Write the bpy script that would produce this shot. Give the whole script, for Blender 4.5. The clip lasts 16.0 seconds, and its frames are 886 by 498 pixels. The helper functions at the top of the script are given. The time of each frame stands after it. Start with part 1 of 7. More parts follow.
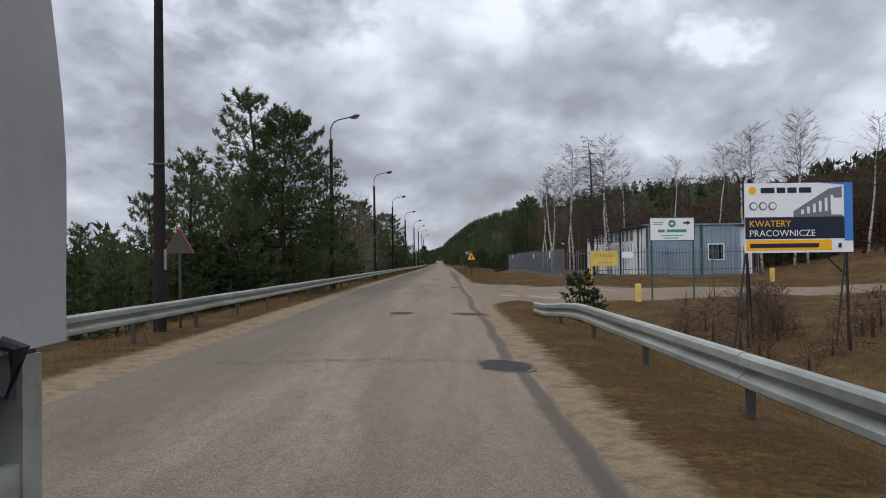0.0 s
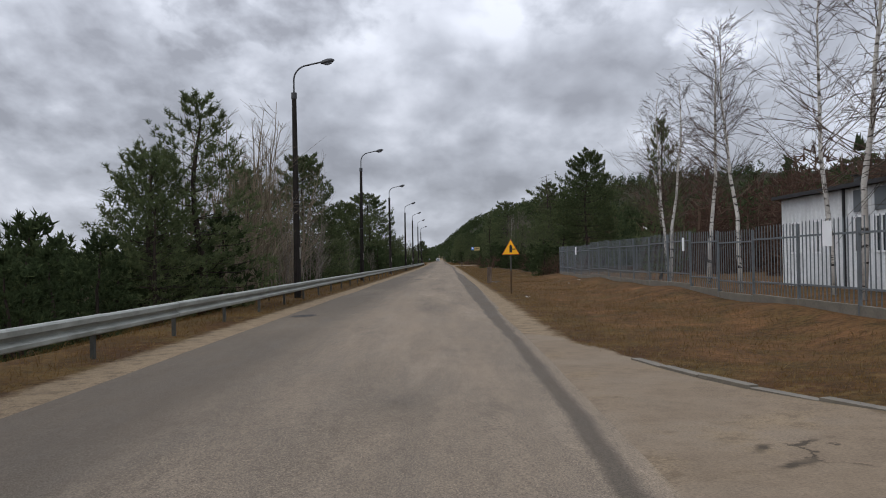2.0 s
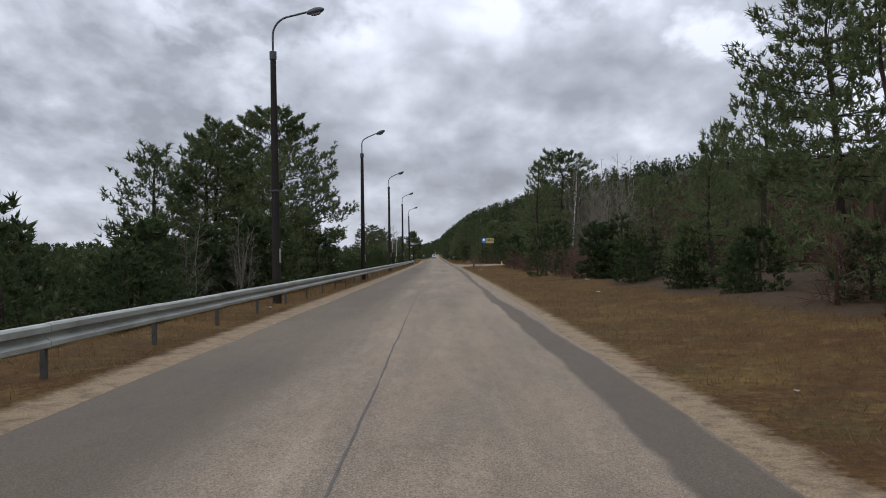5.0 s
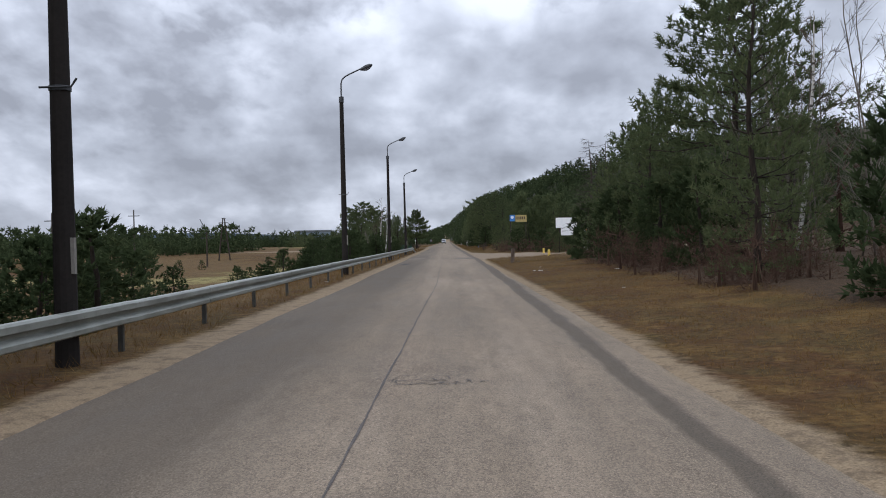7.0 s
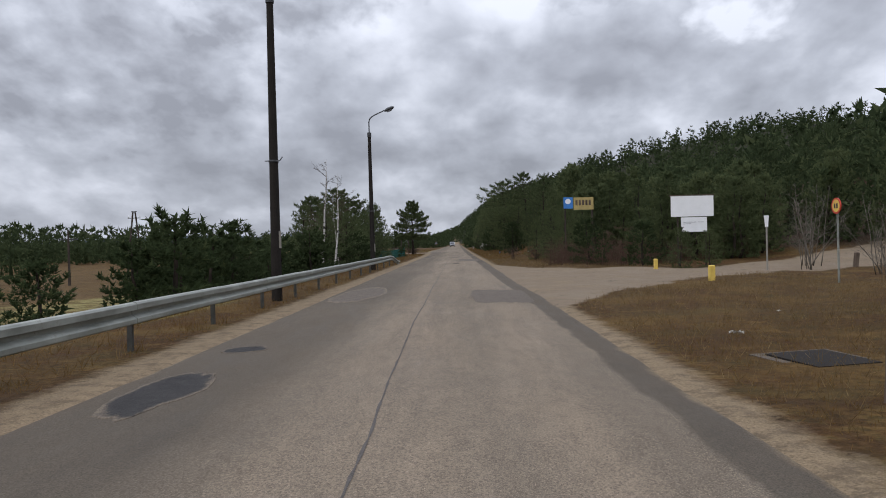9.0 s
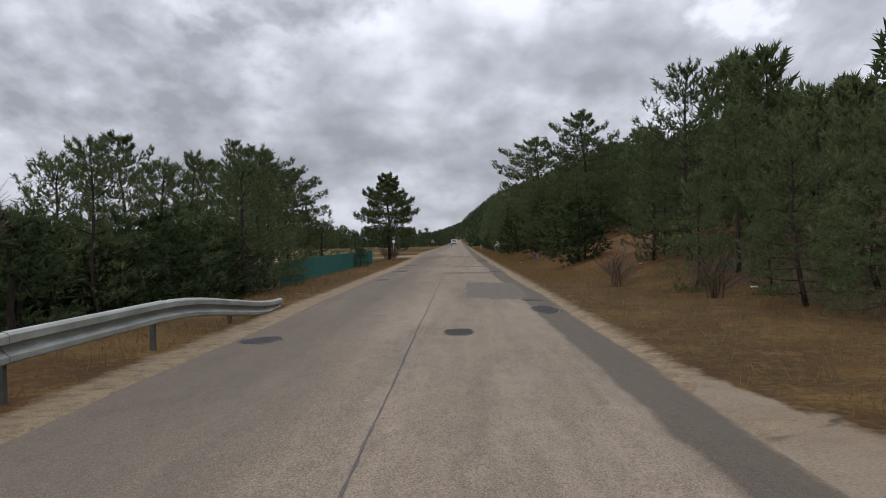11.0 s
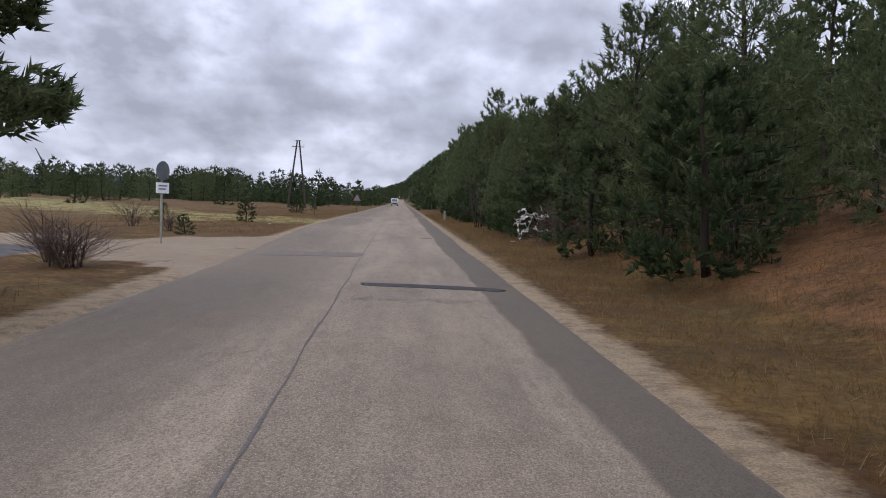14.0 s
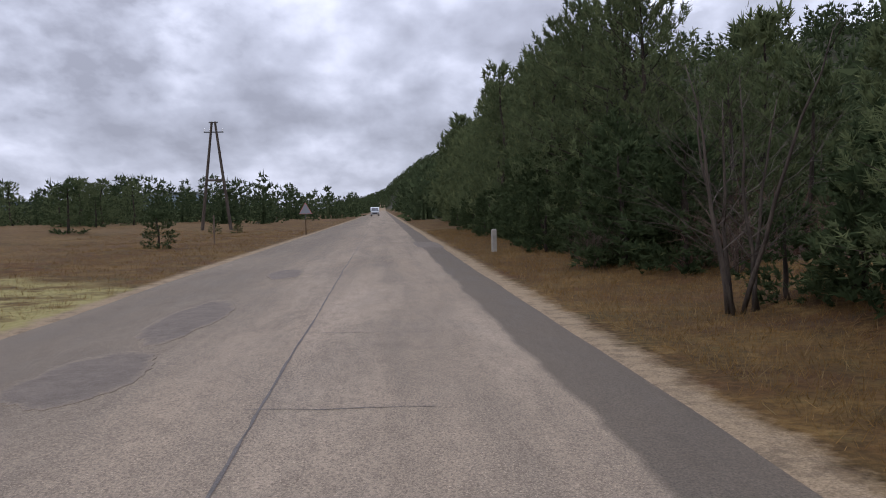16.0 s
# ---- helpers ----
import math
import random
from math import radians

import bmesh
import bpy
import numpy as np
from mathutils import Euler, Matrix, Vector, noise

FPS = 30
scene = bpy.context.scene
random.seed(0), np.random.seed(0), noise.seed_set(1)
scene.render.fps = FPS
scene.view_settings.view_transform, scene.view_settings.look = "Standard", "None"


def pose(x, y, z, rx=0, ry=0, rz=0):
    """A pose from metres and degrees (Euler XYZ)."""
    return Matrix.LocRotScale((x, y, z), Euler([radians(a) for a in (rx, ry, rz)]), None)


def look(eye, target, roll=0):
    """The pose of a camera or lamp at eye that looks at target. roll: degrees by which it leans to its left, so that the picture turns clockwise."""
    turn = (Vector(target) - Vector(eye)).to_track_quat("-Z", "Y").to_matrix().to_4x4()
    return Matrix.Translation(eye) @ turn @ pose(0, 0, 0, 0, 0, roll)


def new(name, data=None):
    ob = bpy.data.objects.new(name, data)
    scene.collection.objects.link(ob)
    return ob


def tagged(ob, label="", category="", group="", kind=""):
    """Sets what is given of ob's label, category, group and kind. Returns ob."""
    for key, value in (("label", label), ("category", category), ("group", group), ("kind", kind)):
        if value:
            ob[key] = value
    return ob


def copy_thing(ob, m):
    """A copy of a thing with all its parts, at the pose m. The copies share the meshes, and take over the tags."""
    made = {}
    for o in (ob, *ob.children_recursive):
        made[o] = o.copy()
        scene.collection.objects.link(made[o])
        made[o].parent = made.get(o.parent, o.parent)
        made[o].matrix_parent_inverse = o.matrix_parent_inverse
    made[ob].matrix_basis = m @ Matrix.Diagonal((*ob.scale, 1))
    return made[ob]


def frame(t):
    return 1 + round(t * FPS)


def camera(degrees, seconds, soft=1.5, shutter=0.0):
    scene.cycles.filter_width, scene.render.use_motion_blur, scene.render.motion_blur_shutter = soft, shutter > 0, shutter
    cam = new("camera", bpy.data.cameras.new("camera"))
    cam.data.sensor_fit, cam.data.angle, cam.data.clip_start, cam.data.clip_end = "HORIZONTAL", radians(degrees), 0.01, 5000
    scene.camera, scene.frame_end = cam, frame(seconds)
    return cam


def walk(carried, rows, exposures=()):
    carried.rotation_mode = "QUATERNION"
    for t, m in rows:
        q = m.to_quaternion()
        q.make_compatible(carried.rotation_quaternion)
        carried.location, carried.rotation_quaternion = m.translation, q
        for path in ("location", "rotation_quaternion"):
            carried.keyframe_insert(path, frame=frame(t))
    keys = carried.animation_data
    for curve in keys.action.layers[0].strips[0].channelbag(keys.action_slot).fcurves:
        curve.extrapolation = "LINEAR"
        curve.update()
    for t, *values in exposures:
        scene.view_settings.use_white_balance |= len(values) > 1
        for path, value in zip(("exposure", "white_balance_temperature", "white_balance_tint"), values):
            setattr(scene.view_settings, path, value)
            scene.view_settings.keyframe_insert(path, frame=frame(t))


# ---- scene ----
cam = camera(55.0, 16.0, soft=1.0)
PATH = [
    (0, (0.1, -1.806, 1.451), (0.105, 0.194, 1.481), -0.7),
    (0.5, (0.066, 8.818, 1.438), (0.07, 10.818, 1.47), -0.7),
    (1, (-0.019, 19.472, 1.437), (-0.014, 21.472, 1.468), -0.9),
    (1.5, (-0.004, 30.098, 1.469), (0.0, 32.097, 1.497), -1.2),
    (2, (0.006, 40.606, 1.474), (0.01, 42.605, 1.498), -1.0),
    (2.5, (0.071, 51.113, 1.483), (0.071, 53.113, 1.505), -1.2),
    (3, (0.043, 61.658, 1.457), (0.044, 63.658, 1.479), -1.1),
    (3.5, (-0.053, 72.199, 1.424), (-0.045, 74.199, 1.451), -0.6),
    (4, (-0.116, 82.597, 1.41), (-0.105, 84.596, 1.439), -0.1),
    (4.2, (-0.157, 86.751, 1.431), (-0.144, 88.75, 1.459), -0.1),
    (6.3, (-0.261, 130.934, 1.467), (-0.256, 132.934, 1.455), -1.9),
    (6.5, (-0.228, 135.205, 1.465), (-0.221, 137.204, 1.45), -1.3),
    (7, (-0.1, 146.039, 1.46), (-0.112, 148.038, 1.44), -1.3),
    (7.5, (0.016, 157.005, 1.451), (-0.002, 159.005, 1.434), -1.4),
    (8, (0.123, 168.017, 1.436), (0.099, 170.016, 1.421), -1.3),
    (8.5, (0.153, 179.024, 1.39), (0.123, 181.023, 1.378), -1.2),
    (9, (0.158, 190.046, 1.417), (0.123, 192.045, 1.404), -1.4),
    (9.2, (0.143, 194.472, 1.442), (0.106, 196.472, 1.431), -1.5),
    (11.3, (0.037, 240.45, 1.465), (-0.003, 242.45, 1.445), -1.4),
    (11.5, (0.046, 244.783, 1.472), (0.005, 246.783, 1.451), -1.5),
    (12, (0.105, 255.468, 1.498), (0.063, 257.467, 1.475), -1.7),
    (12.5, (0.111, 266.038, 1.489), (0.072, 268.038, 1.462), -1.9),
    (13, (0.085, 276.625, 1.447), (0.048, 278.624, 1.416), -1.9),
    (13.5, (-0.044, 287.204, 1.379), (-0.056, 289.203, 1.314), 1.7),
    (14, (-0.078, 297.693, 1.427), (0.022, 299.688, 1.317), 2.0),
    (14.5, (-0.023, 307.891, 1.419), (0.072, 309.886, 1.315), 0.4),
    (15, (-0.087, 317.839, 1.427), (0.02, 319.834, 1.318), -0.4),
    (15.5, (-0.062, 327.703, 1.445), (0.072, 329.696, 1.344), -0.7),
    (16, (-0.204, 337.525, 1.45), (-0.066, 339.518, 1.354), -1.1),
]
walk(cam, [(t, look(eye, target, roll)) for t, eye, target, roll in PATH],
     [(0, -0.2, 6600, 9), (4, -0.16, 6700, 10), (6.5, -0.03, 6350, 10), (8, -0.1, 6400, 10), (9, -0.17, 6600, 10), (12, -0.08, 6750, 10), (13, -0.02, 6600, 11), (14, 0.12, 6300, 16), (16, 0.06, 6300, 16)])

# ---- world and light: overcast ----
SUN_EL, SUN_ROT = radians(40), radians(218)
world = bpy.data.worlds.new("overcast_sky")
scene.world = world
world.use_nodes = True
wn, wl = world.node_tree.nodes, world.node_tree.links
wn.clear()


def wnode(kind, **values):
    n = wn.new(kind)
    for key, value in values.items():
        n.inputs[key].default_value = value
    return n


def wmath(op, a, b=None, c=None):
    n = wn.new("ShaderNodeMath")
    n.operation = op
    for k, v in enumerate((a, b, c)):
        if v is None:
            continue
        if isinstance(v, (int, float)):
            n.inputs[k].default_value = v
        else:
            wl.new(v, n.inputs[k])
    return n.outputs[0]


w_co = wn.new("ShaderNodeTexCoord")
w_sep = wn.new("ShaderNodeSeparateXYZ")
wl.new(w_co.outputs["Generated"], w_sep.inputs[0])
w_up = wmath("MAXIMUM", w_sep.outputs[2], 0.0)
w_div = wmath("ADD", w_up, 0.42)
w_px = wmath("DIVIDE", w_sep.outputs[0], w_div)
w_py = wmath("DIVIDE", w_sep.outputs[1], w_div)
w_com = wn.new("ShaderNodeCombineXYZ")
wl.new(w_px, w_com.inputs[0])
wl.new(w_py, w_com.inputs[1])


def wnoise(scale, detail, rough, shift, distort=0.0):
    m = wn.new("ShaderNodeMapping")
    m.inputs["Location"].default_value = shift
    m.inputs["Scale"].default_value = (1.0, 0.75, 1.0)
    wl.new(w_com.outputs[0], m.inputs["Vector"])
    n = wnode("ShaderNodeTexNoise", Scale=scale, Detail=detail, Roughness=rough, Distortion=distort)
    wl.new(m.outputs[0], n.inputs["Vector"])
    return n.outputs["Fac"]


w_big = wnoise(2.1, 3.0, 0.48, (3.1, 0.4, 0.0), 0.1)
w_mid = wnoise(5.6, 5.0, 0.48, (7.3, 2.2, 0.0), 0.12)
w_fine = wnoise(16.0, 4.0, 0.52, (1.3, 9.2, 0.0), 0.15)
w_cloud = wmath("ADD", wmath("MULTIPLY", w_big, 0.44), wmath("ADD", wmath("MULTIPLY", w_mid, 0.43), wmath("MULTIPLY", w_fine, 0.13)))
def wbreak(cx, cy, rx, ry, gain):
    """A place in the cloud cover set to fit the camera's view: thinner and brighter for a gain above 0, else darker."""
    d = wmath("ADD", wmath("POWER", wmath("DIVIDE", wmath("SUBTRACT", w_px, cx), rx), 2.0), wmath("POWER", wmath("DIVIDE", wmath("SUBTRACT", w_py, cy), ry), 2.0))
    d = wmath("ADD", d, wmath("MULTIPLY", wmath("SUBTRACT", w_fine, 0.5), 4.0))
    return wmath("MULTIPLY", wmath("MAXIMUM", wmath("SUBTRACT", 1.0, d), 0.0), gain)


for spot in ((0.464, 1.40, 0.10, 0.08, 0.14), (0.02, 1.42, 0.10, 0.06, 0.04), (0.26, 1.56, 0.08, 0.05, 0.04), (-0.26, 1.37, 0.20, 0.10, -0.07), (0.21, 1.35, 0.10, 0.06, -0.05), (-0.60, 1.50, 0.32, 0.25, -0.035)):
    w_cloud = wmath("ADD", w_cloud, wbreak(*spot))
w_ramp = wn.new("ShaderNodeValToRGB")
wl.new(w_cloud, w_ramp.inputs[0])
w_ramp.color_ramp.elements[0].position = 0.38
w_ramp.color_ramp.elements[0].color = (0.37, 0.396, 0.47, 1)
w_ramp.color_ramp.elements[1].position = 0.60
w_ramp.color_ramp.elements[1].color = (0.87, 0.925, 1.065, 1)
w_el = w_ramp.color_ramp.elements.new(0.485)
w_el.color = (0.555, 0.597, 0.70, 1)
# an overcast sky grows brighter towards the zenith
w_zen = wmath("ADD", 0.92, wmath("MULTIPLY", wmath("POWER", w_up, 1.6), 2.6))
w_cmul = wn.new("ShaderNodeVectorMath")
w_cmul.operation = "SCALE"
wl.new(w_ramp.outputs[0], w_cmul.inputs[0])
wl.new(w_zen, w_cmul.inputs["Scale"])
w_sky = wn.new("ShaderNodeTexSky")
w_sky.sky_type = "NISHITA"
w_sky.sun_disc = False
w_sky.sun_elevation, w_sky.sun_rotation = SUN_EL, SUN_ROT
w_bg_sky = wnode("ShaderNodeBackground", Strength=0.05)
wl.new(w_sky.outputs[0], w_bg_sky.inputs["Color"])
w_bg_cloud = wnode("ShaderNodeBackground", Strength=1.0)
wl.new(w_cmul.outputs[0], w_bg_cloud.inputs["Color"])
w_mix = wnode("ShaderNodeMixShader", Fac=0.93)
wl.new(w_bg_sky.outputs[0], w_mix.inputs[1])
wl.new(w_bg_cloud.outputs[0], w_mix.inputs[2])
w_out = wn.new("ShaderNodeOutputWorld")
wl.new(w_mix.outputs[0], w_out.inputs[0])

sun = new("sun", bpy.data.lights.new("sun", "SUN"))
sun.data.energy, sun.data.angle, sun.data.color = 0.9, radians(30), (1.0, 0.96, 0.9)
sun.matrix_world = look((-55, -50, 75), (0, 20, 0))
scene.view_settings.exposure = -0.08

# ---- materials ----


class Mat:
    """A small builder of node materials."""

    def __init__(self, name, rough=0.85, metal=0.0, spec=0.3):
        self.m = bpy.data.materials.new(name)
        self.m.use_nodes = True
        self.n, self.l = self.m.node_tree.nodes, self.m.node_tree.links
        self.b = self.n["Principled BSDF"]
        self.b.inputs["Roughness"].default_value = rough
        self.b.inputs["Metallic"].default_value = metal
        self.b.inputs["Specular IOR Level"].default_value = spec
        co = self.n.new("ShaderNodeTexCoord")
        self.co = co.outputs["Object"]

    def world_co(self):
        self.co = self.n.new("ShaderNodeNewGeometry").outputs["Position"]
        return self

    def set(self, sock, v):
        if isinstance(v, (int, float)):
            sock.default_value = v
        elif isinstance(v, tuple):
            sock.default_value = (*v, 1) if len(v) == 3 else v
        else:
            self.l.new(v, sock)

    def noise(self, scale, detail=4.0, rough=0.6, stretch=(1, 1, 1), distort=0.0):
        mp = self.n.new("ShaderNodeMapping")
        mp.inputs["Scale"].default_value = stretch
        self.l.new(self.co, mp.inputs["Vector"])
        t = self.n.new("ShaderNodeTexNoise")
        t.inputs["Scale"].default_value, t.inputs["Detail"].default_value = scale, detail
        t.inputs["Roughness"].default_value, t.inputs["Distortion"].default_value = rough, distort
        self.l.new(mp.outputs[0], t.inputs["Vector"])
        return t.outputs["Fac"]

    def voronoi(self, scale, feature="F1", stretch=(1, 1, 1)):
        mp = self.n.new("ShaderNodeMapping")
        mp.inputs["Scale"].default_value = stretch
        self.l.new(self.co, mp.inputs["Vector"])
        t = self.n.new("ShaderNodeTexVoronoi")
        t.feature = feature
        t.inputs["Scale"].default_value = scale
        self.l.new(mp.outputs[0], t.inputs["Vector"])
        return t.outputs["Distance"]

    def attr(self, name):
        a = self.n.new("ShaderNodeAttribute")
        a.attribute_name = name
        return a.outputs["Fac"]

    def rand(self):
        return self.n.new("ShaderNodeObjectInfo").outputs["Random"]

    def island(self):
        return self.n.new("ShaderNodeNewGeometry").outputs["Random Per Island"]

    def math(self, op, a, b=0.0, c=0.0):
        t = self.n.new("ShaderNodeMath")
        t.operation = op
        self.set(t.inputs[0], a), self.set(t.inputs[1], b), self.set(t.inputs[2], c)
        return t.outputs[0]

    def ramp(self, fac, lo, hi, a=0.0, b=1.0):
        """Remaps fac from lo..hi to a..b, held at the ends."""
        t = self.n.new("ShaderNodeMapRange")
        for k, v in enumerate((fac, lo, hi, a, b)):
            self.set(t.inputs[k], v)
        return t.outputs[0]

    def mix(self, fac, a, b):
        t = self.n.new("ShaderNodeMix")
        t.data_type = "RGBA"
        self.set(t.inputs[0], fac), self.set(t.inputs[6], a), self.set(t.inputs[7], b)
        return t.outputs[2]

    def colour(self, c):
        self.set(self.b.inputs["Base Color"], c)
        return self

    def bump(self, height, strength=0.3, dist=0.02):
        t = self.n.new("ShaderNodeBump")
        t.inputs["Strength"].default_value, t.inputs["Distance"].default_value = strength, dist
        self.l.new(height, t.inputs["Height"])
        self.l.new(t.outputs[0], self.b.inputs["Normal"])
        return self

    def gloss(self, v):
        self.set(self.b.inputs["Roughness"], v)
        return self


def plain(name, c, rough=0.7, metal=0.0, vary=0.25, scale=6.0, bump=0.15, spec=0.3):
    """Paint, metal or plastic with blotches at two scales and fine relief."""
    k = Mat(name, rough, metal, spec)
    f = k.math("ADD", k.math("MULTIPLY", k.noise(scale, 4), 0.6), k.math("MULTIPLY", k.noise(scale * 9, 3), 0.4))
    dark = tuple(v * (1 - vary) for v in c)
    lite = tuple(min(1.0, v * (1 + vary)) for v in c)
    k.colour(k.mix(k.ramp(f, 0.3, 0.7), dark, lite))
    k.gloss(k.ramp(f, 0.3, 0.7, max(0.05, rough - 0.12), min(1, rough + 0.1)))
    if bump:
        k.bump(k.noise(scale * 12, 3), bump, 0.01)
    return k.m


def make_ground():
    k = Mat("dry_heath_ground", 0.95, 0, 0.1).world_co()
    big, mid, fine = k.noise(0.12, 4), k.noise(0.9, 5, 0.65), k.noise(9.0, 5, 0.7)
    grain = k.noise(45.0, 3, 0.7)
    straw = k.mix(k.ramp(fine, 0.35, 0.65), (0.026, 0.016, 0.006), (0.090, 0.054, 0.018))
    rust = k.mix(k.ramp(fine, 0.3, 0.7), (0.028, 0.013, 0.005), (0.088, 0.040, 0.013))
    soil = k.mix(k.ramp(grain, 0.3, 0.7), (0.026, 0.019, 0.012), (0.062, 0.043, 0.027))
    moss = k.mix(k.ramp(fine, 0.3, 0.7), (0.13, 0.115, 0.042), (0.235, 0.20, 0.085))
    c = k.mix(k.ramp(k.math("ADD", k.math("MULTIPLY", mid, 0.7), k.math("MULTIPLY", big, 0.3)), 0.42, 0.58), straw, rust)
    c = k.mix(k.ramp(k.math("ADD", mid, k.math("MULTIPLY", fine, 0.5)), 0.82, 0.98), c, soil)
    c = k.mix(k.ramp(k.noise(0.33, 5, 0.65), 0.48, 0.62, 0.0, 0.7), c, k.mix(k.ramp(fine, 0.3, 0.7), (0.056, 0.033, 0.010), (0.150, 0.090, 0.028)))
    c = k.mix(k.ramp(k.noise(0.55, 5, 0.7), 0.52, 0.68, 0.0, 0.5), c, k.mix(k.ramp(fine, 0.35, 0.65), (0.032, 0.028, 0.009), (0.085, 0.070, 0.025)))
    c = k.mix(k.ramp(k.noise(2.3, 6, 0.78), 0.50, 0.66, 0.0, 0.4), c, (0.021, 0.016, 0.009))
    c = k.mix(k.ramp(k.noise(1.7, 6, 0.72), 0.53, 0.62, 0.0, 0.65), c, k.mix(k.ramp(fine, 0.3, 0.7), (0.070, 0.040, 0.012), (0.185, 0.115, 0.040)))
    c = k.mix(k.ramp(k.noise(3.4, 5, 0.7), 0.56, 0.66, 0.0, 0.6), c, k.mix(k.ramp(fine, 0.3, 0.7), (0.020, 0.017, 0.007), (0.050, 0.042, 0.016)))
    c = k.mix(k.math("MULTIPLY", k.attr("pale"), k.ramp(k.math("ADD", k.math("MULTIPLY", mid, 0.6), k.math("MULTIPLY", k.noise(0.25, 5, 0.75), 0.4)), 0.42, 0.58, 0.05, 0.8)), c, k.mix(k.ramp(fine, 0.3, 0.7), (0.058, 0.037, 0.017), (0.138, 0.090, 0.041)))
    c = k.mix(k.math("MULTIPLY", k.attr("moss"), k.ramp(mid, 0.38, 0.56)), c, moss)
    c = k.mix(k.ramp(k.math("ADD", k.attr("litter"), k.math("MULTIPLY", k.math("SUBTRACT", mid, 0.5), 1.2)), 0.35, 0.65), c, k.mix(k.ramp(fine, 0.35, 0.65), (0.026, 0.020, 0.013), (0.072, 0.044, 0.025)))
    clay = k.mix(k.ramp(k.math("ADD", k.math("MULTIPLY", fine, 0.5), k.math("MULTIPLY", mid, 0.5)), 0.4, 0.6), (0.038, 0.022, 0.011), (0.150, 0.074, 0.031))
    c = k.mix(k.ramp(k.math("ADD", k.attr("clay"), k.math("MULTIPLY", k.math("SUBTRACT", mid, 0.5), 1.5)), 0.3, 0.8), c, clay)
    # Floor of the far woods: tree shade is put into a near-black colour.
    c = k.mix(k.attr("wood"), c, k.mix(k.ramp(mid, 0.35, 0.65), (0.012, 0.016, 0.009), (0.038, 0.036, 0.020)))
    sand = k.mix(k.ramp(grain, 0.3, 0.7), (0.122, 0.089, 0.055), (0.285, 0.213, 0.136))
    sand = k.mix(k.ramp(k.noise(2.8, 6, 0.8), 0.46, 0.62, 0.0, 0.7), sand, (0.080, 0.061, 0.042))
    edge = k.math("ADD", k.attr("sand"), k.math("MULTIPLY", k.math("SUBTRACT", k.math("ADD", k.noise(1.6, 5, 0.7), k.math("MULTIPLY", fine, 0.5)), 0.78), 0.62))
    c = k.mix(k.ramp(edge, -0.10, 0.12), c, sand)
    conc = k.mix(k.ramp(k.math("ADD", k.math("MULTIPLY", k.noise(2.6, 6, 0.8), 0.5), k.math("MULTIPLY", grain, 0.5)), 0.30, 0.66), (0.092, 0.070, 0.049), (0.205, 0.156, 0.108))
    slab = k.ramp(k.noise(0.45, 4, 0.6), 0.48, 0.60, 0.0, 0.5)
    conc = k.mix(slab, conc, k.mix(k.ramp(grain, 0.3, 0.7), (0.125, 0.100, 0.074), (0.24, 0.192, 0.142)))
    drift = k.ramp(k.math("ADD", k.noise(0.7, 5, 0.7), k.math("MULTIPLY", fine, 0.3)), 0.66, 0.78, 0.0, 0.8)
    conc = k.mix(drift, conc, sand)
    split = k.n.new("ShaderNodeTexVoronoi")
    split.feature = "DISTANCE_TO_EDGE"
    split.inputs["Scale"].default_value = 0.62
    bend = k.n.new("ShaderNodeVectorMath")
    bend.operation = "ADD"
    k.l.new(k.co, bend.inputs[0])
    k.l.new(k.noise(1.9, 5, 0.7), bend.inputs[1])
    k.l.new(bend.outputs[0], split.inputs["Vector"])
    line = k.math("MULTIPLY", k.ramp(split.outputs["Distance"], 0.012, 0.035, 1.0, 0.0), k.ramp(k.noise(0.6, 3, 0.6), 0.58, 0.64))
    conc = k.mix(k.math("MULTIPLY", line, 0.85), conc, (0.034, 0.028, 0.020))
    gravel = k.ramp(k.math("ADD", k.attr("gravel"), k.math("MULTIPLY", k.math("SUBTRACT", mid, 0.5), 1.3)), -0.12, 0.14)
    c = k.mix(gravel, c, conc)
    lane = k.mix(k.ramp(k.math("ADD", k.math("MULTIPLY", fine, 0.5), k.math("MULTIPLY", mid, 0.5)), 0.35, 0.65), (0.040, 0.037, 0.036), (0.085, 0.078, 0.072))
    paved = k.ramp(k.math("ADD", k.attr("lane"), k.math("MULTIPLY", k.math("SUBTRACT", mid, 0.5), 0.5)), 0.40, 0.55)
    c = k.mix(paved, c, lane)
    k.colour(c)
    flat = k.math("SUBTRACT", 1.0, k.math("MULTIPLY", k.math("MAXIMUM", paved, gravel), 0.85))
    k.bump(k.math("MULTIPLY", k.math("ADD", fine, k.math("MULTIPLY", grain, 0.5)), flat), 0.6, 0.06)
    return k.m


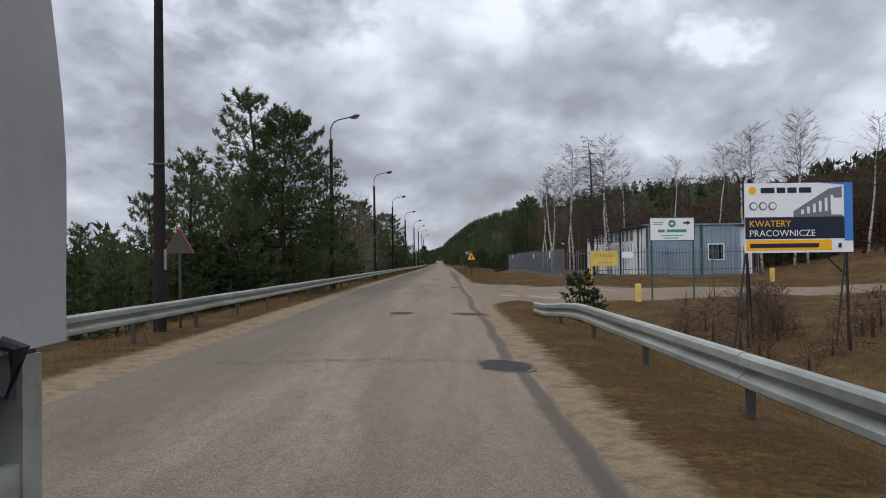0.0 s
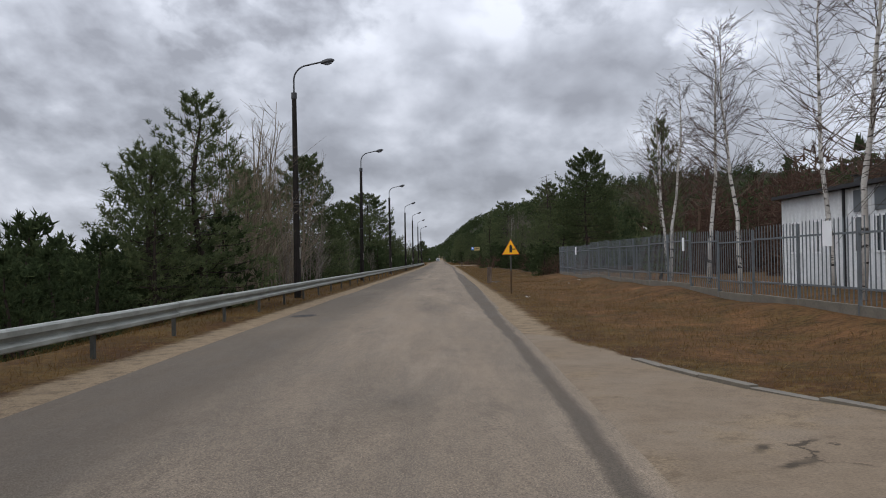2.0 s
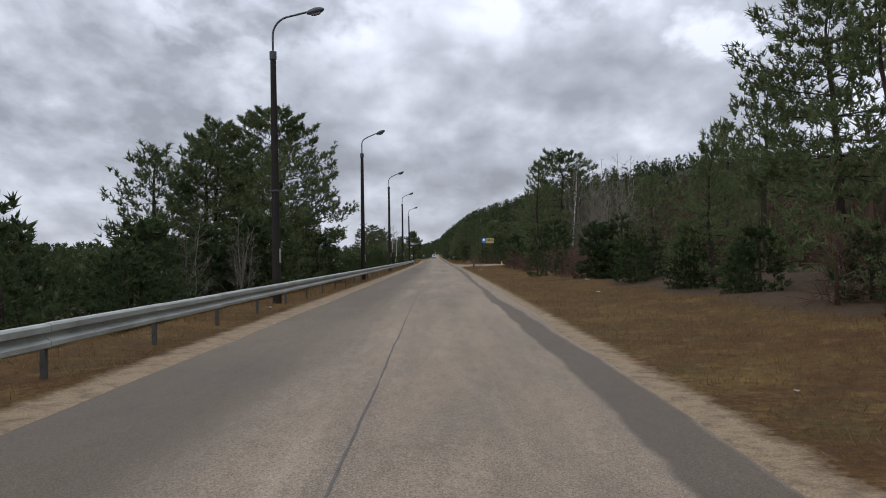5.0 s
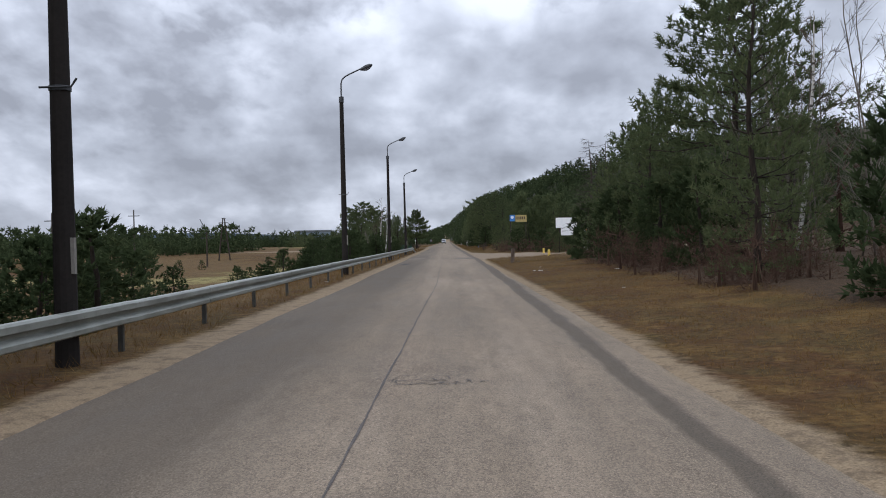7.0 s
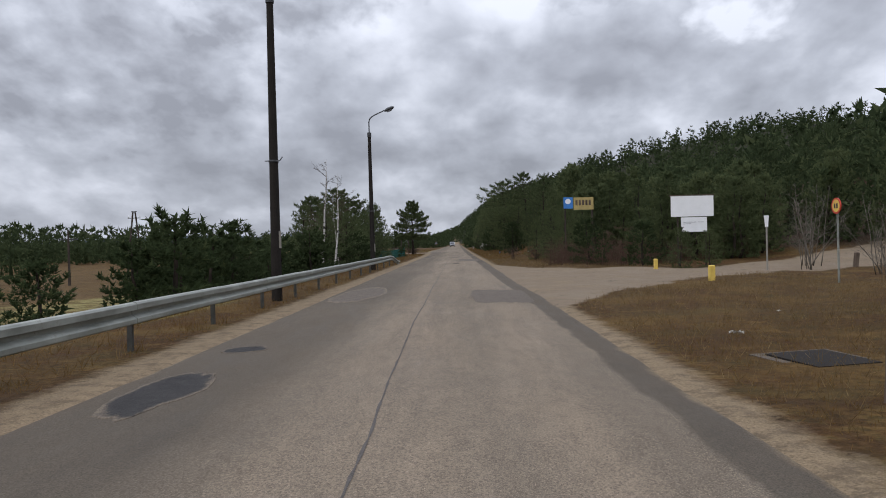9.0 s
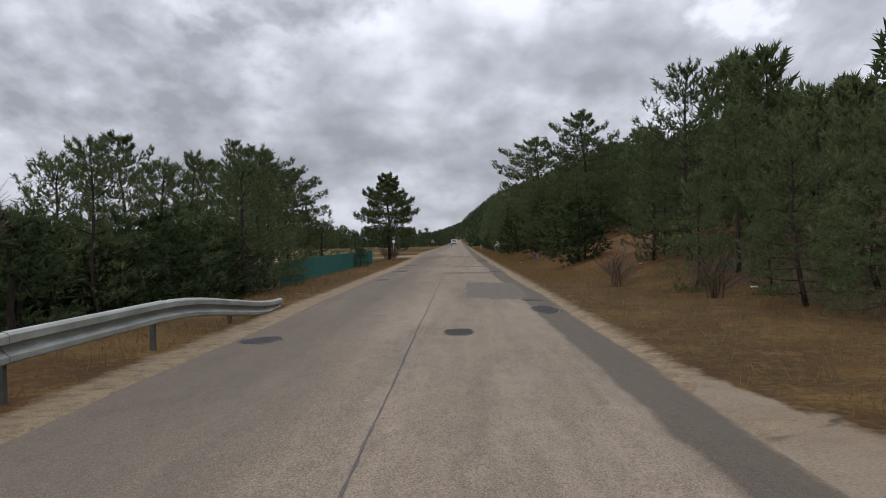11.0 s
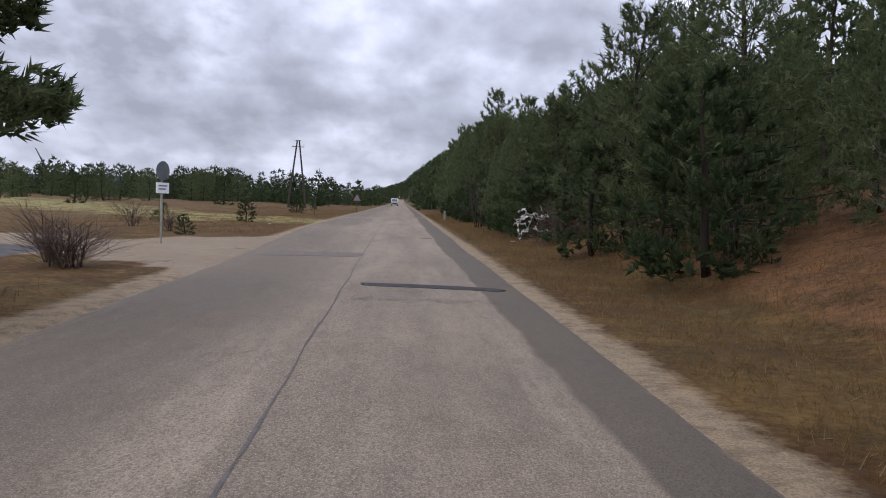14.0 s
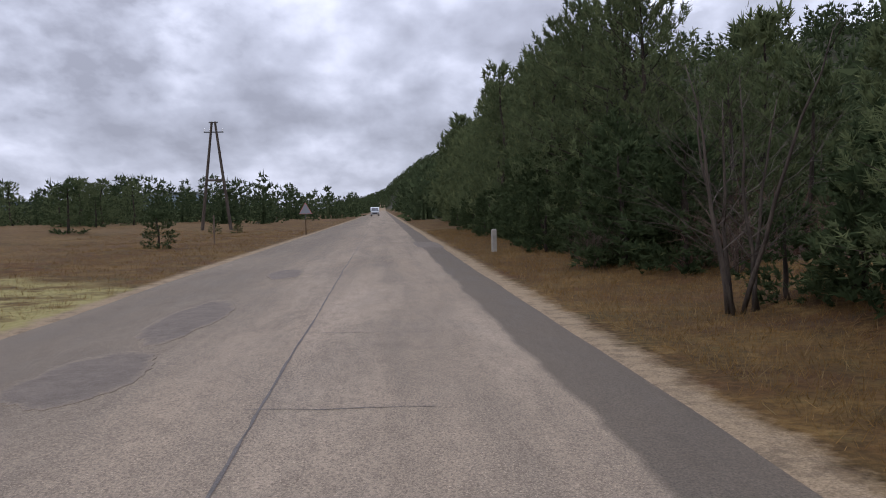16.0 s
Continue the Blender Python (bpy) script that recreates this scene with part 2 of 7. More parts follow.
def make_asphalt():
    k = Mat("worn_pale_asphalt", 0.85, 0, 0.12).world_co()
    big, mid = k.noise(0.25, 4, 0.6, (1, 0.25, 1)), k.noise(1.3, 5, 0.7, (1, 0.3, 1))
    stones = k.voronoi(60.0)
    grain = k.noise(90.0, 3, 0.7)
    base = k.mix(k.ramp(k.math("ADD", k.math("MULTIPLY", big, 0.5), k.math("MULTIPLY", mid, 0.5)), 0.36, 0.64), (0.124, 0.094, 0.066), (0.230, 0.177, 0.128))
    dark = k.mix(k.ramp(mid, 0.3, 0.7), (0.031, 0.025, 0.019), (0.062, 0.049, 0.037))
    base = k.mix(k.ramp(k.noise(1.5, 4, 0.6, (1, 0.05, 1)), 0.40, 0.62, 0.0, 0.55), base, (0.094, 0.075, 0.058))
    base = k.mix(k.ramp(k.noise(0.9, 4, 0.65, (1, 0.10, 1)), 0.52, 0.68, 0.0, 0.6), base, (0.280, 0.221, 0.163))
    u = k.attr("across")
    wob = k.math("MULTIPLY", k.math("SUBTRACT", k.noise(0.55, 5, 0.6), 0.5), 0.045)
    v = k.math("ADD", u, wob)
    right = k.math("MULTIPLY", k.ramp(k.math("SUBTRACT", v, k.attr("band_in")), -0.006, 0.006), k.ramp(k.math("SUBTRACT", v, k.attr("band_out")), -0.008, 0.008, 1.0, 0.0))
    left = k.math("MULTIPLY", k.math("SUBTRACT", 1.0, k.ramp(v, 0.26, 0.45)), k.ramp(k.noise(0.07, 3, 0.5, (0.2, 1, 1)), 0.32, 0.50, 0.72, 1.0))
    c = k.mix(k.math("MULTIPLY", right, 0.97), base, dark)
    c = k.mix(k.math("MULTIPLY", left, k.attr("worn")), c, k.mix(k.ramp(k.attr("worn"), 0.88, 1.0, 0.28, 0.0), dark, base))
    rut = k.math("MULTIPLY", k.ramp(k.math("ABSOLUTE", k.math("SUBTRACT", v, 0.66)), 0.02, 0.09, 1.0, 0.0), k.ramp(k.noise(0.16, 4, 0.6, (2, 0.6, 1)), 0.5, 0.62))
    c = k.mix(k.math("MULTIPLY", rut, 0.5), c, dark)
    c = k.mix(k.math("MULTIPLY", k.ramp(stones, 0.05, 0.5), 0.30), c, k.mix(0.5, c, (0.392, 0.330, 0.250)))
    dust = k.ramp(k.math("ADD", k.math("ABSOLUTE", k.math("SUBTRACT", u, 0.5)), k.math("MULTIPLY", k.math("SUBTRACT", k.noise(1.1, 5, 0.7), 0.5), 0.07)), 0.487, 0.503)
    c = k.mix(k.math("MULTIPLY", dust, 0.85), c, (0.212, 0.160, 0.101))
    c = k.mix(k.ramp(k.noise(60.0, 4, 0.75, (1, 0.6, 1)), 0.42, 0.62, 0.0, 0.6), c, (0.042, 0.034, 0.026))
    c = k.mix(k.ramp(k.noise(7.0, 5, 0.8, (1, 0.35, 1)), 0.42, 0.66, 0.0, 0.34), c, (0.064, 0.050, 0.037))
    c = k.mix(k.ramp(k.noise(0.8, 6, 0.75, (1, 0.4, 1)), 0.55, 0.75, 0.0, 0.45), c, dark)
    fresh = k.math("SUBTRACT", 1.0, k.math("MAXIMUM", k.math("MULTIPLY", right, 0.80), k.math("MULTIPLY", left, k.ramp(k.attr("worn"), 0.88, 1.0, 0.5, 0.8))))
    c = k.mix(k.math("MULTIPLY", k.ramp(grain, 0.54, 0.70, 0.0, 0.75), fresh), c, (0.395, 0.322, 0.236))
    k.colour(c)
    k.gloss(k.ramp(mid, 0.3, 0.7, 0.72, 0.95))
    k.bump(k.math("ADD", k.math("MULTIPLY", stones, 0.6), k.math("MULTIPLY", grain, 0.6)), 0.45, 0.012)
    return k.m


def make_patch(name, a, b):
    k = Mat(name, 0.8, 0, 0.18).world_co()
    c = k.mix(k.ramp(k.math("ADD", k.math("MULTIPLY", k.noise(5, 5, 0.75), 0.6), k.math("MULTIPLY", k.noise(60, 3), 0.4)), 0.38, 0.62), a, b)
    c = k.mix(k.ramp(k.noise(80, 3, 0.7), 0.55, 0.70, 0.0, 0.4), c, tuple(min(1.0, v * 1.9) for v in b))
    loose = k.math("ADD", k.attr("rim"), k.math("MULTIPLY", k.math("SUBTRACT", k.math("ADD", k.math("MULTIPLY", k.noise(2.6, 6, 0.75), 0.7), k.math("MULTIPLY", k.noise(26, 4, 0.7), 0.3)), 0.5), 1.6))
    c = k.mix(k.ramp(loose, 0.70, 0.98, 0.0, 0.9), c, k.mix(k.ramp(k.noise(60, 3, 0.7), 0.4, 0.62), (0.10, 0.078, 0.057), (0.185, 0.146, 0.106)))
    k.colour(c)
    k.bump(k.noise(70, 3), 0.7, 0.015)
    return k.m


def make_needles(name, a, b, tip, tufts=False):
    """Foliage: a tone for each tuft where the mesh carries one, else for each blade, and a little by the plant."""
    k = Mat(name, 0.95, 0, 0.04)
    own = k.math("ADD", k.math("MULTIPLY", k.attr("tone"), 0.8), k.math("MULTIPLY", k.island(), 0.2)) if tufts else k.island()
    f = k.math("ADD", k.math("MULTIPLY", own, 0.6), k.math("MULTIPLY", k.rand(), 0.4))
    c = k.mix(f, a, b)
    c = k.mix(k.ramp(own, 0.80, 1.0, 0.0, 0.6), c, tip)
    k.colour(c)
    thin = k.n.new("ShaderNodeBsdfTranslucent")
    both = k.n.new("ShaderNodeMixShader")
    k.set(thin.inputs["Color"], c)
    both.inputs[0].default_value = 0.45
    k.l.new(k.b.outputs[0], both.inputs[1])
    k.l.new(thin.outputs[0], both.inputs[2])
    k.l.new(both.outputs[0], k.n["Material Output"].inputs["Surface"])
    return k.m


def make_bark(name, low, high, scale=6.0, spots=None):
    k = Mat(name, 0.9, 0, 0.15)
    f = k.noise(scale, 5, 0.7, (1, 1, 0.25))
    c = k.mix(k.ramp(f, 0.35, 0.65), low, high)
    if spots:
        c = k.mix(k.ramp(k.noise(scale * 0.8, 4, 0.6, (0.6, 0.6, 2.5)), 0.54, 0.60), c, spots)
    k.colour(c)
    k.bump(f, 0.5, 0.02)
    return k.m


def make_galvanised():
    k = Mat("weathered_galvanised_steel", 0.5, 0.35, 0.4).world_co()
    f = k.noise(3.0, 5, 0.65, (1, 0.4, 1))
    c = k.mix(k.ramp(f, 0.35, 0.65), (0.17, 0.177, 0.155), (0.30, 0.312, 0.278))
    c = k.mix(k.ramp(k.noise(14, 4, 0.7), 0.60, 0.72, 0.0, 0.7), c, (0.15, 0.13, 0.10))
    k.colour(c).gloss(k.ramp(f, 0.3, 0.7, 0.42, 0.68))
    k.bump(k.noise(30, 3), 0.12, 0.005)
    return k.m


M = {}
M["ground"] = make_ground()
M["asphalt"] = make_asphalt()
M["patch_dark"] = make_patch("fresh_asphalt_patch", (0.013, 0.012, 0.012), (0.036, 0.033, 0.031))
M["patch_grey"] = make_patch("faded_asphalt_patch", (0.066, 0.053, 0.042), (0.120, 0.096, 0.075))
M["slab"] = make_patch("pale_worn_concrete", (0.145, 0.117, 0.088), (0.235, 0.195, 0.150))
M["crack_faint"] = make_patch("faint_crack", (0.058, 0.051, 0.046), (0.098, 0.087, 0.078))
M["pine"] = make_needles("pine_needles", (0.050, 0.067, 0.032), (0.120, 0.143, 0.065), (0.18, 0.19, 0.087), True)
M["pine_blue"] = make_needles("young_pine_needles", (0.024, 0.036, 0.016), (0.060, 0.080, 0.036), (0.11, 0.125, 0.052), True)
M["pine_far"] = make_needles("far_pine_needles", (0.025, 0.037, 0.018), (0.073, 0.094, 0.043), (0.12, 0.138, 0.064))
M["brownwood"] = make_needles("far_bare_twigs", (0.055, 0.033, 0.025), (0.115, 0.072, 0.052), (0.17, 0.122, 0.092))
M["pine_bark"] = make_bark("pine_bark", (0.015, 0.012, 0.010), (0.048, 0.036, 0.028))
M["bare_bark"] = make_bark("grey_bark", (0.066, 0.056, 0.046), (0.17, 0.15, 0.125))
M["thicket_bark"] = make_bark("brown_thicket_bark", (0.070, 0.055, 0.038), (0.19, 0.155, 0.11))
M["larch_bark"] = make_bark("dark_bark", (0.030, 0.024, 0.020), (0.075, 0.060, 0.048))
M["birch_bark"] = make_bark("white_birch_bark", (0.32, 0.30, 0.275), (0.54, 0.52, 0.485), 5.0, (0.05, 0.045, 0.04))
M["twig"] = make_bark("brown_twigs", (0.046, 0.031, 0.024), (0.105, 0.076, 0.058))
M["grass"] = make_needles("dry_grass", (0.085, 0.055, 0.025), (0.21, 0.145, 0.070), (0.31, 0.235, 0.13))
M["grass_red"] = make_needles("rusty_grass", (0.085, 0.050, 0.018), (0.19, 0.115, 0.042), (0.29, 0.20, 0.095))
M["steel"] = make_galvanised()
M["rust"] = plain("rusty_steel", (0.070, 0.042, 0.022), 0.9, 0.1, 0.4, 8.0, 0.3)
# Shade on the rail posts is put into this darker steel; signs share it.
M["post_steel"] = plain("shaded_dark_steel", (0.062, 0.062, 0.056), 0.7, 0.2, 0.35, 5.0, 0.2)
M["plinth"] = plain("dirty_concrete", (0.125, 0.110, 0.088), 0.9, 0, 0.35, 2.0, 0.4)
M["fence_steel"] = plain("grey_painted_steel", (0.125, 0.140, 0.150), 0.5, 0.3, 0.25, 4.0, 0.1)
M["concrete"] = plain("weathered_concrete", (0.22, 0.205, 0.18), 0.9, 0, 0.3, 3.0, 0.4)
M["pole"] = plain("old_pole_concrete", (0.022, 0.019, 0.017), 0.9, 0, 0.35, 2.5, 0.4, 0.1)
M["lamp_metal"] = plain("dull_lamp_metal", (0.055, 0.057, 0.060), 0.6, 0.3, 0.2, 4.0, 0.1)
M["sheet_blue"] = plain("blue_grey_sheet_metal", (0.20, 0.255, 0.31), 0.5, 0.1, 0.18, 1.5, 0.05)
M["sheet_white"] = plain("dirty_white_sheet_metal", (0.60, 0.62, 0.63), 0.55, 0.1, 0.2, 1.5, 0.05)
M["white"] = plain("white_paint", (0.74, 0.75, 0.76), 0.5, 0, 0.06, 3.0, 0.03)
M["yellow"] = plain("yellow_paint", (0.62, 0.44, 0.10), 0.6, 0, 0.18, 4.0, 0.05)
M["yellow_old"] = plain("weathered_yellow_print", (0.36, 0.28, 0.11), 0.7, 0, 0.3, 3.0, 0.05)
M["yellow_sign"] = plain("yellow_sign_foil", (0.85, 0.42, 0.015), 0.4, 0, 0.06, 3.0, 0.0)
M["black"] = plain("black_paint", (0.02, 0.02, 0.022), 0.5, 0, 0.2, 4.0, 0.05)
M["navy"] = plain("dark_navy_print", (0.016, 0.020, 0.040), 0.45, 0, 0.12, 2.0, 0.0)
M["blue"] = plain("blue_print", (0.05, 0.19, 0.50), 0.45, 0, 0.1, 2.0, 0.0)
M["green"] = plain("green_print", (0.05, 0.26, 0.12), 0.5, 0, 0.1, 2.0, 0.0)
M["green_frame"] = plain("green_painted_steel", (0.025, 0.085, 0.055), 0.5, 0.1, 0.2, 4.0, 0.05)
M["green_net"] = plain("blue_green_net", (0.016, 0.078, 0.066), 0.8, 0, 0.2, 6.0, 0.1)
M["car_silver"] = plain("silver_car_paint", (0.33, 0.35, 0.37), 0.35, 0.4, 0.06, 2.0, 0.0)
M["red"] = plain("red_paint", (0.50, 0.05, 0.03), 0.45, 0, 0.12, 3.0, 0.0)
M["grey_print"] = plain("grey_print", (0.16, 0.17, 0.19), 0.5, 0, 0.1, 3.0, 0.0)
M["tarp"] = plain("grey_trailer_tarpaulin", (0.27, 0.27, 0.265), 0.6, 0, 0.16, 0.9, 0.1)
M["rubber"] = plain("tyre_rubber", (0.016, 0.016, 0.016), 0.8, 0, 0.2, 5.0, 0.2)
M["wood"] = make_bark("weathered_wood", (0.060, 0.044, 0.034), (0.145, 0.110, 0.085), 5.0)
M["plastic_white"] = plain("torn_white_plastic", (0.36, 0.35, 0.32), 0.6, 0, 0.1, 4.0, 0.1)
# Blue haze of distance is put into the wooded ridge's colour.
M["far_hill"] = plain("hazy_far_hill", (0.050, 0.066, 0.085), 1.0, 0, 0.15, 0.01, 0.0)


def make_glass():
    k = Mat("dark_window_glass", 0.08, 0, 0.5)
    k.colour(k.mix(k.ramp(k.noise(2.0, 3), 0.35, 0.65), (0.02, 0.024, 0.03), (0.05, 0.056, 0.065)))
    return k.m


M["glass"] = make_glass()

# ---- mesh building ----


class Build:
    """Gathers vertices and faces for one mesh."""

    def __init__(self):
        self.v, self.f, self.n = [], [], 0

    def add(self, v, f):
        v = np.asarray(v, float).reshape(-1, 3)
        self.v.append(v)
        self.f.append([tuple(int(i) + self.n for i in face) for face in f])
        self.n += len(v)
        return self

    def box(self, x0, x1, y0, y1, z0, z1):
        v = [(x, y, z) for z in (z0, z1) for y in (y0, y1) for x in (x0, x1)]
        return self.add(v, [(0, 2, 3, 1), (4, 5, 7, 6), (0, 1, 5, 4), (2, 6, 7, 3), (0, 4, 6, 2), (1, 3, 7, 5)])

    def tube(self, pts, radii, sides=8, cap=True):
        """A round bar along points, with a radius at each."""
        pts = np.asarray(pts, float)
        radii = np.broadcast_to(radii, len(pts))
        d = np.gradient(pts, axis=0)
        d /= np.linalg.norm(d, axis=1)[:, None] + 1e-9
        ref = np.array([0, 0, 1.0]) if abs(d[0][2]) < 0.9 else np.array([1.0, 0, 0])
        a = np.cross(d, ref)
        a /= np.linalg.norm(a, axis=1)[:, None] + 1e-9
        b = np.cross(d, a)
        ang = np.arange(sides) * 2 * np.pi / sides
        ring = a[:, None] * np.cos(ang)[None, :, None] + b[:, None] * np.sin(ang)[None, :, None]
        v = pts[:, None] + ring * radii[:, None, None]
        f = [(i * sides + j, i * sides + (j + 1) % sides, (i + 1) * sides + (j + 1) % sides, (i + 1) * sides + j) for i in range(len(pts) - 1) for j in range(sides)]
        if cap:
            f += [tuple(range(sides))[::-1], tuple(range((len(pts) - 1) * sides, len(pts) * sides))]
        return self.add(v.reshape(-1, 3), f)

    def extrude(self, outline, p0, p1):
        """A prism: an outline of (x, z) moved from y = p0 to y = p1."""
        n = len(outline)
        v = [(x, y, z) for y in (p0, p1) for x, z in outline]
        f = [(i, (i + 1) % n, n + (i + 1) % n, n + i) for i in range(n)]
        return self.add(v, f + [tuple(range(n))[::-1], tuple(range(n, 2 * n))])

    def mesh(self, name, smooth=False):
        me = bpy.data.meshes.new(name)
        if self.v:
            me.from_pydata(np.concatenate(self.v).tolist(), [], [f for some in self.f for f in some])
        if smooth:
            me.shade_smooth()
        me.update()
        return me


def tri_mesh(name, tris):
    """A mesh from an array of triangles (n, 3, 3)."""
    tris = np.asarray(tris, np.float32)
    n = len(tris)
    me = bpy.data.meshes.new(name)
    me.vertices.add(3 * n)
    me.vertices.foreach_set("co", tris.reshape(-1))
    me.loops.add(3 * n)
    me.loops.foreach_set("vertex_index", np.arange(3 * n, dtype=np.int32))
    me.polygons.add(n)
    me.polygons.foreach_set("loop_start", np.arange(0, 3 * n, 3, dtype=np.int32))
    me.update(calc_edges=True)
    return me


def part(name, bm, material, parent, label="", at=None):
    """Links a Build or a mesh as one object under a thing or a part."""
    me = bm.mesh(name) if isinstance(bm, Build) else bm
    if material is not None and not me.materials:
        me.materials.append(material)
    ob = new(name, me)
    ob.parent = parent
    if at is not None:
        ob.matrix_basis = at
    return tagged(ob, label)


def thing(name, label, category, at=None, group="", kind=""):
    """An Empty at a thing's base that carries its parts."""
    ob = new(name)
    ob.empty_display_size = 0.2
    if at is not None:
        ob.matrix_basis = at
    return tagged(ob, label, category, group, kind)


def solid(name, bm, material, label, category, at=None, group="", kind=""):
    """A thing that is one mesh."""
    ob = part(name, bm, material, None, "", at)
    return tagged(ob, label, category, group, kind)


def text_mesh(words, size, name="lettering"):
    """Words as a flat, slightly raised mesh in the x-z plane, starting at the origin."""
    cu = bpy.data.curves.new(name, "FONT")
    cu.body, cu.size, cu.extrude, cu.resolution_u = words, size, 0.003, 2
    ob = new(name, cu)
    dg = bpy.context.evaluated_depsgraph_get()
    dg.update()
    me = bpy.data.meshes.new_from_object(ob.evaluated_get(dg))
    bpy.data.objects.remove(ob)
    bpy.data.curves.remove(cu)
    me.transform(Matrix.Rotation(radians(90), 4, "X"))
    me.materials.clear()
    return me


# ---- the lie of the land ----
EDGE_Y = (-60, 22, 55, 75, 94, 143, 170, 199, 253, 286, 315, 338, 360, 400, 3000)
EDGE_L = (-4.15, -4.18, -4.4, -4.3, -4.15, -3.75, -3.6, -3.5, -3.62, -3.52, -3.85, -4.75, -4.85, -4.6, -4.2)
EDGE_R = (1.35, 1.35, 1.62, 1.85, 1.95, 2.32, 2.35, 2.28, 2.17, 2.05, 2.0, 2.0, 2.0, 2.0, 2.0)
SHOULDER_Y = (22, 55, 92, 145, 200, 255, 287, 315, 338)
SHOULDER_L = (0.84, 0.62, 0.48, 0.60, 0.60, 0.50, 0.60, 0.6, 0.25)


def road_left(y):
    return np.interp(y, EDGE_Y, EDGE_L)


def road_right(y):
    return np.interp(y, EDGE_Y, EDGE_R)


def ease(x, a, b):
    t = np.clip((np.asarray(x, float) - a) / (b - a), 0, 1)
    return t * t * (3 - 2 * t)


def land(x, y):
    """Height of the ground."""
    x, y = np.asarray(x, float), np.asarray(y, float)
    out_l = np.maximum(0, road_left(y) - 1.6 - x)
    out_r = np.maximum(0, x - road_right(y) - 0.7)
    z = -0.85 * ease(out_l, 0.3, 5.0) * (1 - ease(y, 285, 330)) - 0.5 * ease(out_l, 6, 20) * (1 - ease(y, 260, 330))
    z = z + 0.4 * ease(out_l, 4, 16) * ease(y, 330, 390)
    dip = (1 - ease(y, 26, 40)) * (1 - ease(x, 18, 26))
    z = z - 0.85 * ease(out_r, 0.6, 3.6) * dip
    z = z + 0.35 * ease(out_r, 3.2, 5.6) * ease(y, 44, 51) * (1 - ease(y, 100, 112))
    z = z + 0.07 * np.minimum(out_r, 9) * ease(y, 100, 115) * (1 - ease(y, 188, 205))
    bank = ease(y, 252, 266) * (1 - ease(y, 338, 362))
    z = z + bank * 0.30 * np.minimum(np.maximum(0, out_r - 1.8), 9)
    z = z + 0.05 * np.minimum(out_r, 10) * ease(y, 345, 370)
    z = z + 0.15 * np.clip(x - 13, 0, 16) * ease(y, 228, 250) * (1 - ease(y, 430, 470))
    rise = np.maximum(0, x - 24)
    z = z + (0.21 * np.minimum(rise, 110) + 0.09 * np.clip(rise - 110, 0, 60)) * (0.75 + 0.25 * np.sin(y / 83.0 + 0.6)) * ease(y, -60, 60) * (1 - ease(y, 430, 560))
    z = z + ease(y, 440, 550) * np.interp(x, (3, 10, 20, 35, 53, 68, 100, 150, 250, 600), (0, 4, 10, 19, 28, 33, 40, 46, 50, 55))
    z = z + ease(y, 1250, 1500) * (1 - ease(y, 1750, 2400)) * np.interp(x, (-75, -45, -22, 15, 65, 150, 400), (0, 2, 8, 22, 32, 42, 60))
    bumps = 0.10 * np.sin(x * 0.9 + 1.3 * np.sin(y * 0.31)) * np.sin(y * 0.47 + 0.8 * np.sin(x * 0.37))
    return z + bumps * (ease(out_l, 0.2, 3) + ease(out_r, 0.5, 3))


def near_line(x, y, pts, width):
    """1 on a band round a polyline, falling to 0 beyond its width."""
    best = np.full(np.shape(x), 1e9)
    for (x0, y0), (x1, y1) in zip(pts, pts[1:]):
        dx, dy = x1 - x0, y1 - y0
        t = np.clip(((x - x0) * dx + (y - y0) * dy) / (dx * dx + dy * dy), 0, 1)
        best = np.minimum(best, np.hypot(x - x0 - t * dx, y - y0 - t * dy))
    return 1 - ease(best, width - 0.5, width + 0.5)


def flare(x, y, x0, y_mid, half, turn):
    """The mouth of a side road that widens towards the main road at x0; turn is +1 to the right, -1 to the left."""
    out = np.maximum(0, (x - x0) * turn)
    wide = half + 4.5 * np.exp(-out / 2.6)
    return (1 - ease(np.abs(y - y_mid), wide - 0.4, wide + 0.4)) * ((x - x0) * turn > -0.5)


# side roads on the right: x, then y of the near and of the far edge
SIDE_1 = ((1.3, 1.6, 2.0, 2.4, 2.65, 3.2, 4.1, 5.5, 7.5, 15, 60), (25.5, 26.3, 27.5, 28.6, 29.2, 30.2, 31.5, 33.0, 34.1, 36.0, 38.0),
          (1.3, 2.0, 2.3, 2.6, 3.0, 3.4, 4.3, 5.3, 6.6, 9, 11, 15, 60), (57.5, 56.5, 55.2, 53.6, 51.2, 49.8, 47.5, 45.6, 43.9, 41.9, 41.0, 41.0, 44.0))
SIDE_2 = ((2.2, 2.6, 3.35, 4.9, 7.6, 13.2, 19.3, 45), (207.5, 208.8, 210.4, 214.8, 219.0, 223.7, 228.3, 241.0), (2.2, 2.5, 4.5, 7.8, 14.2, 20, 45), (245.0, 242.0, 234.5, 231.0, 233.0, 237.0, 251.0))


def side_road(x, y, edges):
    """Metres inside a side road on the right, less than 0 outside it."""
    xn, yn, xf, yf = edges
    return np.where((x > xn[0]) & (x < xn[-1]), np.minimum(y - np.interp(x, xn, yn), np.interp(x, xf, yf) - y) * 0.6, -1.5)


def grid(xs, ys):
    gx, gy = np.meshgrid(xs, ys)
    nx, ny = len(xs), len(ys)
    i = np.arange(nx * (ny - 1)).reshape(ny - 1, nx)[:, :-1].ravel()
    return gx.ravel(), gy.ravel(), np.stack([i, i + 1, i + nx + 1, i + nx], 1)


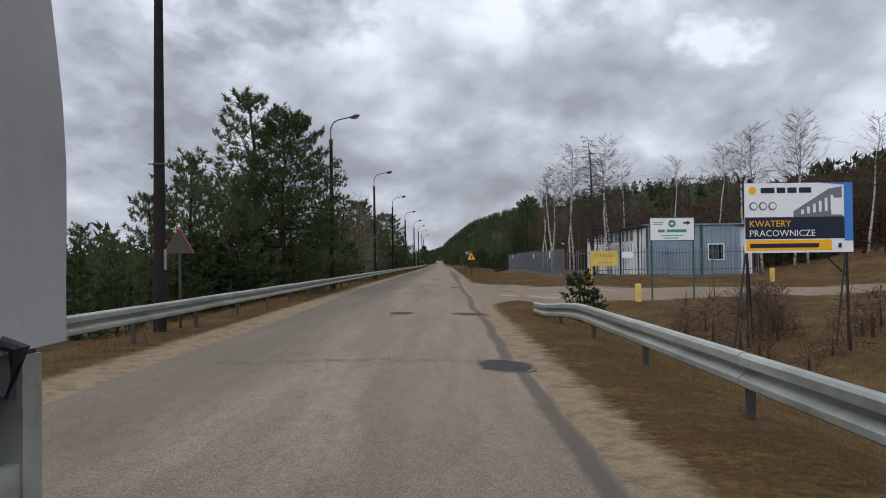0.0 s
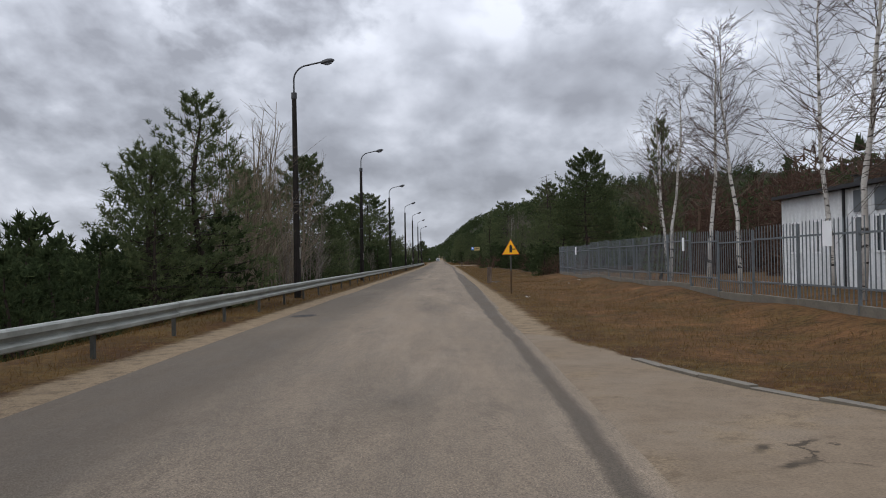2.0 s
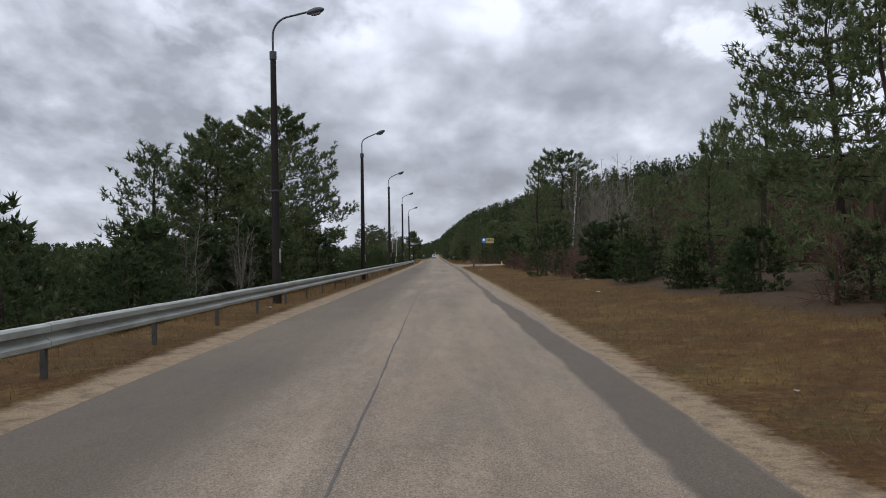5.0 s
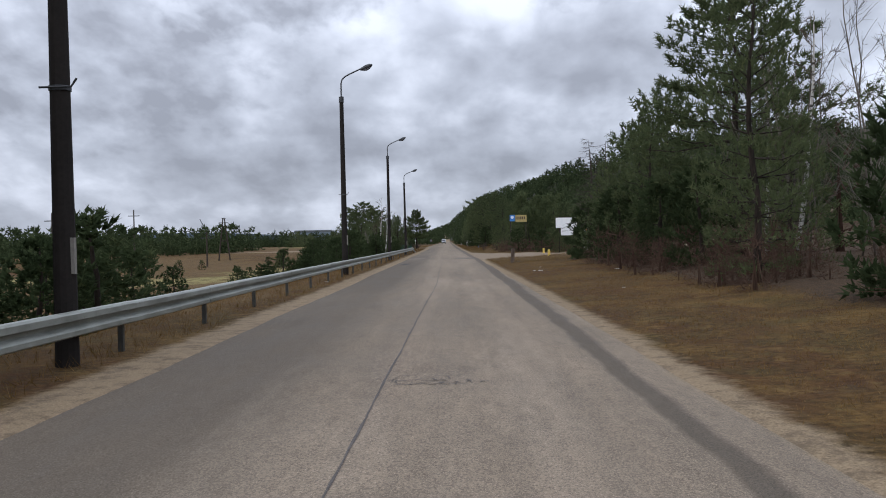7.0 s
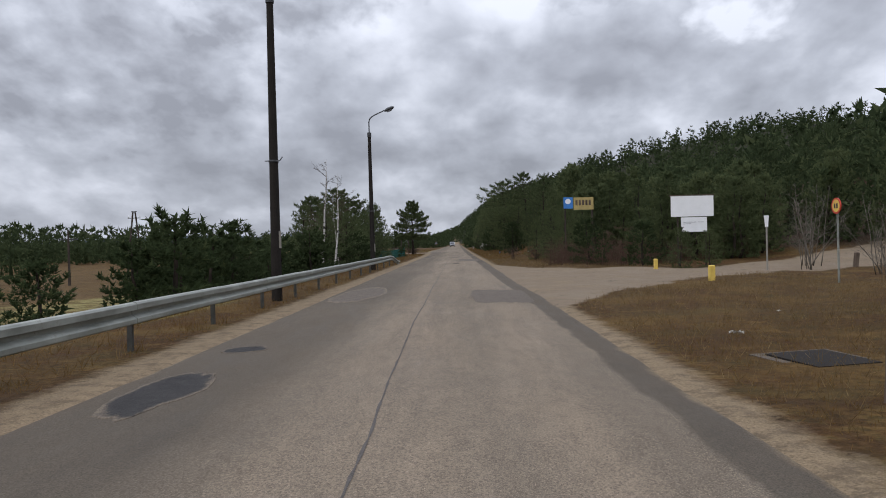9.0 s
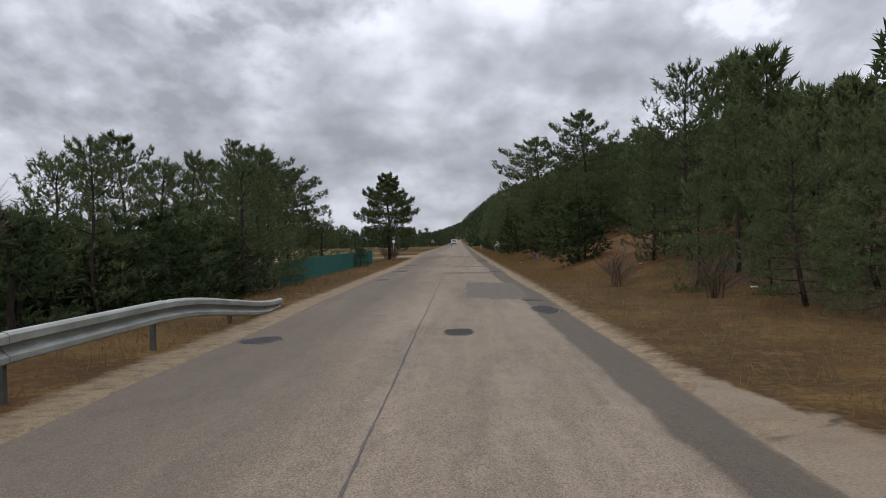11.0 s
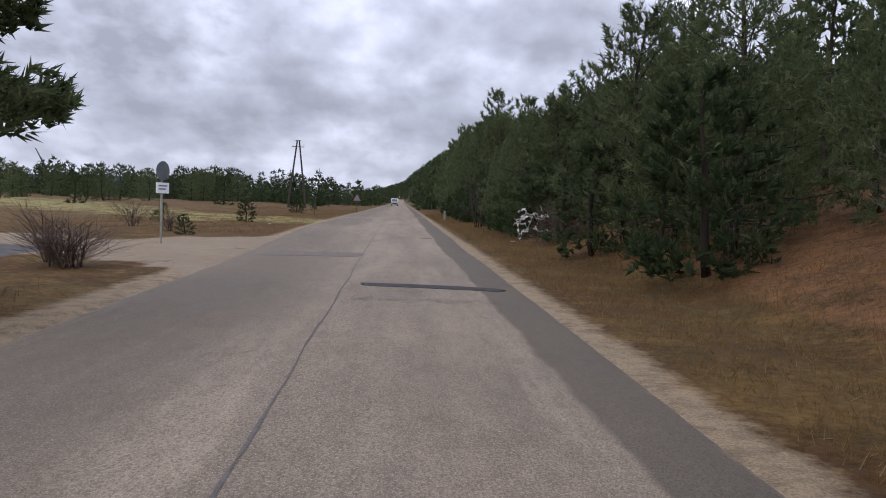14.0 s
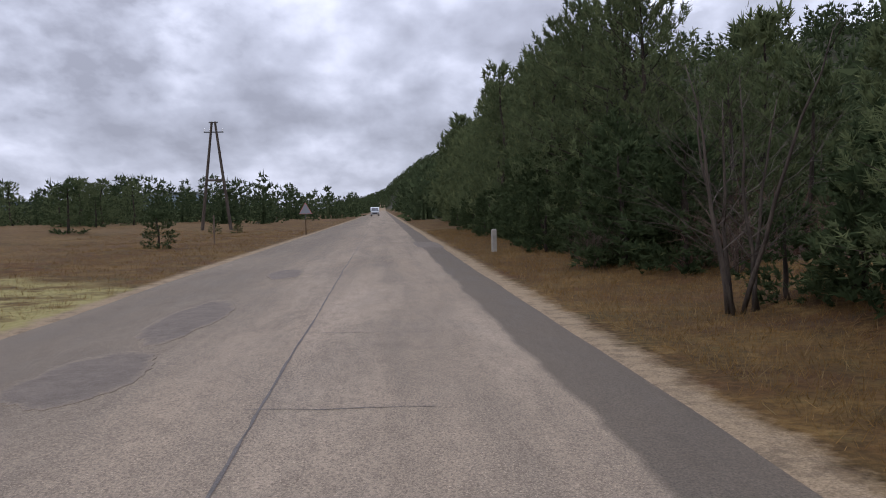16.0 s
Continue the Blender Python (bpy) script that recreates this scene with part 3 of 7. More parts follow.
def put_attr(me, name, values):
    a = me.attributes.new(name, "FLOAT", "POINT")
    a.data.foreach_set("value", np.asarray(values, np.float32))


def build_ground():
    xs = np.concatenate([-np.geomspace(2500, 12, 34), np.arange(-11.6, 13, 0.4), np.arange(13.5, 40, 1.5), np.geomspace(41, 2500, 40)])
    ys = np.concatenate([-np.geomspace(600, 22, 12), np.arange(-20, 420, 1.2), np.concatenate([np.arange(421, 600, 6.0), np.geomspace(606, 5000, 26)])])
    gx, gy, faces = grid(xs, ys)
    gz = land(gx, gy)
    left, right = road_left(gy), road_right(gy)
    inside = (gx > left + 0.15) & (gx < right - 0.15)
    gz = np.where(inside, gz - 0.05, gz)
    me = bpy.data.meshes.new("ground")
    me.from_pydata(np.stack([gx, gy, gz], 1).tolist(), [], faces.tolist())
    me.shade_smooth()
    wide = np.interp(gy, (10, 20, 25, 27, 29, 31.5, 36, 50, 60, 100, 141, 175, 262, 300, 335), (0.42, 0.42, 0.42, 0.55, 1.0, 2.2, 2.2, 0.7, 0.55, 0.38, 0.26, 0.34, 0.32, 0.30, 0.30))
    wide_l = np.interp(gy, SHOULDER_Y, SHOULDER_L)
    sand = np.where(gx < 0, wide_l - (left - gx), wide - (gx - right))
    put_attr(me, "sand", np.clip(sand, -3, 3))
    g = np.maximum(side_road(gx, gy, SIDE_1), side_road(gx, gy, SIDE_2))
    g = np.maximum(g, flare(gx, gy, left, 321.0, 3.4, -1) * (gx > -45) - 0.5)
    put_attr(me, "gravel", np.clip(g, -1.5, 1.5))
    put_attr(me, "lane", near_line(gx, gy, [(-7.8, 290), (-7.9, 298), (-8.9, 306), (-10.2, 313), (-10.2, 319)], 1.7))
    moss = near_line(gx, gy, [(-16, 208), (-40, 225)], 6) + near_line(gx, gy, [(-10, 213), (-19, 234)], 4) + near_line(gx, gy, [(-9, 350), (-22, 360), (-40, 380)], 6)
    put_attr(me, "moss", np.clip(moss, 0, 1))
    pale = 0.75 * (1 - ease(gx, -16, -9)) * ease(gy, 300, 315) + near_line(gx, gy, [(-15, 170), (-30, 230)], 10) + near_line(gx, gy, [(-26, 244), (-58, 312)], 10)
    put_attr(me, "pale", np.clip(pale, 0, 1))
    lit = ease(gx, 5.5, 8) * ease(gy, 104, 112) * (1 - ease(gy, 196, 206)) + ease(gx, 6, 9) * ease(gy, 238, 250)
    # The near_line band is no litter: added dark ground deepens the view through the net.
    lit = lit + 0.9 * near_line(gx, gy, [(-9.6, 274), (-9.8, 297)], 2.6) + ease(gx, 18, 26) * ease(gy, 56, 66)
    lit = lit + (1 - ease(gx, -13, -8)) * (1 - ease(gy, 160, 175))
    put_attr(me, "litter", np.clip(lit, 0, 1))
    # where the ground is painted dark as if shaded by the far woods
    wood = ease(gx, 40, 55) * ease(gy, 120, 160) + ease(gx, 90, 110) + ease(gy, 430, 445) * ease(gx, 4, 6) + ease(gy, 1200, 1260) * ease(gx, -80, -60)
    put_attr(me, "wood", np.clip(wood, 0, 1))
    clay = ease(gx, 4.2, 6) * (1 - ease(gx, 10, 14)) * ease(gy, 258, 268) * (1 - ease(gy, 318, 330))
    clay = clay + 0.55 * ease(gx, 2.8, 4) * ease(gy, 46, 54) * (1 - ease(gy, 96, 106))
    put_attr(me, "clay", np.clip(clay, 0, 1))
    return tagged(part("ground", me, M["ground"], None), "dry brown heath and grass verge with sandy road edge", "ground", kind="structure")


build_ground()


def build_road():
    ys = np.concatenate([np.arange(-40, 420, 1.0), np.geomspace(421, 3000, 60)])
    us = np.linspace(0, 1, 25)
    rng = np.random.default_rng(4)
    rag = np.convolve(rng.normal(0, 1, len(ys) + 6), np.ones(7) / 7, "valid") * 0.09
    rag2 = np.convolve(rng.normal(0, 1, len(ys) + 6), np.ones(7) / 7, "valid") * 0.09
    left, right = road_left(ys) + rag, road_right(ys) + rag2
    gx = left[:, None] + (right - left)[:, None] * us[None]
    gy = np.repeat(ys[:, None], 25, 1)
    gz = 0.012 + 0.05 * (1 - (2 * us[None] - 1) ** 2) + 0 * gx
    gz[:, 0] = gz[:, -1] = -0.02
    _, _, faces = grid(us, ys)
    me = bpy.data.meshes.new("road")
    me.from_pydata(np.stack([gx.ravel(), gy.ravel(), gz.ravel()], 1).tolist(), [], faces.tolist())
    me.shade_smooth()
    put_attr(me, "across", np.tile(us, len(ys)))
    # how strongly the left lane is darkened at each y
    put_attr(me, "worn", np.repeat(np.interp(ys, (25, 50, 85, 120, 150, 178, 215, 240, 300), (0.86, 0.94, 0.98, 0.98, 0.94, 1.0, 1.0, 0.92, 0.88)), 25))
    band_y = (18, 55, 92, 142, 197, 252, 284, 335)
    for name, xs in (("band_in", (1.0, 1.15, 1.16, 1.53, 1.83, 1.48, 1.34, 1.17)), ("band_out", (1.19, 1.36, 2.1, 1.70, 2.4, 2.4, 1.80, 2.3))):
        put_attr(me, name, np.repeat((np.interp(ys, band_y, xs) - road_left(ys)) / (road_right(ys) - road_left(ys)), 25))
    return tagged(part("road", me, M["asphalt"], None), "straight pale worn asphalt road with darker repaired edges", "road", kind="structure")


build_road()


def road_z(x, y):
    u = (x - road_left(y)) / (road_right(y) - road_left(y))
    return 0.012 + 0.05 * (1 - (2 * u - 1) ** 2)


def blotch(cx, cy, rx, ry, seed, square=0.0, lift=0.006, level=road_z):
    """An irregular thin patch lying on the road."""
    rng = np.random.default_rng(seed)
    n = 112
    a = np.arange(n) * 2 * np.pi / n
    soft = np.convolve(np.tile(rng.normal(0, 1, n), 3), np.ones(11) / 6.6, "same")[n : 2 * n]
    fine = np.convolve(np.tile(rng.normal(0, 1, n), 3), np.ones(3) / 2.2, "same")[n : 2 * n]
    r = 1 + (0.05 if square else 0.11) * soft + 0.025 * fine
    if square:
        r = r / (np.abs(np.cos(a)) ** 7 + np.abs(np.sin(a)) ** 7) ** (1 / 7)
    faces = []
    x, y = cx + rx * r * np.cos(a), cy + ry * r * np.sin(a)
    top = np.stack([x, y, level(x, y) + lift], 1)
    low = np.stack([cx + (x - cx) * 1.02, cy + (y - cy) * 1.02, level(x, y) - 0.012], 1)
    mid = np.stack([cx + (x - cx) * 0.5, cy + (y - cy) * 0.5, level(cx + (x - cx) * 0.5, cy) + lift], 1)
    rings = np.concatenate([[(cx, cy, level(cx, cy) + lift)], mid, top, low])
    for i in range(n):
        j = (i + 1) % n
        faces += [(0, 1 + i, 1 + j), (1 + i, 1 + n + i, 1 + n + j, 1 + j), (1 + n + i, 1 + 2 * n + i, 1 + 2 * n + j, 1 + n + j)]
    return Build().add(rings, faces)


PATCHES = (  # x, y, half width, half length, dark, square
    (0.95, 9.8, 0.42, 0.75, 1, 0), (-1.0, 21.4, 0.34, 0.62, 1, 0), (0.88, 21.2, 0.46, 0.62, 1, 0), (-3.67, 63.2, 0.36, 0.5, 1, 0), (0.85, 44.2, 0.26, 0.9, 1, 0),
    (-1.65, 101.1, 0.30, 0.5, 1, 0), (-2.75, 198.3, 0.38, 1.25, 1, 0), (-2.78, 201.6, 0.32, 0.35, 1, 0),
    (1.20, 212.0, 0.72, 2.6, 0, 1), (0.0, 247.0, 0.24, 0.55, 1, 0), (-3.0, 246.7, 0.36, 0.6, 1, 0), (1.74, 251.2, 0.30, 1.15, 1, 0), (1.72, 253.9, 0.28, 0.30, 1, 0), (0.98, 258.3, 0.78, 3.9, 0, 1),
    (-2.95, 266.5, 0.26, 0.55, 1, 0), (-2.9, 275.6, 0.45, 1.15, 1, 0), (-3.0, 280.6, 0.42, 0.6, 1, 0),
    (0.4, 271.2, 1.05, 0.85, 0, 1), (1.65, 272.4, 0.32, 0.6, 1, 0), (0.85, 280.6, 1.1, 0.5, 0, 1), (-2.97, 286.1, 0.44, 0.85, 1, 0), (-2.75, 288.9, 0.44, 0.6, 0, 0),
    (-2.5, 293.0, 0.40, 0.6, 1, 0), (1.55, 293.5, 0.38, 0.95, 1, 1), (0.45, 311.4, 1.15, 0.26, 1, 1), (-2.2, 318.6, 1.2, 0.75, 0, 1),
    (-2.75, 349.0, 0.42, 2.2, 0, 0), (-2.8, 345.0, 0.5, 1.3, 0, 0),
    (0.88, 329.8, 0.24, 0.3, 0, 0), (1.5, 371.0, 0.5, 2.6, 0, 1), (-2.4, 356.5, 0.4, 1.4, 0, 0), (-2.6, 214.0, 0.7, 3.5, 0, 0))
for k, (px, py, rx, ry, dk, sq) in enumerate(PATCHES):
    flat = blotch(px, py, rx, ry, 10 + k, sq).mesh("road_patch")
    put_attr(flat, "rim", np.concatenate([np.zeros(113), np.full(224, 0.55 if sq else 1.0)]))
    solid("road_patch", flat, M["patch_dark" if dk else "patch_grey"],
          "black fresh asphalt patch in the road" if dk else "faded grey repair patch in the road", "road patch", group="patches in the road")

for k, (px, py, rx, ry, mat, text) in enumerate((
        (5.3, 35.6, 1.55, 1.1, "slab", "pale worn concrete slab in the side road's mouth"), (2.95, 33.9, 0.40, 1.2, "slab", "pale worn concrete strip in the side road's mouth"),
        (3.45, 45.2, 0.30, 1.3, "patch_grey", "dark rest of asphalt at the side road's corner"), (4.7, 41.9, 0.55, 0.45, "patch_grey", "dark rest of asphalt on the side road"),
        (3.2, 39.2, 0.35, 0.5, "patch_grey", "dark rest of asphalt on the side road"), (7.4, 39.4, 1.3, 0.5, "slab", "pale worn concrete strip in the side road's mouth"))):
    flat = blotch(px, py, rx, ry, 300 + k, 1.0 if mat == "slab" else 0.0, 0.012, land).mesh("road_patch")
    put_attr(flat, "rim", np.concatenate([np.zeros(113), np.ones(224)]))
    solid("road_patch", flat, M[mat], text, "road patch", group="patches in the side road")


def ribbon(pts, width, seed, lift=0.004, sway=0.025):
    """A thin wandering strip on the road along points."""
    rng = np.random.default_rng(seed)
    pts = np.asarray(pts, float)
    dense = np.concatenate([np.linspace(a, b, max(2, int(np.hypot(*(b - a)) / 0.25)), endpoint=False) for a, b in zip(pts, pts[1:])])
    side = np.gradient(dense, axis=0)
    side = np.stack([side[:, 1], -side[:, 0]], 1) / (np.hypot(side[:, 0], side[:, 1])[:, None] + 1e-9)
    wander = np.convolve(rng.normal(0, 1, len(dense) + 8), np.ones(9) / 9, "valid")[:, None] * sway
    w = width * (0.5 + rng.random(len(dense)))[:, None] / 2
    a, b = dense + side * (wander + w), dense + side * (wander - w)
    v = np.concatenate([np.c_[a, road_z(a[:, 0], a[:, 1]) + lift], np.c_[b, road_z(b[:, 0], b[:, 1]) + lift]])
    n = len(dense)
    return Build().add(v, [(i, i + 1, n + i + 1, n + i) for i in range(n - 1)])


solid("road_crack", ribbon([(-0.9, 108), (-1.0, 141), (-0.76, 155), (-0.5, 173), (-0.51, 196), (-0.64, 204), (-0.67, 262), (-0.75, 284), (-1.0, 318), (-1.09, 336), (-1.15, 360), (-1.2, 420)], 0.020, 3), M["crack_faint"],
      "long tarred crack along the road's middle joint", "road crack")
for k, pts in enumerate(([(0.17, 254.3), (0.30, 262.4), (1.75, 262.1)], [(0.17, 254.3), (1.75, 254.0)])):
    solid("road_crack", ribbon(pts, 0.035, 90 + k), M["crack_faint"], "dark seam round an old trench repair", "road crack", group="seams of road repairs")
for k, (cy, x0, x1) in enumerate(((10.3, -3.4, 0.7), (40.0, -1.5, 1.0), (154.5, -0.9, 0.2), (158.5, -0.8, 0.9), (209.2, -1.9, 2.1), (227.0, -2.6, 1.8), (247.8, -2.0, 1.9),
                                   (270.2, -0.6, 1.9), (293.2, -2.2, 1.4), (301.0, -0.7, 1.0), (309.4, -0.8, 1.8), (330.3, -0.9, 1.3), (322.9, -1.0, 1.2), (347.2, -1.3, 0.6),
                                   (343.5, -1.2, 0.4), (67.0, -1.0, 1.2))):
    if cy not in (10.3, 154.5, 209.2, 293.2, 309.4):
        solid("road_crack", ribbon([(x0, cy + 0.06), ((x0 + x1) / 2, cy), (x1, cy - 0.05)], 0.011, 40 + k, 0.004, 0.10), M["crack_faint"], "thin dark crack running across the asphalt road", "road crack", group="cracks across the road")
        continue
    r = np.random.default_rng(400 + k)
    crazed = Build()
    for q in range(int((x1 - x0) * 34)):
        at = np.array([x0 + (x1 - x0) * r.random(), cy + r.normal(0, 0.16)])
        turn = r.normal(0, 0.35) if r.random() < 0.6 else r.normal(1.57, 0.4)
        bit = np.array([math.cos(turn), math.sin(turn)]) * (0.06 + 0.22 * r.random())
        bent = at + bit / 2 + r.normal(0, 0.025, 2)
        strip = ribbon([at, bent, at + bit], 0.007 + 0.010 * r.random(), 1000 * k + q, 0.004, 0.012)
        crazed.add(strip.v[0], strip.f[0])
    solid("road_crack", crazed, M["crack_faint"], "band of fine crazed cracks running across the asphalt road", "road crack", kind="stuff")

# ---- plants ----


def blades(rng, pos, way, length, width, spread):
    """Triangles that stand out round each shoot: one per given position."""
    n = len(pos)
    r = rng.normal(0, 1, (n, 3))
    r /= np.linalg.norm(r, axis=1)[:, None]
    d = way * (1 - spread) + r * spread
    d /= np.linalg.norm(d, axis=1)[:, None] + 1e-9
    side = np.cross(d, rng.normal(0, 1, (n, 3)))
    side /= np.linalg.norm(side, axis=1)[:, None] + 1e-9
    ln = length * (0.6 + 0.8 * rng.random(n))[:, None]
    w = width * (0.7 + 0.6 * rng.random(n))[:, None] / 2
    return np.stack([pos - side * w, pos + side * w, pos + d * ln], 1)


def pine_meshes(seed, high, wide, bare=0.15, whorls=13, shoots=7, needles=10, length=0.19, width=0.032, ragged=0.3, point=0.85, plate=0.0, shoot=0.30, brush=0.09, limbs=True, stout=1.0):
    """Trunk and crown of a pine: whorls of limbs that bend up at the tips, with bottle-brush shoots of needles along them."""
    rng = np.random.default_rng(seed)
    trunk = Build()
    zs = np.linspace(0, 1, 9)
    wob = np.cumsum(rng.normal(0, 0.010, (9, 2)), 0) * high
    axis = np.c_[wob, zs * high]
    axis[0, :2] = 0
    trunk.tube(axis, stout * (0.014 * high + 0.015) * (1 - zs) ** 0.8 + 0.012, 8)
    sp, sd = [], []
    for k in range(whorls):
        g = (k + 0.35 * rng.random()) / whorls
        f = bare + (1 - bare) * g ** 0.92
        prof = wide * (1 - g) ** point * min(1.0, 0.62 + 2.2 * g) + 0.10
        at = np.array([np.interp(f * high, axis[:, 2], axis[:, c]) for c in range(3)])
        count = int(rng.integers(4, 7))
        turn = rng.random() * 6.28
        for b in range(count):
            ang = turn + b * 6.28 / count + rng.normal(0, 0.25)
            ln = prof * (1 - ragged + 1.7 * ragged * rng.random())
            rise = (0.10 + 0.75 * g ** 1.5 + rng.normal(0, 0.10)) * (1 - 0.7 * plate)
            s = np.linspace(0, 1, 5)
            out = np.array([np.cos(ang), np.sin(ang), 0])
            limb = at + out * (s * ln)[:, None] + np.array([0, 0, 1]) * (ln * (rise * s - 0.26 * s * (1 - g) + 0.24 * s ** 2.5))[:, None]
            if high > 3 and limbs:
                trunk.tube(limb[[0, 4]] if ln < 1.4 else limb[[0, 2, 4]], (0.005 + 0.010 * ln) * (np.array([1.0, 0.2]) if ln < 1.4 else np.array([1.0, 0.6, 0.2])), 3, False)
            d = limb[-1] - limb[-2]
            d = d / (np.linalg.norm(d) + 1e-9)
            across = np.cross(d, [0, 0, 1.0])
            n = max(3, int(round(shoots * (0.45 + 0.75 * ln / wide))))
            for q in range(n):
                t = 1.0 if q == 0 else 1 - 0.72 * rng.random() ** 1.15
                p = np.array([np.interp(t, s, limb[:, c]) for c in range(3)])
                w = 0.0 if q == 0 else float(np.clip(rng.normal(0, 0.62), -0.75, 0.75)) * ln * (1.12 - t)
                p = p + across * w + np.array([0, 0, rng.normal(0.02, 0.035) * (1 + ln)]) + d * abs(w) * 0.5
                sp.append(p)
                sd.append(d * 0.55 + across * np.sign(w) * 0.35 + np.array([0, 0, 0.10 + 0.55 * rng.random() + 0.45 * g]) + rng.normal(0, 0.22, 3))
    for k in range(7):
        sp.append(axis[-1] - [0, 0, k * 0.11])
        sd.append(np.array([0, 0, 1.0]))
    p, d = np.array(sp), np.array(sd)
    d /= np.linalg.norm(d, axis=1)[:, None]
    tone = rng.random(len(p))
    bodies = 5 if shoots < 12 else 6 if shoots < 30 else 7
    pb, db = np.repeat(p, bodies, 0), np.repeat(d, bodies, 0)
    body = blades(rng, pb + db * (0.5 * rng.random((len(pb), 1)) - 0.4) * shoot, db, shoot * (0.68 if bodies < 6 else 0.56), brush * (0.72 if bodies < 6 else 0.52), 0.48)
    pn, dn = np.repeat(p, needles, 0), np.repeat(d, needles, 0)
    fine = blades(rng, pn + dn * (0.75 * rng.random((len(pn), 1)) - 0.3) * shoot, dn, length, width, 0.60)
    tris = np.concatenate([body, fine])
    marks = np.concatenate([np.repeat(tone, bodies), np.repeat(tone, needles)])
    trunk_me = trunk.mesh("trunk", True)
    trunk_me.materials.append(M["pine_bark"])
    return trunk_me, tris, marks


PINES = {}


def pine_kind(key, seed, high, wide, mat="pine", **more):
    trunk, tris, marks = pine_meshes(seed, high, wide, **more)
    crown = tri_mesh("crown", tris)
    crown.materials.append(M[mat])
    put_attr(crown, "tone", np.repeat(marks, 3))
    PINES[key] = (trunk, crown, high)


for k in range(3):
    pine_kind(("tall", k), 100 + k, 9.0, 2.7, whorls=16, shoots=21, needles=2, bare=0.04, point=0.70, width=0.024, length=0.17, shoot=0.34, brush=0.092)
    pine_kind(("broad", k), 110 + k, 8.0, 2.9, whorls=15, shoots=22, needles=2, bare=0.06, point=0.55, width=0.024, length=0.17, shoot=0.34, brush=0.095)
    pine_kind(("bushy", k), 125 + k, 2.5, 1.0, "pine_blue", whorls=9, shoots=11, needles=0, bare=0.0, point=0.7, shoot=0.22, brush=0.085, ragged=0.25)
    pine_kind(("young", k), 120 + k, 2.5, 0.95, "pine_blue", whorls=8, shoots=9, needles=0, bare=0.02, point=0.8, shoot=0.21, brush=0.085, ragged=0.25)
for k in range(2):
    pine_kind(("open", k), 130 + k, 8.5, 3.0, whorls=11, shoots=56, needles=2, bare=0.28, point=0.5, plate=0.85, ragged=0.4, width=0.022, length=0.15, shoot=0.30, brush=0.090)
    pine_kind(("full", k), 140 + k, 7.0, 2.5, whorls=15, shoots=20, needles=2, bare=0.0, point=0.62, width=0.024, length=0.17, shoot=0.34, brush=0.095)
    pine_kind(("mid", k), 170 + k, 6.5, 2.4, whorls=13, shoots=17, needles=0, bare=0.01, point=0.65, width=0.03, length=0.2, shoot=0.38, brush=0.115, limbs=False)
    pine_kind(("back", k), 160 + k, 7.5, 2.3, "pine", whorls=13, shoots=9, needles=1, bare=0.04, point=0.68, width=0.05, length=0.27, shoot=0.56, brush=0.19, limbs=False)
pine_kind(("lone", 0), 150, 7.4, 3.1, whorls=12, shoots=130, needles=1, bare=0.27, point=0.85, stout=1.35, plate=0.5, ragged=0.28, width=0.020, length=0.14, shoot=0.28, brush=0.105)
pine_kind(("huge", 0), 155, 11.0, 4.2, whorls=17, shoots=112, needles=1, bare=0.15, point=0.5, plate=0.6, ragged=0.3, width=0.020, length=0.15, shoot=0.30, brush=0.10)

PINE_LABEL = {"tall": "tall dark green pine tree at the wood's edge", "broad": "broad dark green pine tree beside the road", "young": "young pale green pine sapling on the heath",
              "open": "open-crowned pine with bare lower trunk", "full": "full dark pine with branches down to the ground", "lone": "lone dark pine standing at the side road", "huge": "huge dark pine with long level boughs beside the guard rail", "mid": "dense dark green pine at the wood's edge", "back": "dark pine behind the front row of the wood"}


def plant_pine(kind, x, y, high, seed=0, label="", wide=1.0, group=""):
    label = label or ("low bushy pine with branches down to the ground" if kind == "full" and high < 3.7 else PINE_LABEL[kind])
    if kind in ("tall", "broad", "full") and abs(x + 0.9) > 11.6 and high < 9.5:
        kind = "mid"
    sapling = kind == "young"
    bush = kind == "full" and high < 3.7
    if bush or sapling and abs(x + 0.9) < 10.5:
        kind = "bushy"
    variants = [key for key in PINES if key[0] == kind]
    trunk, crown, base = PINES[variants[seed % len(variants)]]
    s = high / base
    m = Matrix.Translation((x, y, float(land(x, y)) - 0.05)) @ Matrix.Rotation(seed * 2.399, 4, "Z") @ Matrix.Diagonal((s * wide, s * wide, s, 1))
    t = thing("pine_sapling" if sapling else "pine_bush" if bush else "pine_tree", label, "sapling" if sapling else "bush" if bush else "tree", m, group or "pines along the road")
    part("trunk", trunk, None, t)
    part("crown", crown, None, t, "dark green needles")
    return t


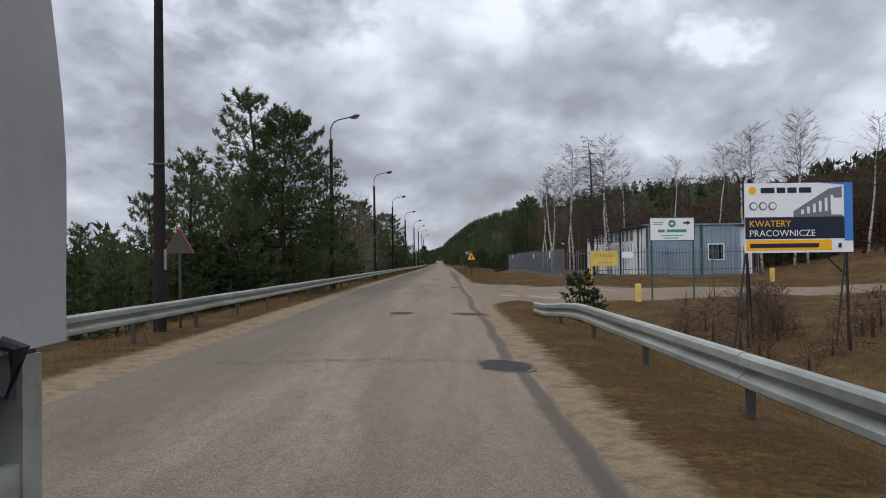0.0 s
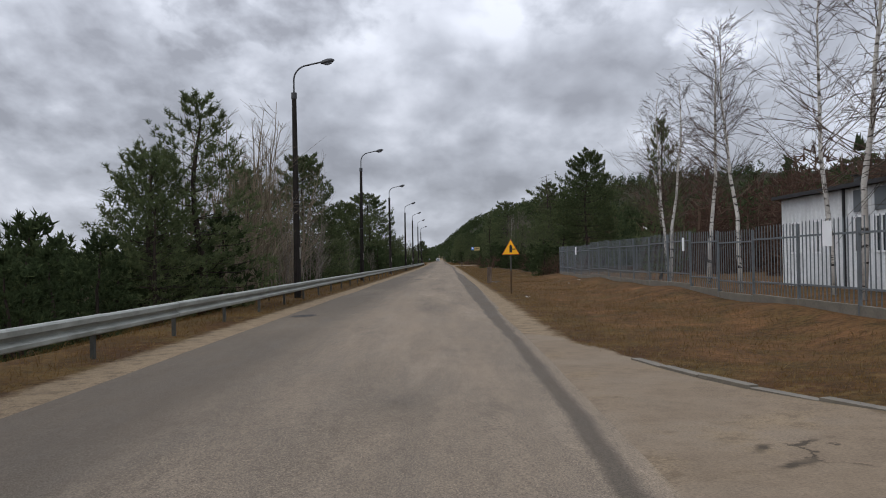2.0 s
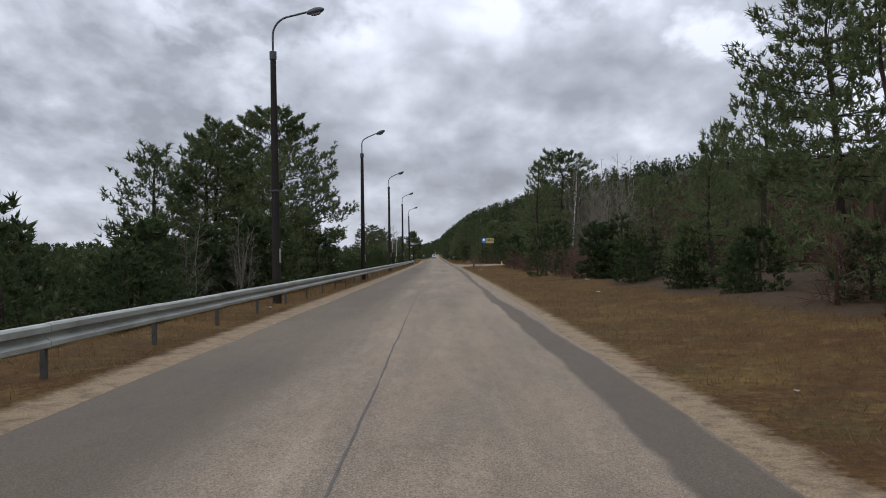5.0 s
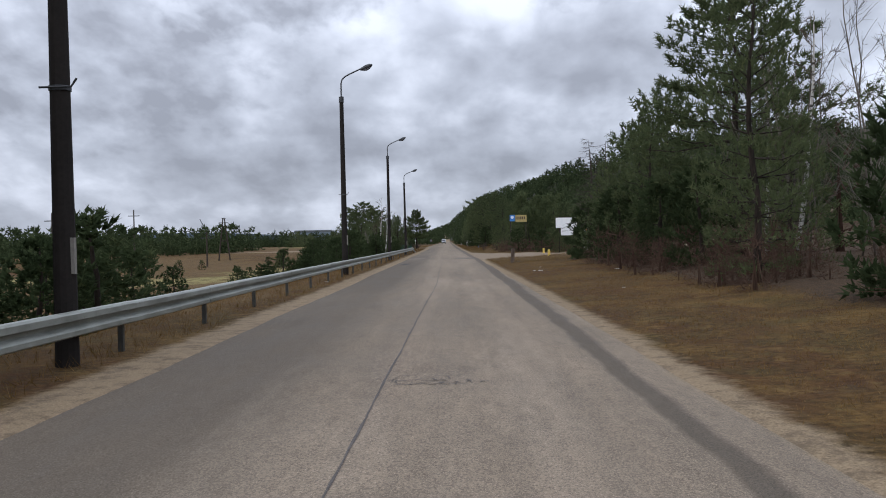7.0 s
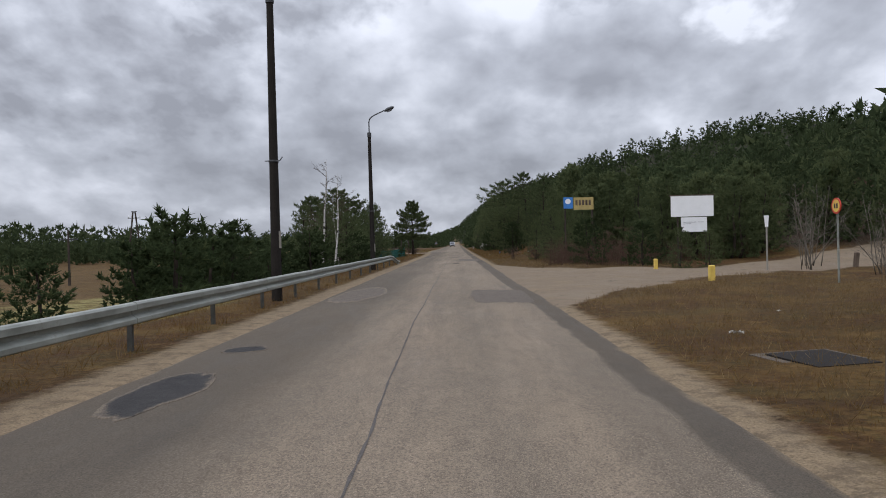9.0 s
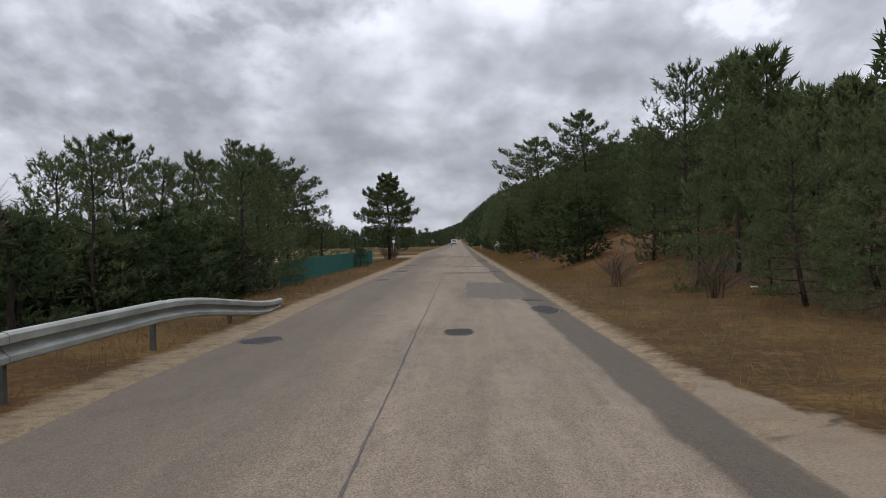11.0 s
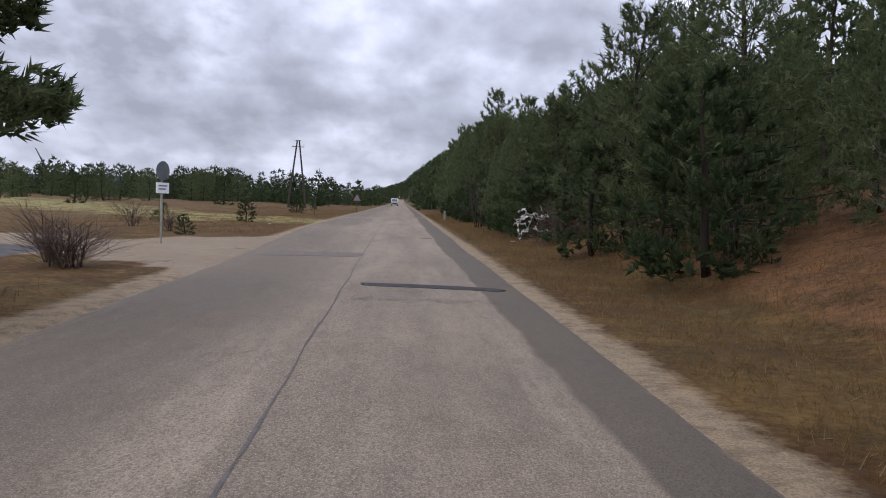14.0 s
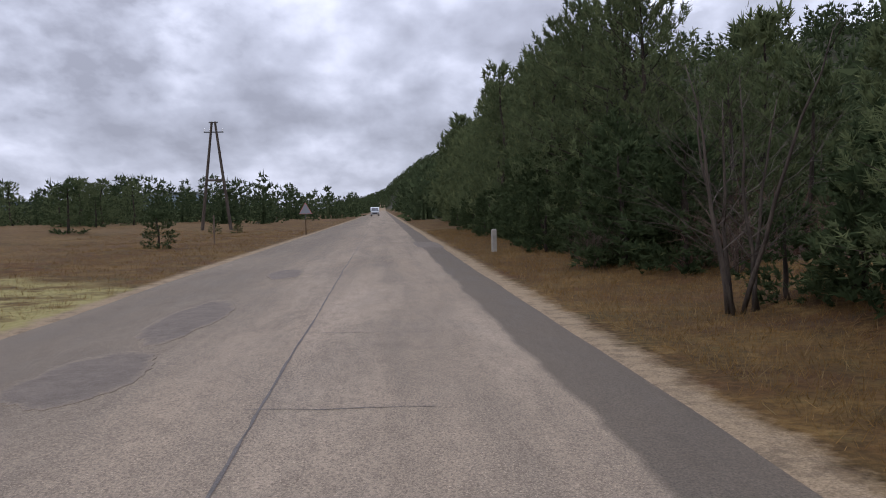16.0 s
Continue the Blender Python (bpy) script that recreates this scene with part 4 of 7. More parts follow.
def bare_meshes(seed, high, stems=1, spread=0.5, limbs=22, droop=0.0, thick=0.012, fat=1.0, bare=0.25, twig_len=0.5, levels=2, foot=0.14):
    """A leafless tree: stems with limbs and two orders of twigs."""
    rng = np.random.default_rng(seed)
    stem, twig = Build(), Build()
    for s in range(stems):
        lean = rng.normal(0, 0.05 if stems == 1 else 0.13, 2)
        base = rng.normal(0, 0.0 if stems == 1 else foot, 2)
        h = high * (1 if s == 0 else 0.7 + 0.3 * rng.random())
        zs = np.linspace(0, 1, 8)
        wob = np.cumsum(rng.normal(0, 0.010, (8, 2)), 0) * h
        axis = np.c_[base + lean * (zs * h)[:, None] + wob, zs * h]
        stem.tube(axis, (thick * h + 0.012) * (1 - zs) ** 0.75 + 0.008, 7)
        for b in range(limbs):
            f = bare + (1 - bare) * (b + rng.random()) / limbs
            at = np.array([np.interp(f * h, axis[:, 2], axis[:, c]) for c in range(3)])
            ang = rng.random() * 6.28
            ln = h * 0.30 * spread * (1.15 - f) ** 0.8 * (0.6 + 0.8 * rng.random()) * 1.6
            up = 0.9 - droop + rng.normal(0, 0.15)
            t = np.linspace(0, 1, 4)
            out = np.array([np.cos(ang), np.sin(ang), 0])
            limb = at + out * (t * ln)[:, None] + np.array([0, 0, 1]) * (ln * up * t ** (1.0 if droop > 0.5 else 1.25))[:, None] + rng.normal(0, 0.03, (4, 3)) * ln * t[:, None]
            twig.tube(limb, ((0.004 + 0.006 * ln) * (1 - 0.75 * t) + 0.002) * fat, 3, False)
            for c in range(5):
                g = 0.25 + 0.75 * rng.random()
                p = np.array([np.interp(g, t, limb[:, i]) for i in range(3)])
                d = (limb[-1] - limb[0]) / (ln + 1e-6) + rng.normal(0, 0.45, 3)
                d[2] -= 0.35 * droop
                e = p + d * ln * twig_len * (0.5 + 0.6 * rng.random())
                mid = (p + e) / 2 + rng.normal(0, 0.04, 3) * ln
                twig.tube([p, mid, e], [0.006 * fat, 0.0045 * fat, 0.003 * fat], 3, False)
                if levels > 1:
                    for q in range(2):
                        st = p + (e - p) * (0.3 + 0.6 * rng.random())
                        d2 = (e - p) * 0.6 + rng.normal(0, 0.22, 3) * ln * twig_len
                        d2[2] -= 0.15 * droop * ln
                        twig.tube([st, st + d2 * 0.5 + rng.normal(0, 0.02, 3), st + d2], [0.006, 0.005, 0.003], 3, False)
    return stem.mesh("trunk", True), twig.mesh("crown")


BARE = {}


def bare_kind(key, seed, high, bark, twigm, **more):
    a, b = bare_meshes(seed, high, **more)
    a.materials.append(M[bark])
    b.materials.append(M[twigm])
    BARE[key] = (a, b, high)


for k in range(2):
    bare_kind(("birch", k), 200 + k, 9.0, "birch_bark", "twig", limbs=62, spread=0.42, droop=0.25, thick=0.008, bare=0.3, twig_len=0.55, fat=1.1)
    bare_kind(("clump", k), 210 + k, 7.0, "bare_bark", "bare_bark", stems=7, limbs=13, spread=0.34, thick=0.0018, bare=0.15, levels=1, twig_len=0.7, foot=0.38)
    bare_kind(("larch", k), 220 + k, 11.0, "larch_bark", "larch_bark", limbs=84, spread=0.44, droop=0.95, thick=0.013, bare=0.26, twig_len=0.5, levels=1, fat=1.9)
    bare_kind(("shrub", k), 230 + k, 2.2, "twig", "twig", stems=8, limbs=9, spread=1.0, thick=0.005, bare=0.10, levels=1, twig_len=0.8)
bare_kind(("thicket", 0), 218, 7.0, "thicket_bark", "thicket_bark", stems=9, limbs=13, spread=0.36, thick=0.0018, bare=0.12, levels=1, twig_len=0.7, foot=0.55)
bare_kind(("dark_clump", 0), 214, 7.0, "larch_bark", "larch_bark", stems=6, limbs=11, spread=0.55, thick=0.006, bare=0.2, levels=1, twig_len=0.7, foot=0.30)
bare_kind(("birchlet", 0), 240, 6.0, "birch_bark", "twig", limbs=18, spread=0.35, droop=0.2, thick=0.008, bare=0.35)
BARE_LABEL = {"birch": ("birch_tree", "leafless birch with white bark and fine brown twigs"), "birchlet": ("birch_tree", "slender leafless white birch behind the guard rail"),
              "clump": ("bare_tree", "leafless grey many-stemmed tree beside the road"), "larch": ("larch_tree", "bare dark larch with drooping side branches"),
              "thicket": ("bare_tree", "leafless thicket of thin brown stems behind the guard rail"),
              "dark_clump": ("bare_tree", "leafless dark many-stemmed tree on the brown verge"),
              "shrub": ("bare_shrub", "leafless brown shrub on the dry grass")}


def plant_bare(kind, x, y, high, seed=0, label="", wide=1.0):
    variants = [key for key in BARE if key[0] == kind]
    stem, twigs, base = BARE[variants[seed % len(variants)]]
    s = high / base
    name, text = BARE_LABEL[kind]
    m = Matrix.Translation((x, y, float(land(x, y)) - 0.05)) @ Matrix.Rotation(seed * 1.7, 4, "Z") @ Matrix.Diagonal((s * wide, s * wide, s, 1))
    t = thing(name, label or text, "shrub" if kind == "shrub" else "tree", m, "bare trees and shrubs")
    part("trunk", stem, None, t)
    part("crown", twigs, None, t)
    return t


# single trees that stand out, left of the road
for kind, x, y, h, seed, wide in (
        ("tall", -10.3, 43.5, 11.6, 0, 1.35), ("huge", -7.8, 40.2, 9.0, 1, 1.0), ("full", -7.8, 44.5, 5.2, 0, 1.15), ("full", -8.9, 36.0, 4.8, 1, 1.1), ("full", -11.0, 37.0, 5.9, 0, 1.2), ("full", -9.3, 42.6, 6.6, 1, 1.1), ("full", -14.5, 40.5, 5.8, 0, 1.2), ("full", -9.4, 38.2, 6.2, 0, 1.1), ("full", -12.6, 41.5, 7.6, 1, 1.1), ("full", -17.6, 40.0, 4.4, 1, 1.2), ("full", -8.6, 37.6, 3.4, 1, 1.0), ("full", -9.8, 34.0, 3.0, 0, 1.2), ("full", -13.8, 34.0, 3.6, 1, 1.2), ("full", -21.0, 39.0, 4.4, 0, 1.2), ("full", -8.4, 48.0, 2.8, 1, 1.0), ("full", -8.4, 53.0, 2.2, 0, 1.0), ("full", -10.4, 50.0, 3.6, 1, 1.0), ("full", -8.2, 57.0, 2.0, 0, 0.9), ("full", -12.8, 49.0, 3.8, 0, 1.1),
        ("tall", -7.9, 68.5, 7.2, 1, 1.25), ("full", -8.8, 67.2, 5.2, 0, 1.25), ("full", -9.8, 69.4, 6.2, 1, 1.2), ("full", -8.4, 65.6, 3.8, 1, 1.2), ("full", -8.0, 60.5, 2.4, 1, 0.9), ("full", -9.8, 70.0, 3.4, 0, 1.0), ("full", -7.8, 71.0, 3.4, 1, 1.0), ("full", -11.4, 64.0, 3.6, 1, 1.0), ("full", -12.4, 69.0, 3.0, 0, 1.1), ("full", -9.8, 62.5, 2.4, 0, 1.0),
        ("huge", -9.2, 100.0, 9.3, 2, 1.0), ("full", -8.2, 105.0, 4.6, 0, 1.05), ("broad", -12.5, 95.0, 8.2, 0, 1.0), ("broad", -11.0, 89.0, 7.0, 1, 1.0), ("tall", -14.5, 103.0, 9.0, 0, 1.0), ("full", -8.4, 110.5, 4.6, 1, 0.9),
        ("full", -10.6, 92.0, 4.6, 0, 1.1), ("full", -12.5, 96.0, 5.2, 1, 1.1), ("full", -11.6, 101.0, 5.2, 0, 1.1), ("mid", -14.0, 90.5, 5.4, 1, 1.2), ("full", -9.9, 104.0, 4.0, 1, 1.1), ("mid", -13.5, 108.0, 5.6, 0, 1.2), ("full", -9.5, 98.0, 3.4, 1, 1.1),
        ("full", -9.0, 121.0, 3.2, 0, 1.0), ("full", -8.6, 128.0, 3.0, 1, 1.1), ("full", -10.0, 132.0, 3.4, 1, 1.0),
        ("huge", -10.0, 155.0, 11.0, 0, 1.12), ("huge", -12.6, 150.5, 9.6, 1, 1.0), ("full", -7.7, 150.0, 4.2, 1, 1.0), ("full", -8.0, 146.5, 4.4, 0, 1.1), ("broad", -12.8, 150.0, 8.4, 1, 1.3), ("broad", -9.2, 149.0, 7.4, 0, 0.9), ("full", -8.0, 153.5, 4.4, 1, 1.0), ("full", -8.4, 140.5, 3.6, 1, 1.0), ("full", -9.0, 145.0, 4.4, 0, 1.1), ("broad", -15.0, 148.0, 8.0, 1, 1.2), ("full", -9.2, 158.5, 5.4, 1, 1.0),
        ("broad", -8.6, 246.0, 4.6, 0, 1.0), ("tall", -10.5, 249.0, 5.0, 1, 1.0), ("broad", -8.0, 252.5, 4.2, 1, 0.9), ("full", -7.3, 267.5, 4.8, 0, 0.9), ("full", -8.6, 270.0, 5.2, 1, 0.8), ("tall", -10.3, 267.0, 6.0, 1, 0.9), ("open", -12.6, 266.0, 6.6, 0, 0.9), ("full", -9.5, 263.0, 3.6, 1, 0.9), ("full", -6.9, 261.0, 4.3, 1, 1.1), ("full", -8.0, 257.5, 4.3, 0, 1.2), ("full", -7.1, 265.2, 5.2, 0, 1.0), ("full", -10.0, 255.0, 4.6, 1, 1.1),
        ("open", -14.2, 295.9, 9.2, 0, 1.4), ("open", -12.6, 297.0, 7.8, 1, 1.35), ("full", -10.6, 301.0, 3.8, 0, 1.5), ("open", -16.5, 290.0, 8.0, 1, 1.0), ("tall", -12.2, 279.5, 8.0, 2, 0.8), ("full", -14.5, 281.0, 5.0, 0, 0.8), ("tall", -13.2, 306.5, 4.6, 0, 1.2), ("full", -7.4, 256.0, 2.6, 0, 1.2), ("full", -8.6, 259.5, 2.8, 1, 1.2), ("full", -7.6, 263.5, 2.4, 0, 1.2), ("full", -9.4, 266.5, 3.0, 1, 1.2),
        ("full", -13.4, 312.0, 2.4, 0, 1.2), ("lone", -6.0, 306.3, 7.3, 0, 1.0)):
    plant_pine(kind, x, y, h, seed, "", wide)
rng = np.random.default_rng(77)
for k in range(24):
    far = k >= 11
    plant_pine("mid", rng.uniform(-50, -22) if far else rng.uniform(-45, -27), rng.uniform(413, 428) if far else rng.uniform(380, 396), rng.uniform(2.9, 4.5), k, "", 1.35)
pine_kind(("round", 0), 180, 7.0, 3.2, whorls=15, shoots=70, needles=2, bare=0.12, point=0.28, width=0.020, length=0.15, shoot=0.27, brush=0.085)
PINE_LABEL["round"] = "round-crowned dark pine leaning over the verge"
# right of the road
for kind, x, y, h, seed, wide in (
        ("tall", 10.4, 81.0, 7.6, 2, 0.6), ("huge", 11.0, 105.0, 8.8, 1, 0.85), ("broad", 9.4, 106.5, 5.2, 0, 1.0), ("full", 8.4, 110.5, 3.8, 1, 0.9), ("full", 9.6, 114.0, 5.0, 0, 0.9), ("tall", 13.0, 110.0, 7.6, 2, 1.0),
        ("tall", 10.8, 124.0, 7.4, 0, 1.0), ("open", 11.6, 128.0, 8.4, 0, 1.1), ("tall", 13.0, 121.0, 8.4, 2, 1.1), ("full", 8.6, 118.5, 3.8, 1, 0.9), ("full", 8.8, 131.0, 4.6, 0, 0.9), ("full", 8.6, 138.5, 4.2, 1, 1.0), ("tall", 12.5, 136.0, 7.6, 1, 1.0), ("full", 9.2, 146.0, 2.8, 0, 1.0), ("full", 5.6, 152.8, 1.4, 0, 1.2), ("full", 6.8, 151.2, 1.3, 1, 1.3), ("full", 7.9, 160.5, 3.2, 0, 1.0), ("tall", 13.6, 145.0, 7.0, 2, 1.0),
        ("tall", 7.3, 166.5, 8.0, 1, 0.75), ("open", 11.0, 178.0, 9.8, 1, 1.25), ("full", 9.4, 184.5, 6.4, 0, 1.0), ("full", 8.6, 191.5, 5.0, 1, 1.0), ("full", 8.6, 175.0, 3.2, 0, 1.1), ("full", 8.3, 179.6, 3.0, 1, 1.1), ("full", 9.9, 173.6, 4.0, 0, 1.1), ("broad", 10.6, 188.0, 8.0, 2, 1.0), ("full", 10.6, 193.5, 7.4, 1, 1.0), ("tall", 11.8, 198.0, 7.6, 0, 1.1), ("tall", 12.8, 184.0, 8.4, 2, 1.1), ("full", 10.2, 171.0, 4.2, 0, 1.1), ("full", 8.2, 186.0, 3.2, 0, 1.2), ("full", 8.7, 189.5, 3.5, 1, 1.2), ("full", 8.1, 194.0, 3.0, 0, 1.2), ("full", 9.0, 182.0, 3.5, 1, 1.2), ("full", 8.9, 199.5, 3.2, 0, 1.2), ("full", 10.4, 202.0, 3.5, 1, 1.2), ("full", 9.6, 197.0, 4.6, 0, 1.0),
        ("full", 11.2, 232.4, 2.0, 0, 1.2), ("full", 12.7, 232.6, 1.9, 1, 1.2), ("full", 9.6, 233.6, 2.2, 1, 1.2), ("full", 7.6, 238.0, 2.4, 0, 1.2),
        ("full", 11.0, 207.5, 2.7, 0, 1.1), ("full", 13.4, 209.5, 3.0, 1, 1.1), ("full", 12.8, 204.0, 3.6, 0, 1.0), ("broad", 16.0, 206.0, 4.4, 2, 1.0),
        ("tall", 6.9, 283.6, 4.8, 1, 1.0), ("broad", 6.4, 286.5, 4.8, 2, 1.0), ("round", 5.7, 291.4, 4.6, 0, 1.0), ("open", 6.6, 300.0, 8.4, 0, 1.35), ("full", 6.9, 303.5, 4.4, 1, 1.0), ("full", 6.3, 292.8, 3.6, 0, 1.1), ("full", 6.9, 296.0, 3.4, 1, 1.1), ("full", 7.3, 288.6, 3.2, 0, 1.1), ("open", 8.1, 286.7, 8.0, 0, 1.0), ("tall", 6.0, 367.5, 7.8, 1, 0.9), ("broad", 6.8, 362.5, 8.0, 2, 0.95), ("full", 5.9, 318.6, 5.8, 0, 1.05), ("full", 5.0, 320.0, 3.0, 1, 1.1), ("full", 5.4, 312.6, 3.4, 0, 1.1), ("full", 5.7, 316.4, 3.8, 1, 1.0), ("full", 6.0, 320.2, 3.9, 0, 1.0), ("full", 6.5, 314.2, 3.8, 1, 1.0), ("full", 6.6, 317.8, 4.4, 0, 1.1), ("full", 7.0, 315.6, 6.2, 1, 1.1), ("broad", 7.4, 320.5, 6.8, 0, 1.0), ("full", 6.6, 330.5, 5.4, 0, 1.15), ("broad", 8.0, 333.5, 6.2, 1, 1.0), ("full", 8.8, 328.0, 5.8, 1, 1.1), ("broad", 7.4, 292.5, 6.2, 0, 1.1), ("tall", 9.4, 290.0, 6.2, 0, 0.9), ("tall", 10.4, 280.0, 4.4, 2, 1.0), ("tall", 9.4, 274.5, 5.2, 0, 0.9), ("full", 10.2, 270.0, 3.4, 1, 1.0), ("mid", 9.5, 295.0, 5.6, 1, 1.1), ("mid", 11.6, 285.0, 5.0, 0, 1.1), ("mid", 12.6, 275.0, 4.4, 1, 1.1)):
    plant_pine(kind, x, y, h, seed, "", wide)
rng = np.random.default_rng(7)
# the wood's edge that lines the right side
for k, y in enumerate(np.arange(249, 430, 2.4)):
    if 268 < y < 294:
        continue
    front = 7.4 if y < 268 else (9.6 if y < 326 else 7.0)
    for row in range(2):
        x = front + row * 3.0 + rng.normal(0, 0.5)
        h = (3.4 if y < 262 else 3.8 if 332 < y < 356 else 4.4) + (0.0 if 330 < y < 353 else 1.3) * row + rng.normal(0, 0.7) + ((3.5 if row == 0 or y > 374 else 0.2) if y > 362 else 0.2 if y > 352 else 0)
        if 316 < y < 324 and row == 0:
            h *= 0.55
        if row == 0 and (356 < y < 376 or 329 < y < 346):
            plant_pine("full", 5.6 + rng.normal(0, 0.3), y + rng.normal(0, 0.5), (3.2 if y > 350 else 4.4) + rng.normal(0, 0.5), int(rng.integers(0, 9)), "", 1.05, "pines at the wood's edge")
        if row == 0 and rng.random() < 0.14:
            h += 1.8
        if 346 < y < 359:
            h = min(h, 4.6)
        if 347 < y < 356 and row == 0:
            continue
        kind = "back" if row or y > 402 else ("mid", "tall", "mid", "mid")[int(rng.integers(0, 4))] if y > 362 else ("full", "tall", "mid", "full")[int(rng.integers(0, 4))] if y > 330 else ("mid", "tall", "mid", "mid")[int(rng.integers(0, 4))] if y > 296 else ("full", "tall", "mid", "broad")[int(rng.integers(0, 4))]
        plant_pine(kind, x, y + rng.normal(0, 0.6), max(2.2, h), int(rng.integers(0, 9)), "", 0.85 if kind in ("full", "mid") else 0.95, "pines at the wood's edge")
for k in range(26):
    y = rng.uniform(262, 300)
    plant_pine("back", rng.uniform(11.5, 15.5), y, rng.uniform(3.6, 5.4), k, "", 1.0, "pines at the wood's edge")
for k in range(30):
    plant_pine("back" if k % 2 else "mid", rng.uniform(11.5, 26), rng.uniform(238, 252), rng.uniform(3.8, 5.6), k, "", 1.1, "pines at the wood's edge")
def in_view_wedge(x, y):
    """2 in a wedge cleared to fit the camera's view of the pale field, 1 where growth is kept low for it, else 0."""
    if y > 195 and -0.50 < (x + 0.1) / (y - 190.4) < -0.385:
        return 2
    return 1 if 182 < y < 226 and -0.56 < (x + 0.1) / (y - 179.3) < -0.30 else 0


# saplings on the left, behind the guard rail and on the heath
for k in range(60):
    y = rng.uniform(8, 46)
    x = -rng.uniform(8.3, 24)
    plant_pine("young", x, y, rng.uniform(1.5, 2.9) + (0.8 if rng.random() < 0.12 else 0), k, "", 1.3, "young pines on the heath")
for k in range(26):
    y = rng.uniform(56, 72)
    plant_pine("young", -rng.uniform(8.5, 22), y, rng.uniform(1.6, 2.8), k, "", 1.3, "young pines on the heath")
for k in range(130):
    y = rng.uniform(112, 262)
    x = -rng.uniform(7.2, 9.5 + 24 * rng.random())
    if 194 < y < 222 and -20 < x < -10.5:
        continue
    if 160 < y < 190 and x > -13 and k % 4 or 203 < y < 211 or 160 < y < 196 and k % 3:
        continue
    h = rng.uniform(1.1, 2.1) if rng.random() < 0.75 else rng.uniform(2.1, 3.0)
    if in_view_wedge(x, y) == 2:
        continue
    h = min(h, 1.3) if in_view_wedge(x, y) else h
    plant_pine("young", x, y, h if y > 160 else h + 0.6, k, "", 1.3, "young pines on the heath")
for k in range(20):
    x, y = -rng.uniform(7.0, 13), rng.uniform(195, 203)
    if in_view_wedge(x, y) < 2:
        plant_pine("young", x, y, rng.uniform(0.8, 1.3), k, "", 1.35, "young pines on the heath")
for k in range(60):
    x, y = -rng.uniform(7.4, 13.5), rng.uniform(213, 262)
    if in_view_wedge(x, y) < 2:
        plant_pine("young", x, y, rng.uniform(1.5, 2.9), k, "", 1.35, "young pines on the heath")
for k in range(60):
    plant_pine("young", -rng.uniform(7.8, 24), rng.uniform(152, 177), rng.uniform(1.5, 2.7), k, "", 1.3, "young pines on the heath")
for k in range(44):
    y = rng.uniform(329, 402)
    plant_pine("full", 5.5 + rng.normal(0, 0.35), y, rng.uniform(1.2, 2.6), k, "low bushy pine at the foot of the wood", 1.25, "low pines at the wood's edge")
for k in range(30):
    plant_pine("full", 8.3 + rng.normal(0, 0.5), rng.uniform(103, 150), rng.uniform(1.2, 2.6), k, "low bushy pine at the foot of the wood", 1.25, "low pines at the wood's edge")
for x, y, h in ((-7.8, 164.5, 2.6), (-8.0, 206.5, 1.7), (-9.6, 203.5, 2.0), (-6.3, 288.1, 1.25), (-8.3, 343.2, 1.15), (-9.2, 372.2, 1.5), (-19.2, 390.3, 3.0), (-12.0, 398, 1.0), (-15, 352, 0.8), (-10.2, 396.4, 0.8), (-28, 372, 2.6), (-24, 410, 2.4),
                (-17, 316, 1.2), (-15.5, 322, 1.0), (-21, 329, 1.3), (-7.5, 327.5, 0.7), (-11.5, 338, 0.6), (5.6, 347.6, 1.2), (5.4, 302.5, 1.0), (5.6, 273.6, 2.9), (5.9, 274.0, 2.2), (4.9, 340.0, 0.7)):
    plant_pine("young", x, y, h, int(x * 7 + y) % 11, "", 1.3, "young pines on the heath")

